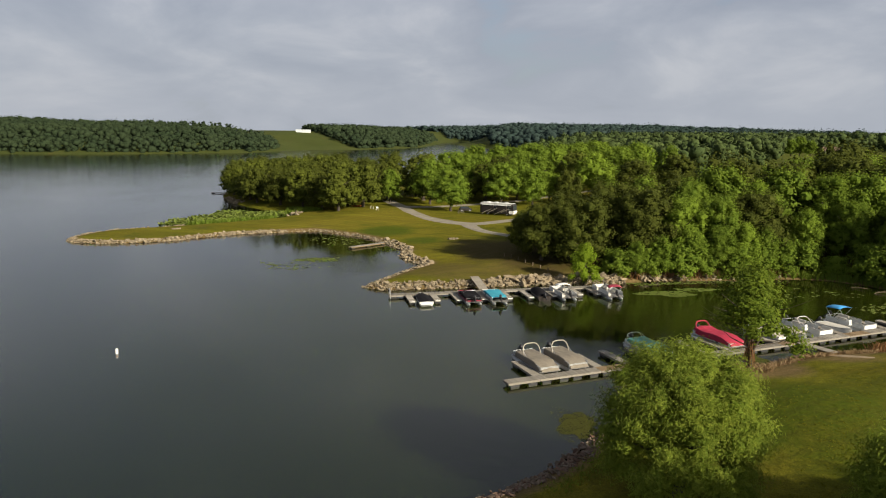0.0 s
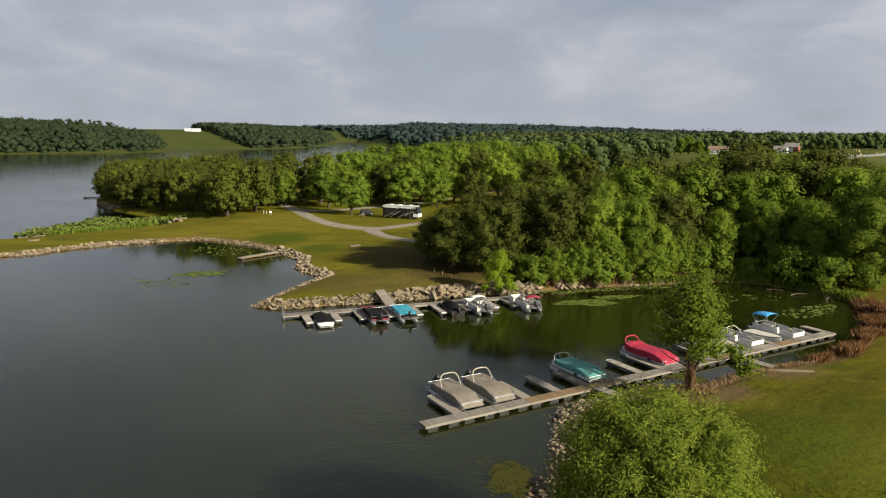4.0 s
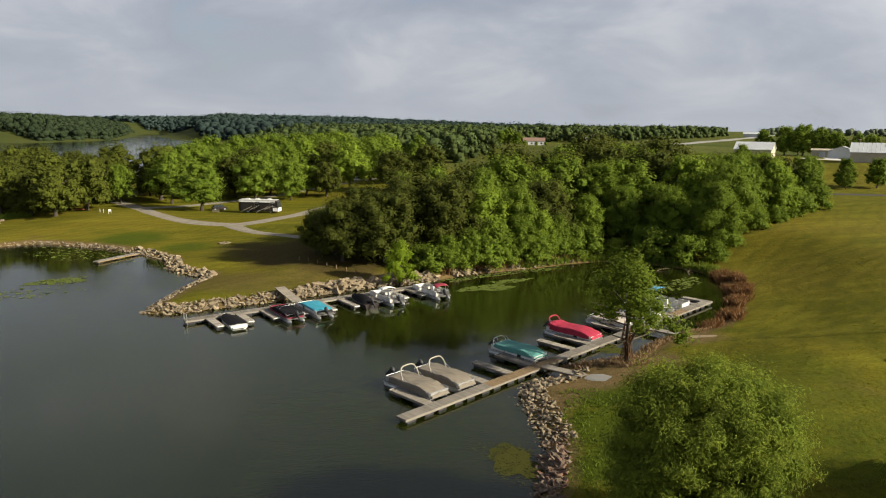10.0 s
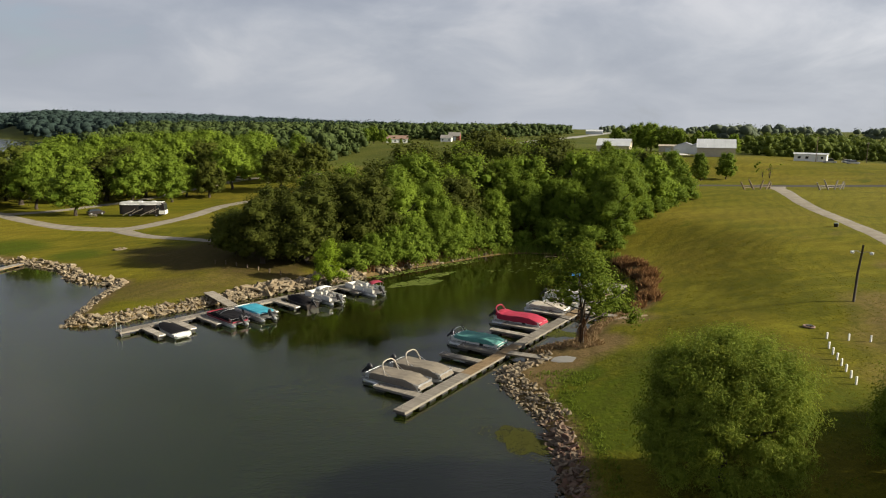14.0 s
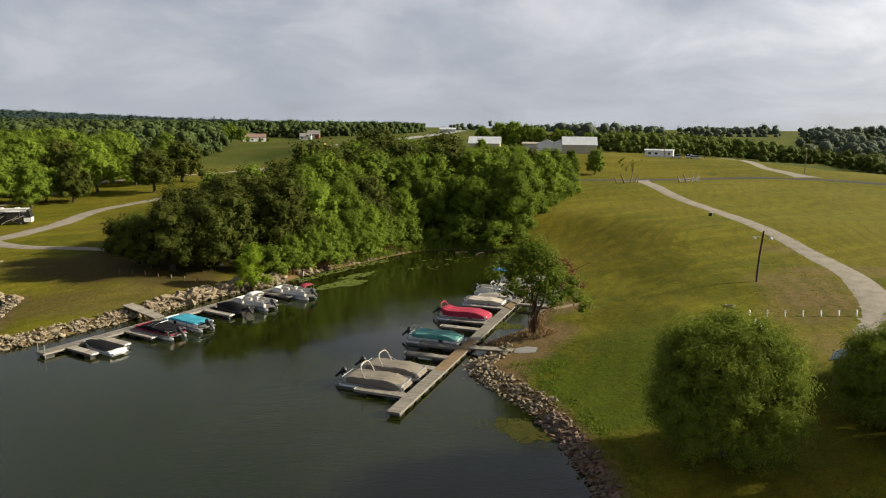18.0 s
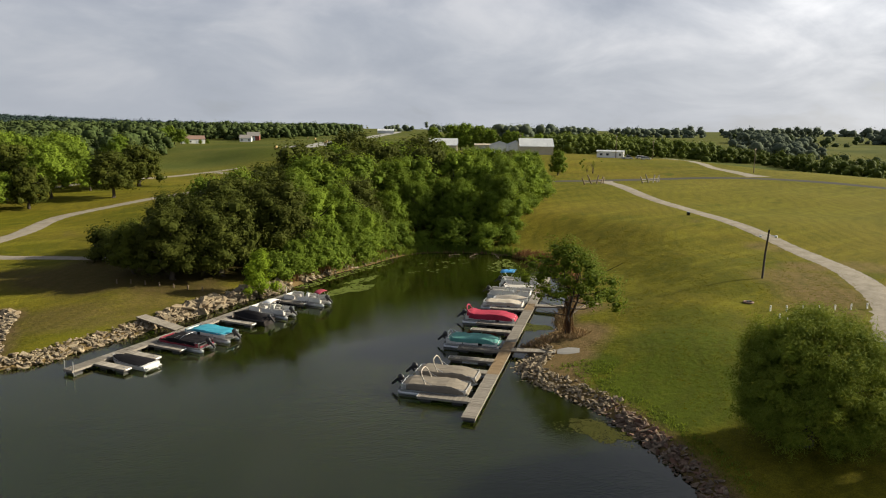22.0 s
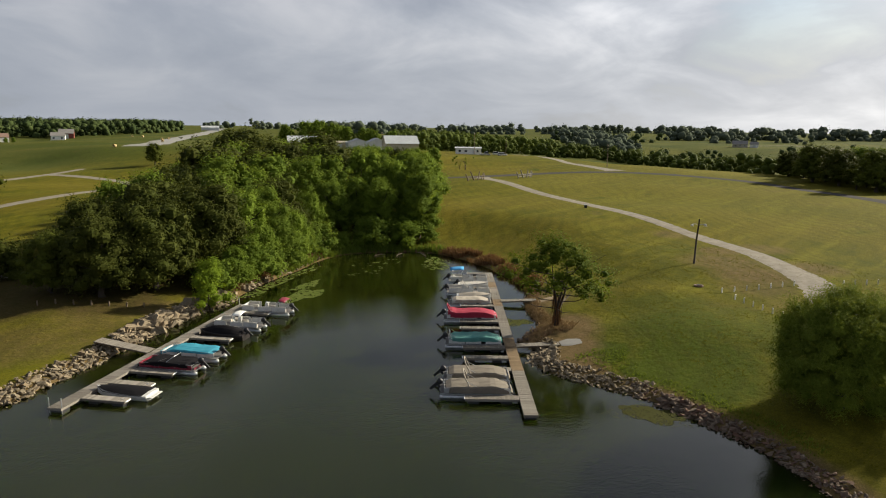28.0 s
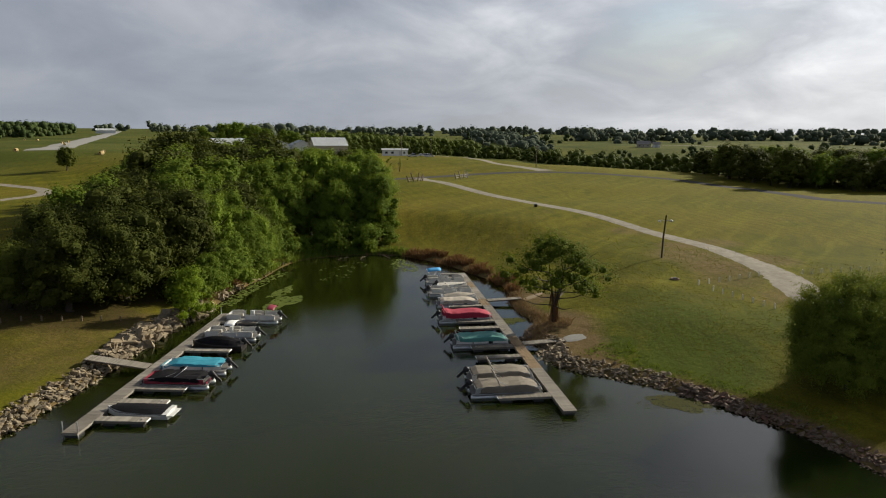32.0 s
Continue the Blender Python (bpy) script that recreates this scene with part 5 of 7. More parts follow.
# ---- boats ----
def motor(parent, x, z=0.9, k=1.0, mat="black", tilt=48):
    """An outboard motor hanging behind the stern at x."""
    rings = []
    for h, lx, ly in ((0.0, 0.20, 0.16), (0.12, 0.30, 0.20), (0.34, 0.34, 0.21), (0.48, 0.27, 0.17), (0.54, 0.12, 0.08)):
        rings.append([(x - 0.30 * k + lx * k * math.cos(a), ly * k * math.sin(a), z + h * k) for a in np.linspace(0, 2 * math.pi, 10, endpoint=False)])
    cowl = part("motor", Shape().loft(rings), mat, parent, "black outboard motor", True)
    leg = Shape().box((x - 0.34 * k, 0, z - 0.45 * k), (0.22 * k, 0.12 * k, 0.95 * k), taper=(1.3, 1.2))
    leg.box((x - 0.08 * k, 0, z - 0.10), (0.34 * k, 0.22 * k, 0.24))
    part("leg", leg, mat, cowl)
    cowl.matrix_basis = pose(x, 0, z - 0.1) @ pose(0, 0, 0, 0, tilt, 0) @ pose(-x, 0, 0.1 - z)
    return cowl


def pontoons(ob, L, W, tubes=2):
    for y in ((-W * 0.36, W * 0.36) if tubes == 2 else (-W * 0.36, 0, W * 0.36)):
        pts, rs = [], []
        for t, r in ((0, 0.05), (0.01, 0.26), (0.10, 0.30), (0.80, 0.30), (0.90, 0.24), (0.97, 0.12), (1.0, 0.03)):
            pts.append((-L / 2 + L * t, y, 0.10 + (0.20 if t > 0.85 else 0) * (t - 0.85) / 0.15))
            rs.append(r)
        part("pontoon", Shape().tube(pts, rs, 10), "alu", ob, "", True)
    part("deck", Shape().box((-0.05, 0, 0.47), (L * 0.97, W, 0.10)), "carpet", ob)
    for y in (W / 2 + 0.012, -W / 2 - 0.012):
        part("deck_trim", Shape().box((-0.05, y, 0.47), (L * 0.97, 0.03, 0.13)), "alu", ob)


def cover_shape(L, W, seed, low=0.55, high=1.25, peak=0.25, back=0.0, front=0.25, rng_size=0.04, waist=None):
    """A tied-down canvas over railings: sagging ridge, creased sides."""
    rng = random.Random(seed)
    n, m = 13, 11
    rings = []
    for i in range(n):
        t = i / (n - 1)
        x = -L / 2 + L * t
        end = min(1, t / 0.07, (1 - t) / 0.10)
        h = (high + peak * math.sin(math.pi * t) ** 2 * (0.6 + 0.4 * math.cos(t * 9))) * (0.86 + 0.14 * min(1, end))
        if t > 1 - front:
            h -= (t - (1 - front)) / front * 0.28
        if t < back:
            h += (back - t) / back * 0.3
        half = W / 2 * (0.90 + 0.10 * min(1, end)) + 0.03
        ring = []
        for j, (s, d) in enumerate(((-1, None), (-1, 0.20), (-0.95, 0.07), (-0.6, 0.03), (-0.25, 0.01), (0, 0.0), (0.25, 0.01), (0.6, 0.03), (0.95, 0.07), (1, 0.20), (1, None))):
            z = low + rng.uniform(-0.05, 0.05) if d is None else h - d + rng.uniform(-rng_size, rng_size)
            ring.append((x + rng.uniform(-0.03, 0.03), s * half * (1.0 if d is None else 0.985), z))
        rings.append(ring)
    first = [(p[0] - 0.02, p[1], low) for p in rings[0]]
    last = [(p[0] + 0.05, p[1], low) for p in rings[-1]]
    return Shape().loft([first] + rings + [last], caps=False, closed=False)


def hoop(ob, x, W, h=2.25, lean=0.7, mat="beige_cover", r=0.062, name="bimini_hoop"):
    """A folded sunshade rolled on its bow, leaning back."""
    pts = []
    for k in range(13):
        a = math.pi * k / 12
        y = math.copysign(abs(math.cos(a)) ** 0.55, math.cos(a)) * W / 2 * 0.88
        z = 0.75 + (h - 0.75) * abs(math.sin(a)) ** 0.5
        pts.append((x - lean * (z - 0.75) / (h - 0.75), y, z))
    bow = part(name, Shape().tube(pts, r, 7), mat, ob, "folded sunshade on its bow", True)
    for y in (-W * 0.45, W * 0.45):
        part("strut", Shape().tube([(x - lean * 0.55, y * 0.97, 1.65), (x + 0.9, y, 0.95)], 0.02, 5), "alu", bow)


def fence(ob, L, W, mat, h=0.62, gap=True):
    """Railing with panels round the deck, built side by side."""
    for y in (-W / 2 + 0.05, W / 2 - 0.05):
        for a, b in ((-0.44, -0.16), (-0.14, 0.12), (0.20, 0.46)):
            s = Shape().box((L * (a + b) / 2, y, 0.54 + h / 2), (L * (b - a), 0.035, h - 0.08))
            pan = part("side_panel", s, mat, ob)
            r = Shape().tube([(L * a, y, 0.55), (L * a, y, 0.54 + h + 0.04), (L * b, y, 0.54 + h + 0.04), (L * b, y, 0.55)], 0.022, 5)
            part("rail", r, "alu", pan)
    f = Shape().box((L * 0.46, 0, 0.54 + h / 2), (0.035, W * 0.9, h - 0.08))
    part("front_panel", f, mat, ob)
    r = Shape().tube([(-L * 0.44, -W / 2 + 0.05, 0.54 + h), (-L * 0.44, W / 2 - 0.05, 0.54 + h)], 0.022, 5)
    part("stern_rail", r, "alu", ob)


def seats(ob, L, W):
    for x, y, sx, sy in ((0.34, 0.36, 0.20, 0.22), (0.34, -0.36, 0.20, 0.22), (-0.30, 0.34, 0.26, 0.24), (-0.05, -0.36, 0.12, 0.22)):
        s = Shape().box((L * x, W * y, 0.70), (L * sx, W * sy, 0.36), taper=(0.97, 0.95))
        st = part("bench_seat", s, "seat", ob)
        b = Shape().box((L * x, W * y + math.copysign(W * sy * 0.42, y), 1.00), (L * sx, 0.14, 0.42), taper=(0.97, 0.7))
        part("backrest", b, "seat", st)
    c = Shape().box((L * 0.05, -W * 0.30, 0.88), (0.55, 0.6, 0.75), taper=(0.7, 0.9))
    con = part("console", c, "hull", ob)
    part("windscreen", Shape().box((L * 0.05 + 0.16, -W * 0.30, 1.34), (0.03, 0.5, 0.22)), "glass", con)
    ring = [(L * 0.05 - 0.30, -W * 0.30 + 0.17 * math.cos(a), 1.18 + 0.17 * math.sin(a)) for a in np.linspace(0, 2 * math.pi, 11)]
    part("steering_wheel", Shape().tube(ring, 0.018, 5), "black", con)


def canopy(ob, L, W, x0, x1, z, mat, tilt=0.0):
    """A stretched sunshade on bent bows."""
    n = 7
    rings = []
    for i in range(5):
        t = i / 4
        x = x0 + (x1 - x0) * t
        zz = z + tilt * (t - 0.5) + 0.05 * math.sin(math.pi * t)
        rings.append([(x, W * 0.46 * (2 * j / (n - 1) - 1), zz - 0.22 * abs(2 * j / (n - 1) - 1) ** 3) for j in range(n)] + [(x, W * 0.46 * (1 - 2 * j / (n - 1)), zz - 0.03 - 0.22 * abs(1 - 2 * j / (n - 1)) ** 3) for j in range(n)])
    c = part("sunshade", Shape().loft(rings), mat, ob, "", True)
    for y in (-W * 0.46, W * 0.46):
        for xa in (x0, x1):
            part("pole", Shape().tube([((x0 + x1) / 2, y, 0.95), (xa, y, z - 0.22 + (tilt * 0.5 if xa == x1 else -tilt * 0.5))], 0.02, 5), "alu", c)


def covered_pontoon(m, cover, label, L=6.9, W=2.45, seed=0, hooped=True, panel="alu", low=0.62, high=1.18, back=0.0, stripe=None, has_motor=True, hoop_lean=0.75):
    ob = thing("pontoon_boat", m, label, "boat", "boats at the docks")
    pontoons(ob, L, W)
    fence(ob, L, W, panel, 0.5)
    part("cover", cover_shape(L * 0.90, W * 1.0, seed, low, high, 0.13, back), cover, ob, "", False, at=pose(L * 0.035, 0, 0))
    if stripe:
        for y in (-W / 2 - 0.03, W / 2 + 0.03):
            part("stripe", Shape().box((0, y, 0.66), (L * 0.86, 0.012, 0.13)), stripe, ob)
        part("stripe", Shape().box((-L * 0.47, 0, 0.66), (0.03, W * 0.86, 0.16)), stripe, ob)
    if hooped:
        hoop(ob, -0.5, W, 2.35, hoop_lean)
    if has_motor:
        motor(ob, -L / 2 - 0.05)
    return ob


def open_pontoon(m, label, L=6.9, W=2.45, shade=None, panel="hull", shade_at=(-2.4, 0.2), shade_z=2.35, tilt=0.0, hooped=False):
    ob = thing("pontoon_boat", m, label, "boat", "boats at the docks")
    pontoons(ob, L, W)
    fence(ob, L, W, panel)
    seats(ob, L, W)
    if shade:
        canopy(ob, L, W, shade_at[0], shade_at[1], shade_z, shade, tilt)
    if hooped:
        hoop(ob, 0.3, W, 1.95, 1.2, "seat", 0.05)
    motor(ob, -L / 2 - 0.05)
    return ob


def hull_rings(L, W, h, sheer=0.25):
    rings = []
    for t in (0, 0.04, 0.25, 0.5, 0.7, 0.85, 0.94, 1.0):
        x = -L / 2 + L * t
        w = W / 2 * (1 - max(0, (t - 0.45) / 0.55) ** 2.2) * (0.94 if t == 0 else 1) + 0.01
        top = h + sheer * t * t
        keel = -0.25 + 0.55 * max(0, (t - 0.6) / 0.4) ** 2
        rings.append([(x, -w, top), (x, -w * 1.02, top - 0.12), (x, -w * 0.86, 0.12 + keel * 0.3), (x, 0, keel), (x, w * 0.86, 0.12 + keel * 0.3), (x, w * 1.02, top - 0.12), (x, w, top), (x, 0, top + 0.06)])
    return rings


def runabout(m, cover, label, L=5.6, W=2.2, hull="hull", h=0.72, peak=0.42, seed=3, name="runabout", swim=True, cover_len=0.80, stern_motor=False):
    ob = thing(name, m, label, "boat", "boats at the docks")
    part("hull", Shape().loft(hull_rings(L, W, h)), hull, ob)
    part("rub_rail", Shape().tube([(-L / 2, -W / 2, h - 0.05), (0, -W / 2 - 0.02, h + 0.02), (L * 0.3, -W * 0.40, h + 0.10), (L / 2, 0, h + 0.2), (L * 0.3, W * 0.40, h + 0.10), (0, W / 2 + 0.02, h + 0.02), (-L / 2, W / 2, h - 0.05)], 0.03, 5), "black", ob)
    rng = random.Random(seed)
    rings = []
    for i in range(11):
        t = i / 10
        x = -L * 0.43 + L * (cover_len + 0.09) * t
        tt = (x + L / 2) / L
        w = (W / 2 * (1 - max(0, (tt - 0.45) / 0.55) ** 2.2)) * 1.0 + 0.03
        up = peak * math.sin(math.pi * min(1, t * 0.92 + 0.10)) ** 0.9
        base = h + 0.25 * tt * tt
        rings.append([(x, w * s, base + 0.03 + up * (1 - abs(s) ** 1.8) + rng.uniform(-0.02, 0.02) * (abs(s) < 0.9)) for s in (-1, -0.8, -0.5, -0.2, 0, 0.2, 0.5, 0.8, 1)])
    part("cover", Shape().loft(rings, caps=True, closed=False), cover, ob)
    if swim:
        part("swim_platform", Shape().box((-L / 2 - 0.22, 0, 0.34), (0.5, W * 0.8, 0.08)), hull, ob)
    if stern_motor:
        motor(ob, -L / 2 - 0.05, 0.8, 0.9)
    return ob


def berth(dock_m, u, v, flip):
    """A boat's pose with its bow at the dock."""
    return dock_m @ (pose(u, v, 0, 0, 0, -90) if not flip else pose(u, -v, 0, 0, 0, 90))


covered_pontoon(berth(AT_A, 5.95, 4.5, 0), "taupe_cover", "pontoon boat under a taupe canvas cover at the dock", seed=1, low=0.56, high=1.22)
covered_pontoon(berth(AT_A, 9.5, 4.3, 0), "taupe_cover", "pontoon boat under a peaked taupe canvas cover", seed=2, low=0.56, high=1.26, L=6.7)
teal_boat = covered_pontoon(berth(AT_A, 20.95, 4.1, 0), "teal_cover", "pontoon boat under a teal canvas cover", seed=4, hooped=False, panel="hull", low=0.85, high=1.32, L=6.6)
hoop(teal_boat, -2.5, 2.4, 1.75, 0.35, "alu", 0.035)
red_boat = covered_pontoon(berth(AT_A, 31.5, 4.1, 0), "red_cover", "pontoon boat under a crimson canvas cover", seed=5, hooped=False, panel="hull", low=0.72, high=1.42, L=7.0, back=0.16)
hoop(red_boat, -2.3, 2.4, 2.15, 0.75, "red_cover", 0.085)
covered_pontoon(berth(AT_A, 39.4, 3.8, 0), "beige_cover", "pontoon boat under a sagging beige canvas cover", seed=6, hooped=False, panel="hull", low=0.72, high=1.10, L=6.0, has_motor=False)
runabout(berth(AT_A, 42.6, 3.2, 0), "beige_cover", "small runabout under a pale canvas cover", L=5.0, W=2.0, seed=7)
open_pontoon(berth(AT_A, 46.2, 3.9, 0), "open white pontoon boat with pale seats", L=6.6, hooped=True)
runabout(berth(AT_A, 50.4, 3.0, 0), "seat", "low white fishing boat with pale deck", L=4.8, W=1.9, peak=0.10, seed=9, swim=False, stern_motor=True)
open_pontoon(berth(AT_A, 53.9, 3.6, 0), "open pontoon boat with a bright blue sunshade", L=6.4, shade="blue_cover", shade_at=(-3.0, -0.8), shade_z=2.55, tilt=0.15, panel="hull")
runabout(berth(AT_B, 4.95, 3.4, 1), "black_cover", "white runabout under a black canvas cover", L=5.6, W=2.2, seed=10, h=0.56, peak=0.30, cover_len=0.80)
maroon_boat = covered_pontoon(berth(AT_B, 12.15, 3.9, 1), "black_cover", "pontoon boat with maroon sides under a black canvas cover", L=6.4, seed=11, panel="maroon", low=0.80, high=1.2, stripe="maroon", hoop_lean=1.3, hooped=False)
hoop(maroon_boat, 0.6, 2.4, 1.75, 1.3, "alu", 0.03)
covered_pontoon(berth(AT_B, 16.1, 4.1, 1), "cyan_cover", "pontoon boat under a bright turquoise canvas cover", L=6.6, seed=12, hooped=False, panel="hull", low=0.95, high=1.2)
runabout(berth(AT_B, 23.5, 3.7, 1), "black_cover", "dark bass boat with red trim under a peaked black canvas cover", L=5.8, W=2.2, hull="dark_paint", seed=13, peak=0.75, stern_motor=True, swim=False)
open_pontoon(berth(AT_B, 27.5, 3.9, 1), "open white pontoon boat with a small pale sunshade", L=6.2, shade="white", shade_at=(-0.6, 0.6), shade_z=2.1, panel="hull")
open_pontoon(berth(AT_B, 35.0, 4.2, 1), "white pontoon boat with a maroon folded sunshade", L=6.8, shade="maroon", shade_at=(-2.9, -2.0), shade_z=2.1, panel="hull", tilt=0.2)

# a mooring buoy on the open water
buoy = thing("buoy", pose(-51.4, 52.6, 0), "white can buoy floating on open water", "buoy")
part("body", Shape().tube([(0, 0, -0.5), (0, 0, -0.1), (0, 0, 0.52), (0, 0, 0.58)], [0.13, 0.15, 0.15, 0.10], 12), "white", buoy, "", True)
part("band", Shape().tube([(0, 0, 0.28), (0, 0, 0.34)], 0.155, 12), "orange", buoy, "orange band")


def small_dock(m, length, wide, label, low=0.40):
    ob = thing("small_dock", m, label, "dock")
    s = Shape()
    plank_deck(s, 0, length, -wide / 2, wide / 2, low)
    part("deck", s, "plank_grey", ob)
    for y in (-wide / 2 + 0.08, wide / 2 - 0.08):
        part("beam", Shape().box((length / 2, y, low - 0.12), (length, 0.10, 0.18)), "plank", ob)
    for x in (0.6, length * 0.5, length - 0.6):
        part("float", Shape().box((x, 0, 0.06), (0.8, wide * 0.8, 0.36)), "black", ob)


small_dock(pose(-60.3, 129.0, 0, 0, 0, 64), 9.6, 1.3, "short grey dock in the small inlet")
small_dock(pose(-178, 232.5, 0, 0, 0, 12), 13, 1.4, "dark dock at the tip of the peninsula")
small_dock(pose(-170, 229.5, 0, 0, 0, 12), 7, 1.2, "short dark dock at the tip of the peninsula")


# ---- stones along the water ----
def stone_mesh(name, seed, mat):
    """A broken, slab-like block of about 1 m."""
    rng = np.random.default_rng(seed)
    p = rng.uniform(-1, 1, (22, 3))
    p /= np.maximum(np.abs(p).max(1), 0.9)[:, None]
    p *= np.array([0.70, rng.uniform(0.36, 0.58), rng.uniform(0.16, 0.32)])
    bm = bmesh.new()
    for q in p:
        bm.verts.new(q)
    hull = bmesh.ops.convex_hull(bm, input=bm.verts)
    bmesh.ops.delete(bm, geom=[g for g in hull["geom_interior"] if isinstance(g, bmesh.types.BMVert)], context="VERTS")
    bmesh.ops.triangulate(bm, faces=bm.faces)
    bm.verts.index_update()
    v, f = np.array([q.co for q in bm.verts]), np.array([[q.index for q in g.verts] for g in bm.faces])
    bm.free()
    return numpy_mesh(name, v, f, mat), v, f


STONES = {m: [stone_mesh("stone", 300 + i, m) for i in range(8)] for m in ("tan_rock", "red_rock")}


def shore_spots(a, b, count, near, far, seed):
    """Random spots along the shore from the point nearest a to that nearest b, from near to far metres inland."""
    rng = np.random.default_rng(seed)
    ia, ib = (int(np.argmin(((SHORE - p) ** 2).sum(1))) for p in (a, b))
    line = SHORE[ia:ib + 1]
    seg = np.diff(line, axis=0)
    run = np.concatenate([[0], np.cumsum(np.hypot(seg[:, 0], seg[:, 1]))])
    s = rng.uniform(0, run[-1], count)
    x, y = np.interp(s, run, line[:, 0]), np.interp(s, run, line[:, 1])
    i = np.clip(np.searchsorted(run, s) - 1, 0, len(seg) - 1)
    n = np.stack([seg[i, 1], -seg[i, 0]], -1)
    n /= np.hypot(n[:, 0], n[:, 1])[:, None]
    d = rng.uniform(near, far, count)
    p = np.stack([x, y], -1) + n * d[:, None]
    return p, s / run[-1]


def riprap(label, mat, stretches, seed, singles, lift=0.1):
    """A bank of loose stones; the nearest are parts of their own, the rest one mass."""
    top = thing("stone_bank", pose(0, 0, 0), label, "stones")
    rng = np.random.default_rng(seed)
    spots = []
    for a, b, count, near, far, lo, hi in stretches:
        p, _ = shore_spots(a, b, count, near, far, seed + len(spots))
        spots += [(x, y, lo + (hi - lo) * rng.random() ** 1.8) for x, y in p]
    vs, fs, off = [], [], 0
    for i, (x, y, size) in enumerate(spots):
        z = max(gz(x, y), -0.25) + size * 0.10 + rng.uniform(0, lift)
        m = pose(x, y, z, rng.normal(0, 24), rng.normal(0, 24), rng.uniform(0, 360)) @ Matrix.Diagonal((size, size, size, 1))
        me, v, f = STONES[mat][i % 8]
        if i < singles:
            part("stone", me, None, top, at=m)
        else:
            vs.append(np.c_[v, np.ones(len(v))] @ np.array(m).T[:, :3])
            fs.append(f + off)
            off += len(v)
    if vs:
        tagged(part("rubble", numpy_mesh("rubble", np.concatenate(vs), np.concatenate(fs), mat), None, top), kind="stuff")


riprap("tumbled brown and reddish stones lining the near bank", "red_rock",
       [((-6, 31), (5.2, 52), 260, -0.6, 1.3, 0.25, 0.72), ((-10, 25), (5.3, 56), 700, -0.7, 1.7, 0.15, 0.42), ((12, 72), (16.5, 73.2), 60, -0.3, 0.9, 0.3, 0.7)], 900, 260)
riprap("loose tan stones on the bank below the gangway", "tan_rock", [((5.4, 54), (10.5, 69), 190, -0.9, 1.9, 0.3, 0.8), ((5.4, 54), (11, 70), 560, -1.1, 2.4, 0.16, 0.45)], 901, 190)
riprap("pale limestone slabs lining the rocky point", "tan_rock",
       [((1, 115), (-16, 105.6), 110, -0.2, 2.9, 0.7, 1.7), ((1, 115), (-22, 101.8), 150, -0.2, 2.9, 0.4, 1.2), ((-14, 107), (-40, 95), 200, -0.3, 2.0, 0.35, 0.8), ((0, 114), (-40, 95), 900, -0.5, 2.5, 0.2, 0.55)], 902, 240, 0.25)
riprap("pale stone edging round the inlet and the spit", "tan_rock",
       [((-40, 95), (-40, 119), 280, -0.4, 1.6, 0.3, 0.85), ((-40, 119), (-58, 140), 280, -0.4, 2.1, 0.3, 0.85), ((-58, 140), (-88, 146), 230, -0.2, 1.1, 0.25, 0.55), ((-88, 146), (-128, 116), 620, -0.3, 1.5, 0.35, 0.8), ((-128, 116), (-119, 144), 160, -0.3, 1.2, 0.35, 0.8)], 903, 0, 0.15)
riprap("tumbled pale stones under the wood's edge", "tan_rock", [((14, 122), (3, 116.2), 110, 0.0, 2.4, 0.4, 1.1), ((30, 129.6), (14, 122), 60, 0.2, 1.6, 0.3, 0.8), ((-105, 172), (-110, 184), 14, 0, 3, 0.8, 2.0), ((-142, 200), (-158, 214), 60, 0, 2.5, 0.6, 1.5)], 904, 0, 0.2)


# ---- reeds, weeds and floating leaves ----
def blades(name, spots, low, high, wide, mat, label, category, seed, lean=0.25):
    """Upright blades, three to a spot, as one mass."""
    rng = np.random.default_rng(seed)
    p = np.repeat(np.array(spots, float), 3, axis=0) + rng.normal(scale=0.12, size=(len(spots) * 3, 2))
    n = len(p)
    z = np.maximum(ground_z(p[:, 0], p[:, 1]), -0.1)
    h = rng.uniform(low, high, n)
    a = rng.uniform(0, 2 * math.pi, n)
    dx, dy = np.cos(a) * wide / 2, np.sin(a) * wide / 2
    lx, ly = rng.normal(scale=lean, size=n) * h, rng.normal(scale=lean, size=n) * h
    v = np.stack([np.stack([p[:, 0] - dx, p[:, 1] - dy, z - 0.05], -1), np.stack([p[:, 0] + dx, p[:, 1] + dy, z - 0.05], -1),
                  np.stack([p[:, 0] + dx * 0.8 + lx * 0.4, p[:, 1] + dy * 0.8 + ly * 0.4, z + h * 0.6], -1), np.stack([p[:, 0] + lx, p[:, 1] + ly, z + h], -1)], 1).reshape(-1, 3)
    i = np.arange(n)[:, None] * 4
    ob = new(name, numpy_mesh(name, v, np.concatenate([i + [[0, 1, 2]], i + [[0, 2, 3]]]), mat))
    return tagged(ob, label, category, kind="stuff")


def disc_spots(x, y, rx, ry, n, seed, turn=0.0):
    rng = np.random.default_rng(seed)
    a, r = rng.uniform(0, 2 * math.pi, n), np.sqrt(rng.random(n))
    edge = 1 + 0.22 * np.sin(3 * a + seed) + 0.15 * np.sin(5 * a + 2 * seed)
    u, v = rx * r * edge * np.cos(a), ry * r * edge * np.sin(a)
    c, s = math.cos(turn), math.sin(turn)
    return np.stack([x + u * c - v * s, y + u * s + v * c], -1)


def gappy(p):
    """Keeps spots in uneven clumps."""
    return p[np.sin(p[:, 0] * 0.8 + p[:, 1] * 0.45) + 0.6 * np.sin(p[:, 1] * 1.7) > -0.15]


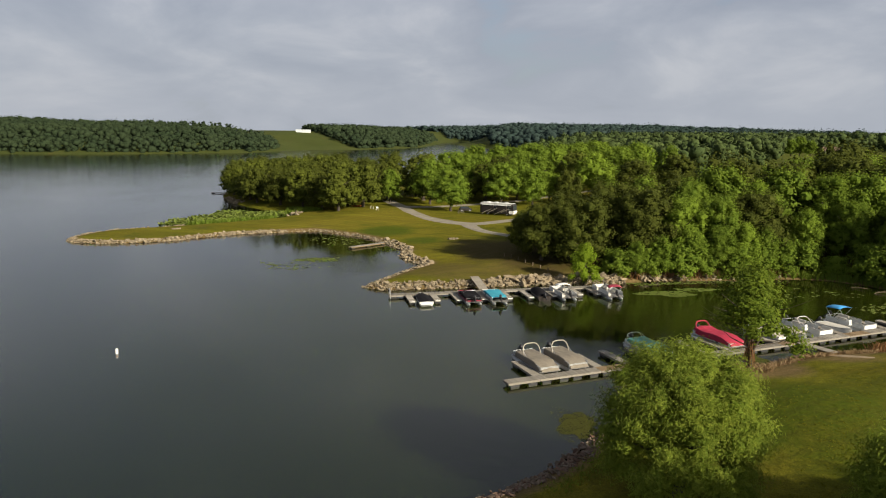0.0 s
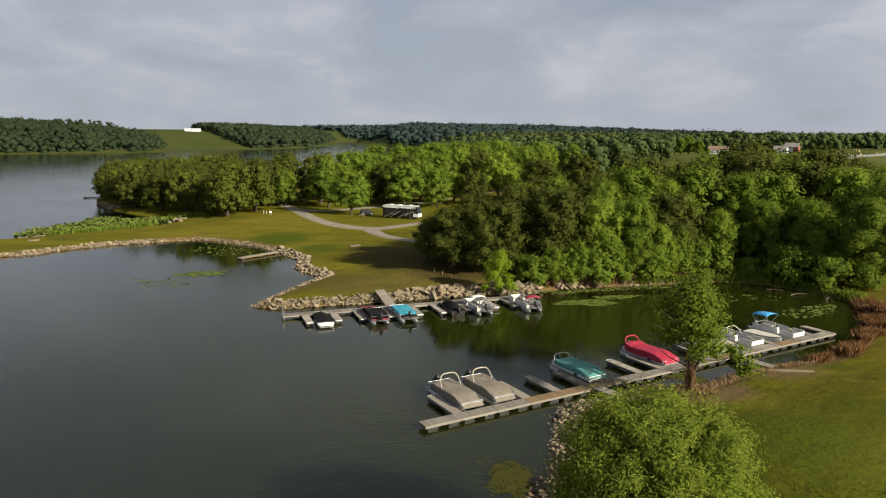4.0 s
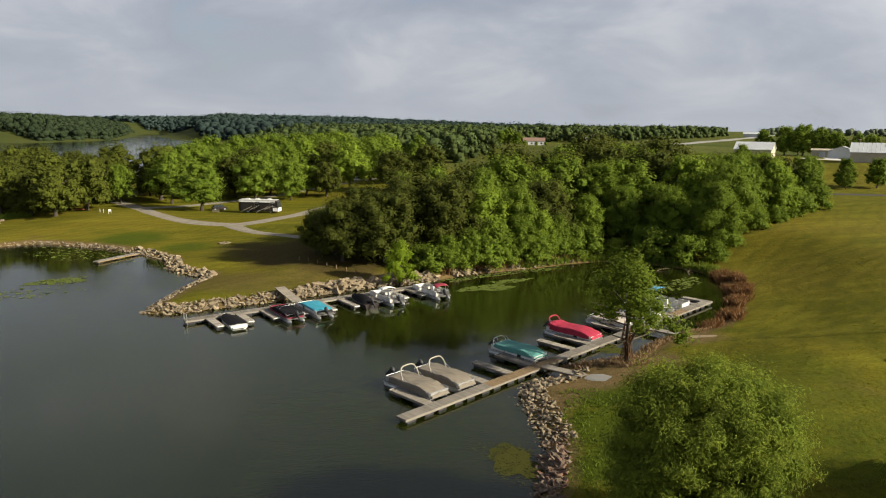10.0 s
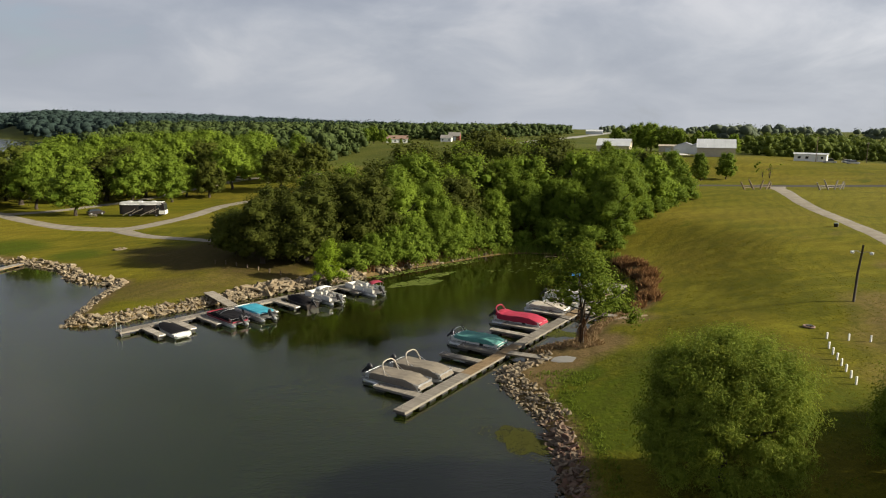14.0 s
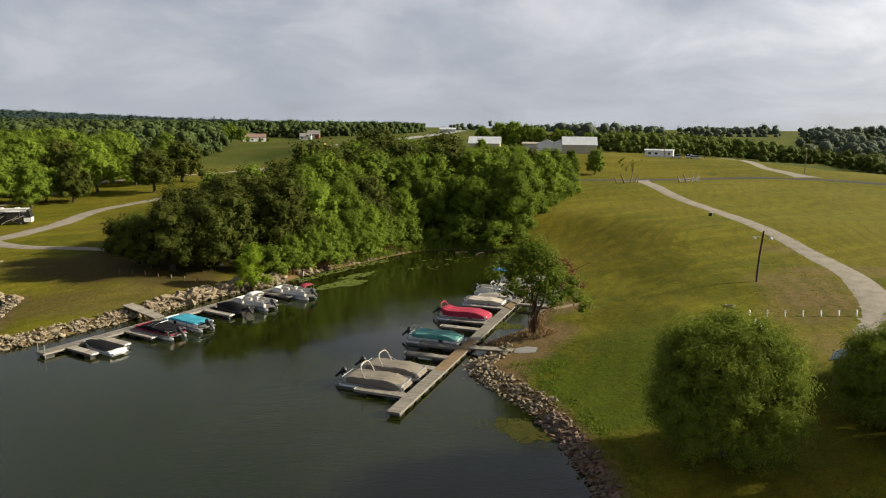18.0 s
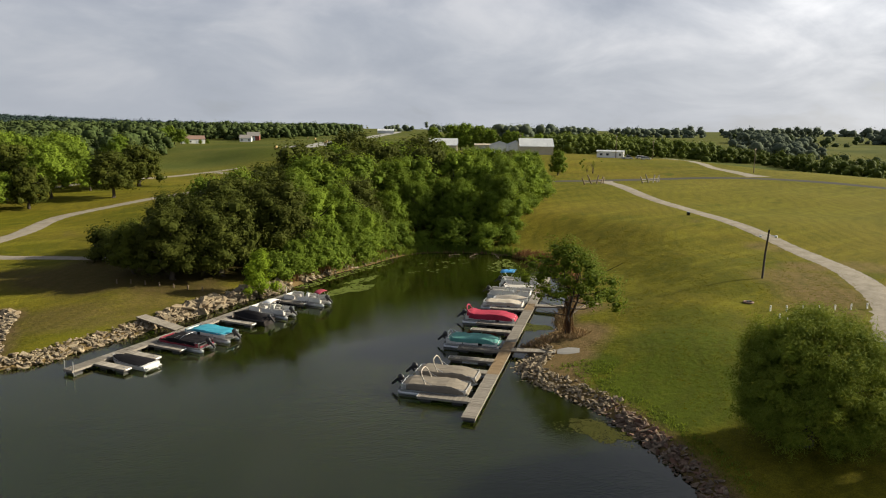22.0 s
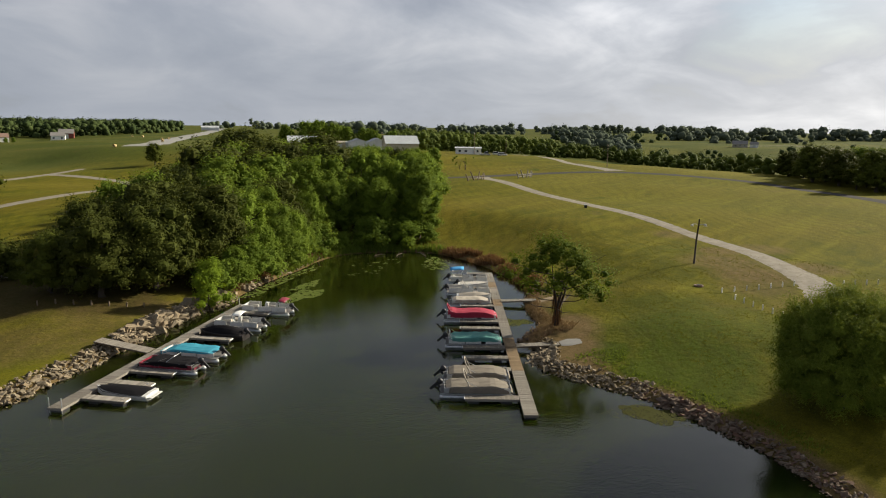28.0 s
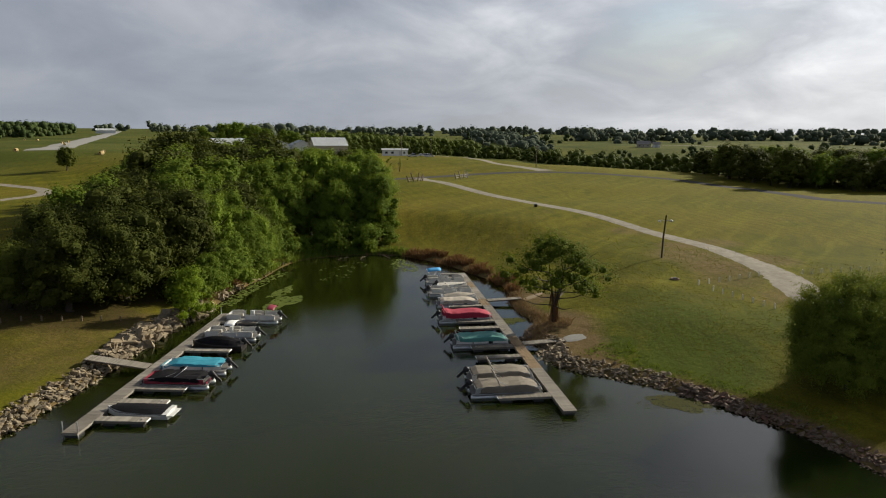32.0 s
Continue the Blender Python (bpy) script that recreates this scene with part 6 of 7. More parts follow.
blades("reeds", gappy(np.concatenate([shore_spots((31, 84.3), (47.8, 117), 1500, -0.4, 1.6, 41)[0], shore_spots((36, 88.5), (47, 112), 1000, 0.2, 2.4, 42)[0], disc_spots(36.5, 88, 2.2, 1.7, 300, 48)])), 0.4, 1.35, 0.07, "reed", "rust-brown dead reeds along the cove", "reeds", 1, 0.32)
blades("reeds", gappy(shore_spots((42, 98), (47.8, 117), 600, 1.5, 3.2, 142)[0]), 0.5, 1.3, 0.08, "reed", "rust-brown dead reeds at the head of the cove", "reeds", 11, 0.32)
blades("dry_grass", np.concatenate([disc_spots(17.5, 71, 2.8, 2.2, 420, 43), disc_spots(13, 71.0, 3.2, 1.5, 200, 44), shore_spots((16, 73), (32, 85), 900, -0.2, 1.7, 45)[0]]), 0.15, 0.6, 0.06, "straw", "tall dry grass along the bank beside the slender tree", "grass", 2, 0.5)
blades("bank_grass", np.concatenate([shore_spots((0, 39), (5.3, 58), 420, 1.6, 4.0, 57)[0], disc_spots(10.5, 60, 2.6, 3.2, 260, 58)]), 0.08, 0.24, 0.08, "weed", "lush green grass above the stony bank", "grass", 8, 0.5)
blades("weeds", np.concatenate([shore_spots((30, 129.6), (16, 123), 500, 0.2, 3.0, 46)[0], shore_spots((47.8, 117), (30, 129), 700, 0.0, 2.2, 47)[0]]), 0.5, 1.3, 0.16, "weed", "rank green weeds at the water's edge", "weeds", 3)
blades("dry_weeds", np.concatenate([shore_spots((30, 129.6), (2, 115.4), 900, 0.8, 4.0, 49)[0]]), 0.5, 1.5, 0.14, "reed", "dry brown weeds under the wood's edge", "weeds", 4)
blades("tall_weeds", np.concatenate([shore_spots((-119, 146), (-106, 170), 500, 0.0, 2.0, 50)[0], disc_spots(-107, 185, 6, 4, 500, 51)]), 0.4, 1.4, 0.22, "weed", "lush green weeds beside the inlet", "weeds", 5)
blades("meadow_tufts", disc_spots(20, 26, 14, 11, 900, 53), 0.08, 0.22, 0.10, "weed", "rough yellowish tufts in the mown grass", "grass", 6, 0.6)


def lawn_spots(count, seed):
    """Uneven spots on the mown bank above the marina, off the water, the drive and the bare ground."""
    rng = np.random.default_rng(seed)
    x, y = 2 + 66 * rng.random(count) ** 1.25, 18 + 92 * rng.random(count) ** 1.2
    d = inland(x, y)
    clump = np.sin(x * 0.9 + 2 * np.sin(y * 0.31)) + np.sin(y * 1.1 + 1.7 * np.sin(x * 0.43))
    drive = np.hypot(x - 46, y - 47) < 9
    keep = (d > 2.2) & (clump > -0.7) & ~drive & (np.hypot(x - 15, y - 69) > 6) & (y < 38 + 1.15 * x)
    return np.stack([x, y], -1)[keep]


blades("turf_tufts", lawn_spots(18000, 59), 0.03, 0.10, 0.09, "turf", "short uneven tufts of mown grass", "grass", 9, 0.9)


def pads(name, spots, low, high, mat, label, seed, rise=0.0):
    """Round floating leaves."""
    rng = np.random.default_rng(seed)
    p = np.array(spots)
    p = p[inland(p[:, 0], p[:, 1]) < 0.4]
    n, ring = len(p), 7
    r = rng.uniform(low, high, n)
    a = rng.uniform(0, 2 * math.pi, n)
    z = 0.012 + 0.012 * rng.random(n) + rise * rng.random(n)
    tilt = rng.normal(scale=0.05 + rise * 0.5, size=(n, 2))
    vs = [np.stack([p[:, 0], p[:, 1], z], -1)]
    for k in range(ring):
        t = a + 5.9 * k / (ring - 1)
        dx, dy = r * np.cos(t), r * np.sin(t)
        vs.append(np.stack([p[:, 0] + dx, p[:, 1] + dy, np.maximum(z + dx * tilt[:, 0] + dy * tilt[:, 1], 0.006)], -1))
    v = np.stack(vs, 1).reshape(-1, 3)
    i = np.arange(n)[:, None] * (ring + 1)
    f = np.concatenate([i + [[0, k + 1, k + 2]] for k in range(ring - 1)])
    ob = new(name, numpy_mesh(name, v, f, mat))
    return tagged(ob, label, "water plants", kind="stuff")


pads("lily_pads", np.concatenate([disc_spots(7.9, 108.7, 4.6, 1.9, 520, 61, 0.3), shore_spots((22, 125.8), (0, 114), 260, -2.6, -0.4, 62)[0], disc_spots(12.5, 113.5, 3.5, 1.2, 160, 63, 0.4)]), 0.13, 0.30, "lily", "green lily pads in rafts along the cove", 1)
pads("lily_pads", np.concatenate([disc_spots(38.5, 110, 4.5, 2.4, 110, 64, 0.9), disc_spots(42.5, 113, 3.5, 2, 90, 65, 1.0), disc_spots(30, 117, 9, 3, 50, 66, 0.4)]), 0.13, 0.30, "lily", "scattered lily pads at the head of the cove", 2)
pads("lily_pads", np.concatenate([disc_spots(-60.0, 114.5, 4.2, 2.6, 260, 68, 0.5), disc_spots(-62, 107, 7, 4, 90, 69), disc_spots(-68, 138, 12, 5, 170, 70, -0.5)]), 0.14, 0.32, "lily", "loose lily pads in the small inlet", 3, 0.03)
pads("lotus_leaves", np.concatenate([disc_spots(-119, 167, 12, 13, 2600, 71, 0.3), disc_spots(-124, 153, 6, 9, 900, 72, 0.2), disc_spots(-114, 178, 6, 5, 500, 73)]), 0.20, 0.42, "lily", "dense raised lotus leaves behind the spit", 4, 0.75)
pads("pond_scum", np.concatenate([disc_spots(2.7, 50.6, 1.7, 2.4, 2600, 74, 0.35), disc_spots(2.2, 52.4, 1.3, 1.7, 1100, 75, 0.9), disc_spots(2.6, 51.0, 2.4, 3.9, 500, 77, 0.35)]), 0.03, 0.08, "algae", "olive-green floating weed near the stony bank", 5)
pads("pond_scum", disc_spots(18.2, 77.5, 1.6, 2.2, 700, 75, 0.8), 0.06, 0.14, "algae", "pale green scum beside the dry grass", 6)


# ---- fallen branches at the head of the cove ----
def driftwood(x, y, turn, k, label):
    ob = thing("driftwood", pose(x, y, 0.05, 0, 0, turn), label, "dead branch", "fallen branches")
    rng = random.Random(int(x * 7))
    part("bough", Shape().tube([(-2.2 * k, 0, 0.0), (-0.6 * k, 0.2, 0.25 * k), (1.0 * k, -0.1, 0.35 * k), (2.4 * k, 0.3, 0.15 * k)], [0.11 * k, 0.10 * k, 0.07 * k, 0.03 * k], 7), "post", ob)
    for i in range(7):
        t = -1.6 + 0.55 * i
        a = rng.uniform(-1.0, 1.0) + (1.57 if i % 2 else -1.57)
        part("twig", Shape().tube([(t * k, 0.05, 0.22 * k), (t * k + 0.5 * k * math.cos(a), 0.6 * k * math.sin(a), 0.45 * k), (t * k + 0.9 * k * math.cos(a), 1.1 * k * math.sin(a), 0.35 * k + 0.3 * rng.random())], [0.045 * k, 0.03 * k, 0.012 * k], 5), "post", ob)


for x, y, turn, k in ((41.5, 121.8, 20, 0.7), (45, 119.2, 70, 0.8), (38.5, 124.3, -15, 0.55)):
    driftwood(x, y, turn, k, "grey fallen branches lying in the shallow water")


# ---- buildings ----
def gable_shed(name, m, L, D, eave, ridge, wall, roof, label, category, doors=(), windows=(), over=0.4):
    """A building with its long side along x and the ridge above it; the front faces -y. doors, windows: (x, width, low, high) on the front."""
    ob = thing(name, m, label, category)
    t = 0.16
    for y, nm in ((-D / 2, "wall"), (D / 2, "wall")):
        part(nm, Shape().box((0, y, eave / 2 - 0.5), (L, t, eave + 1.0)), wall, ob)
    for x in (-L / 2, L / 2):
        s = Shape()
        pr = [(-D / 2, -1.0), (D / 2, -1.0), (D / 2, eave), (0, ridge), (-D / 2, eave)]
        s.loft([[(x - t / 2, y, z) for y, z in pr], [(x + t / 2, y, z) for y, z in pr]])
        part("gable_wall", s, wall, ob)
    k = over * (ridge - eave) / (D / 2)
    for sgn in (-1, 1):
        s = Shape()
        a, b = (sgn * (D / 2 + over), eave - k + 0.06), (0, ridge + 0.06)
        s.loft([[(x, a[0], a[1]), (x, b[0], b[1]), (x, b[0], b[1] + 0.14), (x, a[0], a[1] + 0.14)] for x in (-L / 2 - over, L / 2 + over)])
        pane = part("roof", s, roof, ob)
        n = max(2, int(L / 1.2))
        r = Shape()
        for i in range(n + 1):
            x = -L / 2 - over + (L + 2 * over) * i / n
            r.tube([(x, a[0], a[1] + 0.16), (x, b[0], b[1] + 0.16)], 0.035, 4)
        if "steel" in roof:
            part("roof_ribs", r, roof, pane)
    for x, wd, lo, hi in doors:
        d = part("door", Shape().box((x, -D / 2 - t / 2 - 0.03, (lo + hi) / 2), (wd, 0.06, hi - lo)), "white_steel", ob)
        part("door_frame", Shape().box((x - wd / 2 - 0.06, -D / 2 - t / 2 - 0.035, (lo + hi) / 2), (0.12, 0.09, hi - lo + 0.1)).box((x + wd / 2 + 0.06, -D / 2 - t / 2 - 0.035, (lo + hi) / 2), (0.12, 0.09, hi - lo + 0.1)).box((x, -D / 2 - t / 2 - 0.035, hi + 0.06), (wd + 0.24, 0.09, 0.12)), wall, d)
    for x, wd, lo, hi in windows:
        wn = part("window", Shape().box((x, -D / 2 - t / 2 - 0.02, (lo + hi) / 2), (wd, 0.04, hi - lo)), "glass", ob)
        part("window_frame", Shape().box((x, -D / 2 - t / 2 - 0.03, lo - 0.05), (wd + 0.2, 0.08, 0.10)).box((x, -D / 2 - t / 2 - 0.03, hi + 0.05), (wd + 0.2, 0.08, 0.10)).box((x - wd / 2 - 0.05, -D / 2 - t / 2 - 0.03, (lo + hi) / 2), (0.1, 0.08, hi - lo)).box((x + wd / 2 + 0.05, -D / 2 - t / 2 - 0.03, (lo + hi) / 2), (0.1, 0.08, hi - lo)), "white", wn)
    return ob


def stand(x, y, turn, z=None):
    return pose(x, y, gz(x, y) if z is None else z, 0, 0, turn)


FACE = -36.0  # the sheds' long sides
gable_shed("storage_shed", stand(168.4, 248.4, FACE, 12.9), 14.2, 13, 4.7, 7.9, "tan_steel", "white_steel", "large tan steel shed with a white metal roof", "shed")
gable_shed("storage_shed", stand(140.8, 281.6, FACE, 12.9), 13.8, 12, 4.5, 7.3, "tan_steel", "white_steel", "tan steel hangar with a white metal roof beside the trees", "shed")
gable_shed("low_shed", stand(196, 323, FACE, 12.8), 9, 6, 3.2, 3.9, "tan_steel", "tan_steel", "low tan shed with a nearly flat roof", "shed", doors=((0, 2.6, 0, 2.5),))
gable_shed("white_shed", stand(196, 308, FACE + 90, 12.6), 14, 11, 3.6, 5.6, "white_steel", "white_steel", "white steel shed with a shallow gable", "shed", doors=((0, 3.4, 0, 3.0),))
gable_shed("white_shed", stand(187, 284, FACE + 90, 12.8), 12, 9, 4.2, 6.2, "white_steel", "white_steel", "white steel shed with a tall rounded door", "shed", doors=((-1, 3.6, 0, 3.6),))
gable_shed("mobile_home", stand(217, 249, -52, None), 12.5, 4.0, 2.9, 3.4, "white", "white_steel", "long white mobile home on the grass", "house", doors=((2.6, 0.95, 0.4, 2.4),), windows=((-4.2, 1.2, 1.1, 2.1), (-1.2, 1.2, 1.1, 2.1), (4.6, 0.9, 1.1, 2.1)))
gable_shed("farm_house", stand(117, 624, -12, None), 19, 11, 3.6, 6.4, "white", "rust_roof", "white house with a rusty red roof at the wood's edge", "house", doors=((3, 1.2, 0, 2.3),), windows=((-6, 1.6, 1.0, 2.3), (-2, 1.6, 1.0, 2.3), (6.5, 1.6, 1.0, 2.3)))
gable_shed("farm_house", stand(167, 637, -25, None), 10, 8, 3.4, 6.0, "white", "grey_roof", "small white house far behind the field", "house", windows=((-3, 1.4, 1.0, 2.3), (3, 1.4, 1.0, 2.3)))
gable_shed("red_barn", stand(181, 657, -25, None), 11, 8.5, 4.3, 7.6, "barn_red", "grey_roof", "dark red barn far behind the field", "barn", doors=((0, 3.4, 0, 3.6),))
gable_shed("hill_barn", stand(-608, 1024, 28, None), 24, 11, 3.0, 5.0, "white_steel", "white_steel", "long white barn on the far hilltop", "barn", doors=((-8, 4, 0, 3.4), (8, 4, 0, 3.4)))
gable_shed("farm_house", stand(632, 257, -70, None), 13, 9, 3.2, 6.0, "tan_steel", "grey_roof", "tan farmhouse with a grey roof on far pasture", "house", windows=((-4, 1.4, 1.0, 2.3), (0, 1.4, 1.0, 2.3), (4, 1.4, 1.0, 2.3)))
gable_shed("farm_house", stand(638, 246, -70, None), 7, 7, 3.0, 5.2, "white", "grey_roof", "white annex of the far farmhouse", "house", doors=((0, 2.6, 0, 2.4),))
gable_shed("far_barn", stand(520, 1010, -30, None), 26, 14, 4.5, 7.0, "white_steel", "white_steel", "white barn beyond the airstrip", "barn", doors=((0, 5, 0, 4),))

# the little kiosk between the willows
kiosk = thing("kiosk", stand(29.5, 40.6, 25), "small brown board kiosk with a slate-blue roof", "kiosk")
for x, y, sx, sy in ((0, -1.2, 2.6, 0.08), (0, 1.2, 2.6, 0.08), (-1.3, 0, 0.08, 2.4), (1.3, 0, 0.08, 2.4)):
    part("wall", Shape().box((x, y, 1.0), (sx, sy, 2.6)), "brown_wall", kiosk)
for sgn in (-1, 1):
    part("roof", Shape().loft([[(x, sgn * 1.55, 2.15), (x, 0, 2.85), (x, 0, 2.95), (x, sgn * 1.55, 2.25)] for x in (-1.6, 1.6)]), "blue_roof", kiosk)
part("door", Shape().box((0, -1.27, 0.95), (0.85, 0.05, 1.9)), "dark_paint", kiosk)


# ---- vehicles ----
def wheels(ob, spots, r=0.36):
    for x, y in spots:
        ty = part("tyre", Shape().tube([(x, y - 0.11, r), (x, y + 0.11, r)], r, 14), "rubber", ob)
        part("rim", Shape().tube([(x, y - 0.12, r), (x, y + 0.12, r)], r * 0.6, 10), "alu", ty)


def car(m, paint, label, L=4.8, W=1.85, H=1.5, truck=False):
    ob = thing("pickup" if truck else "car", m, label, "car", "vehicles by the mobile home")
    body = Shape().loft([[(x, -W / 2 * k, z0), (x, W / 2 * k, z0), (x, W / 2 * k, z1), (x, -W / 2 * k, z1)] for x, k, z0, z1 in ((-L / 2, 0.88, 0.40, 0.82), (-L * 0.45, 1, 0.30, 0.95), (L * 0.30, 1, 0.30, 0.95), (L * 0.46, 0.95, 0.30, 0.82), (L / 2, 0.86, 0.40, 0.66))])
    part("body", body, paint, ob)
    a, b = (-L * 0.05, L * 0.25) if truck else (-L * 0.40, L * 0.22)
    cab = Shape().loft([[(a - 0.1, -W * 0.48, 0.94), (a - 0.1, W * 0.48, 0.94), (b + 0.35, W * 0.48, 0.94), (b + 0.35, -W * 0.48, 0.94)], [(a + 0.15, -W * 0.40, H), (a + 0.15, W * 0.40, H), (b - 0.15, W * 0.40, H), (b - 0.15, -W * 0.40, H)]])
    c = part("cabin", cab, "glass", ob)
    part("roof", Shape().box(((a + b) / 2, 0, H + 0.02), (b - a - 0.2, W * 0.78, 0.06)), paint, c)
    wheels(ob, [(x, y) for x in (-L * 0.31, L * 0.31) for y in (-W * 0.45, W * 0.45)], 0.34)
    for y in (-W * 0.34, W * 0.34):
        part("headlight", Shape().box((L * 0.475, y, 0.66), (0.1, 0.32, 0.14)), "white", ob)


car(stand(214, 236, -30), "silver", "silver pickup truck parked by the mobile home", 5.4, 1.95, 1.75, True)
car(stand(221, 231, -20), "silver", "silver car parked beside the gravel road", 4.9, 1.85, 1.6)
car(stand(226, 238, -60), "white", "white car parked by the mobile home")
car(stand(-20, 262, 30), "white", "white car under the camp trees")
car(stand(-93, 226, 100), "white", "white car half hidden under the oaks")

car(stand(-53.8, 192.3, 25), "dark_paint", "small dark car beside the motorhome", 4.0, 1.7, 1.4)

rv = thing("motorhome", stand(-42.0, 186.9, -11), "dark bronze motorhome with a pale roof and extended slide-outs", "motorhome")
L, W = 10.6, 2.55
part("body", Shape().loft([[(x, -W / 2, z0), (x, W / 2, z0), (x, W / 2, z1), (x, -W / 2, z1)] for x, z0, z1 in ((-L / 2, 0.55, 3.35), (L * 0.42, 0.45, 3.40), (L * 0.485, 0.45, 3.1), (L / 2, 0.5, 1.5))]), "dark_paint", rv)
part("roof", Shape().box((-0.2, 0, 3.44), (L * 0.94, W * 0.98, 0.10)), "hull", rv)
part("upper_band", Shape().box((-0.3, -W / 2 - 0.008, 3.12), (L * 0.93, 0.02, 0.46)), "hull", rv, "pale band under the roof")
part("windscreen", Shape().add([(L * 0.4885, -W * 0.44, 3.0), (L * 0.4885, W * 0.44, 3.0), (L * 0.503, W * 0.44, 1.65), (L * 0.503, -W * 0.44, 1.65)], [(3, 2, 1, 0)]), "glass", rv)
part("front_cap", Shape().box((L * 0.503, 0, 1.0), (0.12, W * 0.94, 0.95)), "white", rv)
part("cab_side", Shape().box((L * 0.435, -W / 2 - 0.008, 1.05), (L * 0.12, 0.02, 0.9)), "white", rv, "pale panel beside the cab")
for x, w in ((-3.4, 1.4), (-1.0, 1.6), (1.6, 1.2), (3.9, 0.9)):
    wn = part("window", Shape().box((x, -W / 2 - 0.02, 2.25), (w, 0.05, 0.75)), "glass", rv)
    part("window_frame", Shape().box((x, -W / 2 - 0.025, 1.85), (w + 0.1, 0.06, 0.06)).box((x, -W / 2 - 0.025, 2.65), (w + 0.1, 0.06, 0.06)), "alu", wn)
for x, w in ((-2.6, 3.6), (2.0, 2.6)):
    so = part("slide_out", Shape().box((x, -W / 2 - 0.28, 1.95), (w, 0.55, 1.9)), "dark_paint", rv)
    part("awning", Shape().box((x, -W / 2 - 0.30, 2.94), (w + 0.2, 0.75, 0.06)), "hull", so)
for x, z, k in ((-2.9, 1.05, 1.0), (-0.9, 1.35, 0.9), (1.3, 1.0, 1.1), (3.0, 1.45, 0.8)):
    arc = [(x + 1.5 * k * t, z + 0.55 * k * (t + 0.5 * t ** 3)) for t in (-1.0, -0.6, -0.2, 0.2, 0.6, 1.0)]
    s = Shape()
    for (ax, az), (bx, bz) in zip(arc, arc[1:]):
        s.add([(ax, -W / 2 - 0.575, az), (bx, -W / 2 - 0.575, bz), (bx, -W / 2 - 0.575, bz + 0.16), (ax, -W / 2 - 0.575, az + 0.16)], [(0, 1, 2, 3)])
    part("stripe", s, "beige_cover", rv, "pale curved stripe")
wheels(rv, [(-2.9, -1.05), (-2.9, 1.05), (3.3, -1.05), (3.3, 1.05)], 0.48)
for x in (-3.2, -0.6, 2.6):
    part("roof_unit", Shape().box((x, 0, 3.62), (1.0, 0.8, 0.28), taper=(0.8, 0.8)), "hull", rv)


# ---- small things on the grass ----
def picnic_table(m, label="weathered wooden picnic table on the lawn"):
    ob = thing("picnic_table", m, label, "table", "picnic tables")
    part("tabletop", Shape().box((0, 0, 0.75), (1.8, 0.75, 0.05)), "plank_grey", ob)
    for y in (-0.72, 0.72):
        part("bench", Shape().box((0, y, 0.45), (1.8, 0.26, 0.05)), "plank_grey", ob)
    for x in (-0.65, 0.65):
        s = Shape().tube([(x, -0.62, 0), (x, -0.22, 0.74)], 0.04, 4).tube([(x, 0.62, 0), (x, 0.22, 0.74)], 0.04, 4).tube([(x, -0.74, 0.40), (x, 0.74, 0.40)], 0.04, 4)
        part("trestle", s, "post", ob)
    return ob


first_table = picnic_table(stand(-53.4, 186.6, 20))
for x, y, a in ((-62, 214, 40), (-30, 232, 10)):
    copy_thing(first_table, stand(x, y, a))


def bollard():
    ob = thing("bollard", stand(39.6, 58.8, 5), "white-painted wooden bollard beside the gravel lot", "bollard", "bollards")
    part("stem", Shape().box((0, 0, 0.25), (0.14, 0.14, 0.84)), "white", ob)
    part("cap", Shape().box((0, 0, 0.695), (0.15, 0.15, 0.05), taper=(0.5, 0.5)), "white", ob)
    return ob


post = bollard()
ROW_UP = [(39.6 + 1.78 * i, 58.8 - 1.02 * i) for i in range(1, 7)]
ROW_LOW = [(37.4 - 0.92 * i, 56.3 - 1.42 * i) for i in range(7)]
ROW_RIGHT = [(54.9 + 1.25 * i, 47.5 - 1.18 * i) for i in range(8)]
for i, (x, y) in enumerate(ROW_UP + ROW_LOW + ROW_RIGHT):
    copy_thing(post, stand(x, y, (i * 37) % 20))
for i in range(7):
    short = thing("short_post", stand(-23.2 + 1.7 * i, 122.5 - 1.28 * i, i * 11), "short weathered wooden post under the oaks", "post", "posts under the oaks")
    part("stem", Shape().box((0, 0, 0.2), (0.15, 0.15, 0.8)), "post", short)
    part("cap", Shape().box((0, 0, 0.62), (0.15, 0.15, 0.05), taper=(0.6, 0.6)), "post", short)

lamp = thing("lamp_pole", stand(52.3, 67.8, -50), "dark leaning wooden pole with two pale lamp heads", "lamp")
part("pole", Shape().tube([(0, 0, -0.6), (0.10, 0, 3.5), (0.36, 0, 7.0)], [0.16, 0.14, 0.11], 9), "bark", lamp, "", True)
for sx in (-1, 1):
    arm = part("arm", Shape().tube([(0.30, 0, 6.0), (0.30 + sx * 0.45, 0, 6.2), (0.30 + sx * 0.95, 0, 6.18)], 0.035, 5), "alu", lamp)
    part("lamp_head", Shape().tube([(0.30 + sx * 0.92, 0, 6.24), (0.30 + sx * 1.0, 0, 6.08), (0.30 + sx * 1.03, 0, 5.90)], [0.10, 0.24, 0.19], 10), "white", arm, "pale lamp head")


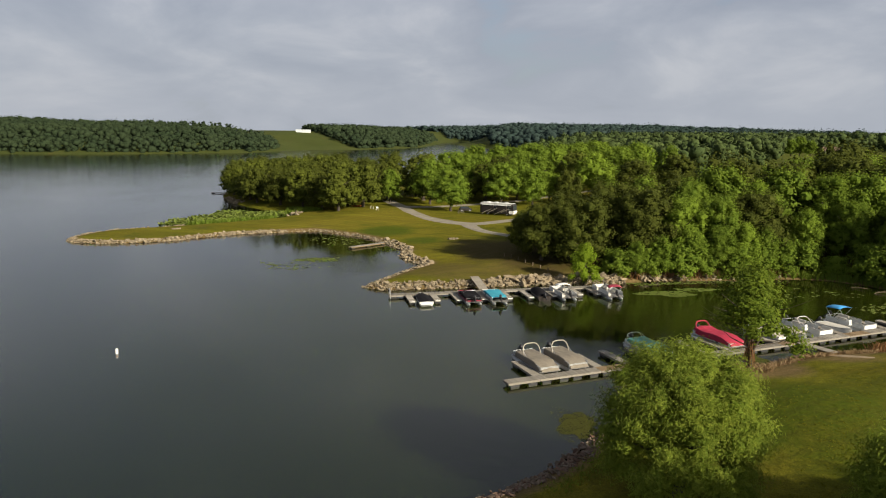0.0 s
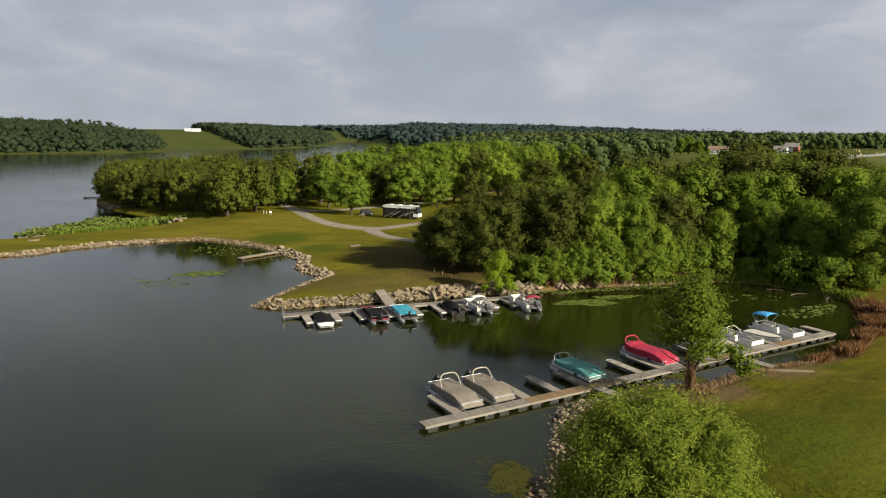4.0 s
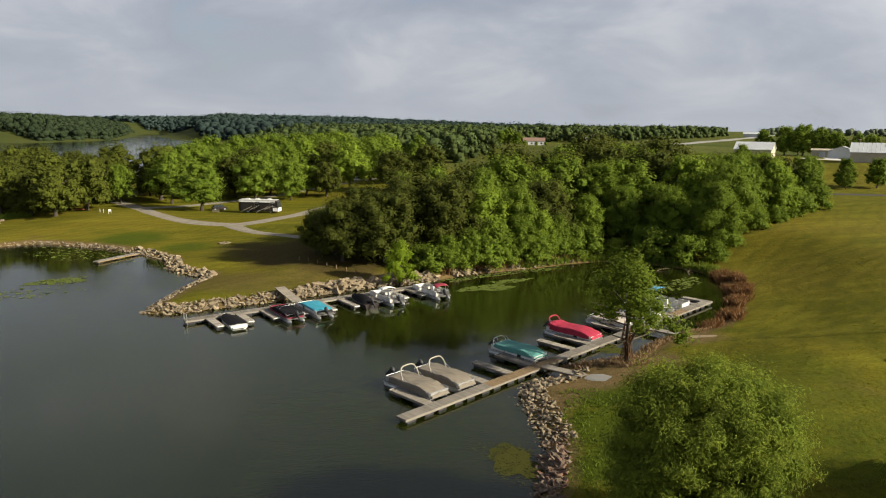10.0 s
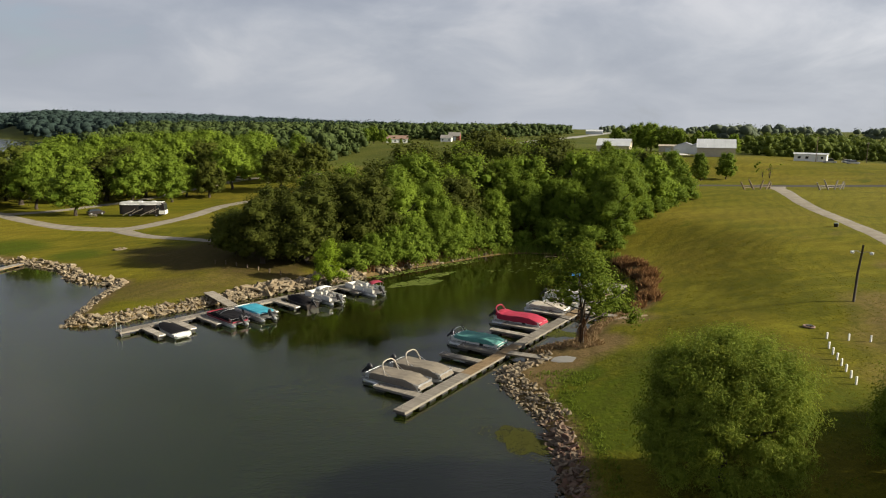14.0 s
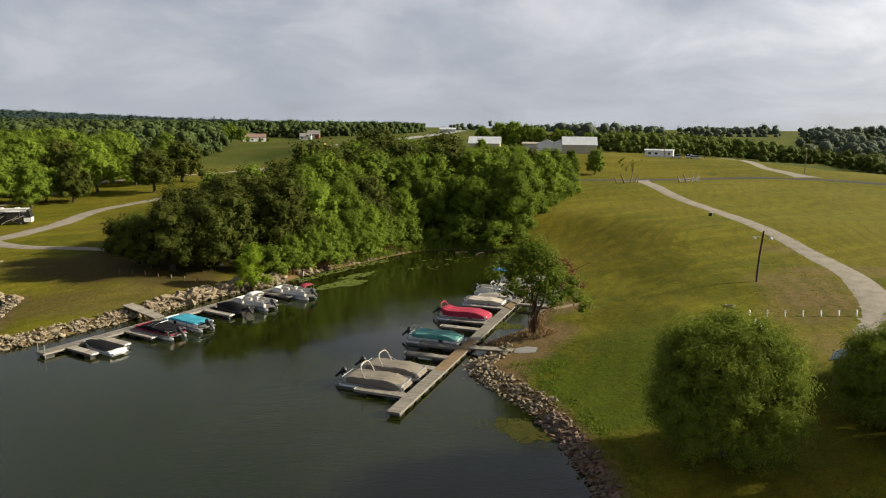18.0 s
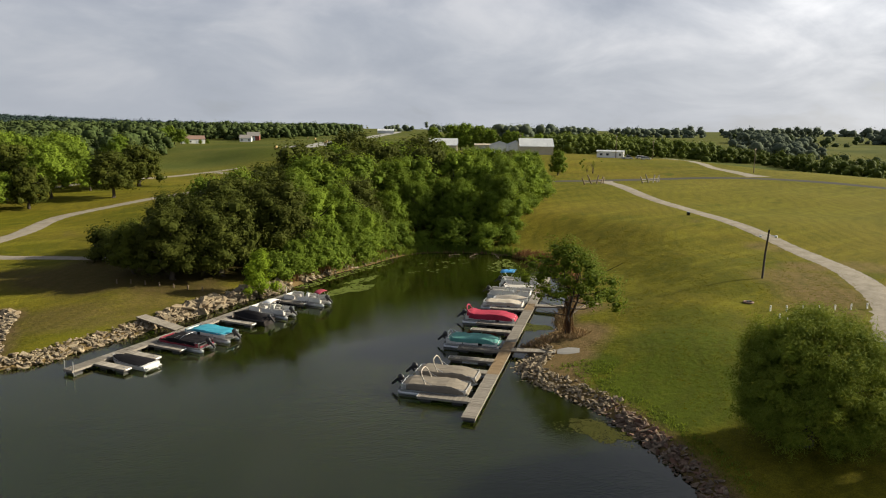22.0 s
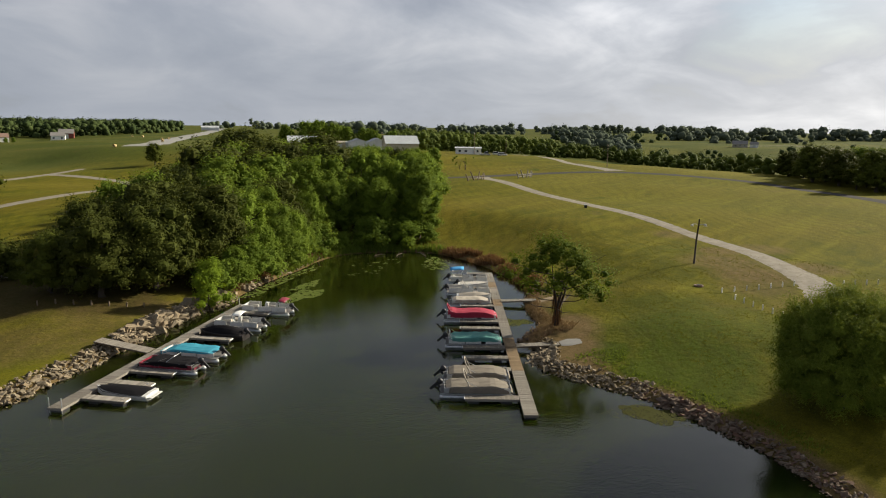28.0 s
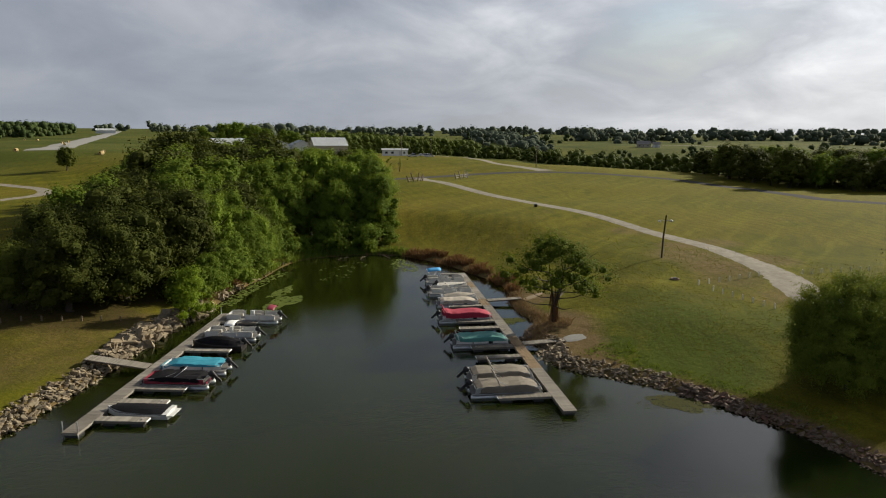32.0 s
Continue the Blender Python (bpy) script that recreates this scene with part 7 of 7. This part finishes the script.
def utility_pole(x, y, h, label):
    ob = thing("utility_pole", stand(x, y, 20), label, "pole", "utility poles")
    part("pole", Shape().tube([(0, 0, -0.6), (0, 0, h)], [0.17, 0.11], 8), "post", ob)
    arm = part("cross_arm", Shape().box((0, 0, h - 0.5), (1.8, 0.10, 0.12)), "post", ob)
    for d in (-0.8, 0, 0.8):
        part("insulator", Shape().tube([(d, 0, h - 0.44), (d, 0, h - 0.22)], [0.06, 0.04], 6), "white", arm)


utility_pole(200, 163, 9.0, "weathered utility pole beside the gravel road")
utility_pole(213, 242, 10.5, "weathered utility pole in front of the mobile home")
utility_pole(243, 245, 9.0, "weathered utility pole beside the parked cars")
utility_pole(176, 268, 9.0, "weathered utility pole behind the tan shed")


def log_gate(m, label, mat):
    """Leaning logs and rails beside the drive."""
    ob = thing("log_gate", m, label, "gate", "log gates")
    ob.scale = (1.35, 1.0, 1.0)
    for i, (x, top, lean) in enumerate(((-3.2, 2.2, -1.3), (-0.6, 2.9, -1.7), (1.0, 2.6, 1.0), (2.6, 2.2, 1.4), (3.6, 1.7, 0.9))):
        part("log", Shape().tube([(x, 0, -0.3), (x + lean, 0.1 * i, top)], [0.20, 0.16], 7), mat, ob)
    for z in (0.55, 1.15):
        part("rail", Shape().tube([(-3.8, 0.15, z), (3.9, 0.15, z + 0.1)], 0.09, 6), mat, ob)
    return ob


log_gate(stand(120.5, 166.5, 8), "rustic gate wing of leaning grey logs", "post")
log_gate(stand(143.5, 163.5, 8), "rustic gate wing of pale leaning logs", "plank_grey")

bin_ob = thing("litter_bin", stand(91.7, 109.9, 35), "dark blue litter bin beside the drive", "bin")
part("body", Shape().box((0, 0, 0.33), (0.9, 0.65, 0.66), taper=(1.1, 1.1)), "dark_paint", bin_ob)
part("lid", Shape().box((0, 0, 0.70), (1.04, 0.76, 0.09), taper=(0.9, 0.9)), "blue_roof", bin_ob)
grill = thing("fire_ring", stand(40.7, 62.4, 0), "low rusty steel fire ring on the grass", "fire ring")
ring = [(0.55 * math.cos(a), 0.55 * math.sin(a)) for a in np.linspace(0, 2 * math.pi, 14)]
part("ring", Shape().tube([(x, y, 0.12) for x, y in ring], 0.11, 6), "rust_roof", grill)
part("grate", Shape().box((0, 0, 0.27), (0.7, 0.4, 0.03)), "rubber", grill)
for x, y, lab in ((-114.5, 136.5, "pale stone fire ring on the spit"), (-41, 143.5, "pale stone fire ring on the lawn")):
    fr = thing("stone_fire_ring", stand(x, y, 0), lab, "fire ring")
    for k in range(11):
        a = 2 * math.pi * k / 11
        part("stone", STONES["tan_rock"][k % 8][0], None, fr, at=pose(0.9 * math.cos(a), 0.9 * math.sin(a), 0.10, 0, 0, 40 * k) @ Matrix.Scale(0.55, 4))

board = thing("notice_board", stand(-78, 181, 10), "white notice board on two posts beside the gravel loop", "sign")
part("panel", Shape().box((0, 0, 1.35), (1.1, 0.06, 0.9)), "white", board)
for x in (-0.5, 0.5):
    part("post", Shape().box((x, 0.06, 0.8), (0.10, 0.10, 2.0)), "white", board)
board.scale = (0.62, 0.62, 0.62)
for x, y in ((-80.5, 183.5), (-82, 185)):
    marker = thing("marker_post", stand(x, y, 0), "pale marker post beside the gravel loop", "post", "marker posts")
    part("stem", Shape().box((0, 0, 0.5), (0.13, 0.13, 0.9)), "seat", marker)
    part("cap", Shape().box((0, 0, 0.97), (0.16, 0.16, 0.05)), "plank_grey", marker)
kayak = thing("kayak", stand(-91, 193, 25), "orange kayak lying on the grass under the oaks", "boat")
part("hull", Shape().loft([[(x, -w, 0.25 + r), (x, -w * 0.6, 0.05 + r), (x, w * 0.6, 0.05 + r), (x, w, 0.25 + r), (x, 0, 0.36 + r)] for x, w, r in ((-1.6, 0.03, 0.12), (-0.9, 0.27, 0.02), (0, 0.36, 0), (0.9, 0.27, 0.02), (1.6, 0.03, 0.12))]), "orange", kayak)
part("seat", Shape().box((-0.1, 0, 0.33), (0.8, 0.36, 0.10)), "black", kayak)


def hay_bale(m):
    ob = thing("hay_bale", m, "round straw-coloured hay bale on the field", "hay bale", "hay bales")
    part("roll", Shape().tube([(-0.75, 0, 0.75), (-0.6, 0, 0.75), (0.6, 0, 0.75), (0.75, 0, 0.75)], [0.66, 0.76, 0.76, 0.66], 16), "hay", ob, "", True)
    part("twine", Shape().tube([(-0.3, 0, 0.75), (-0.28, 0, 0.75)], 0.775, 16).tube([(0.28, 0, 0.75), (0.3, 0, 0.75)], 0.775, 16), "seat", ob)
    return ob


bale = hay_bale(stand(107, 321, 20))
for i, (x, y) in enumerate([(108.5, 323), (110, 325), (111.5, 327), (89, 355), (150, 430), (170, 470), (200, 560), (215, 610), (190, 500)]):
    copy_thing(bale, stand(x, y, 25 + i * 31 % 90))
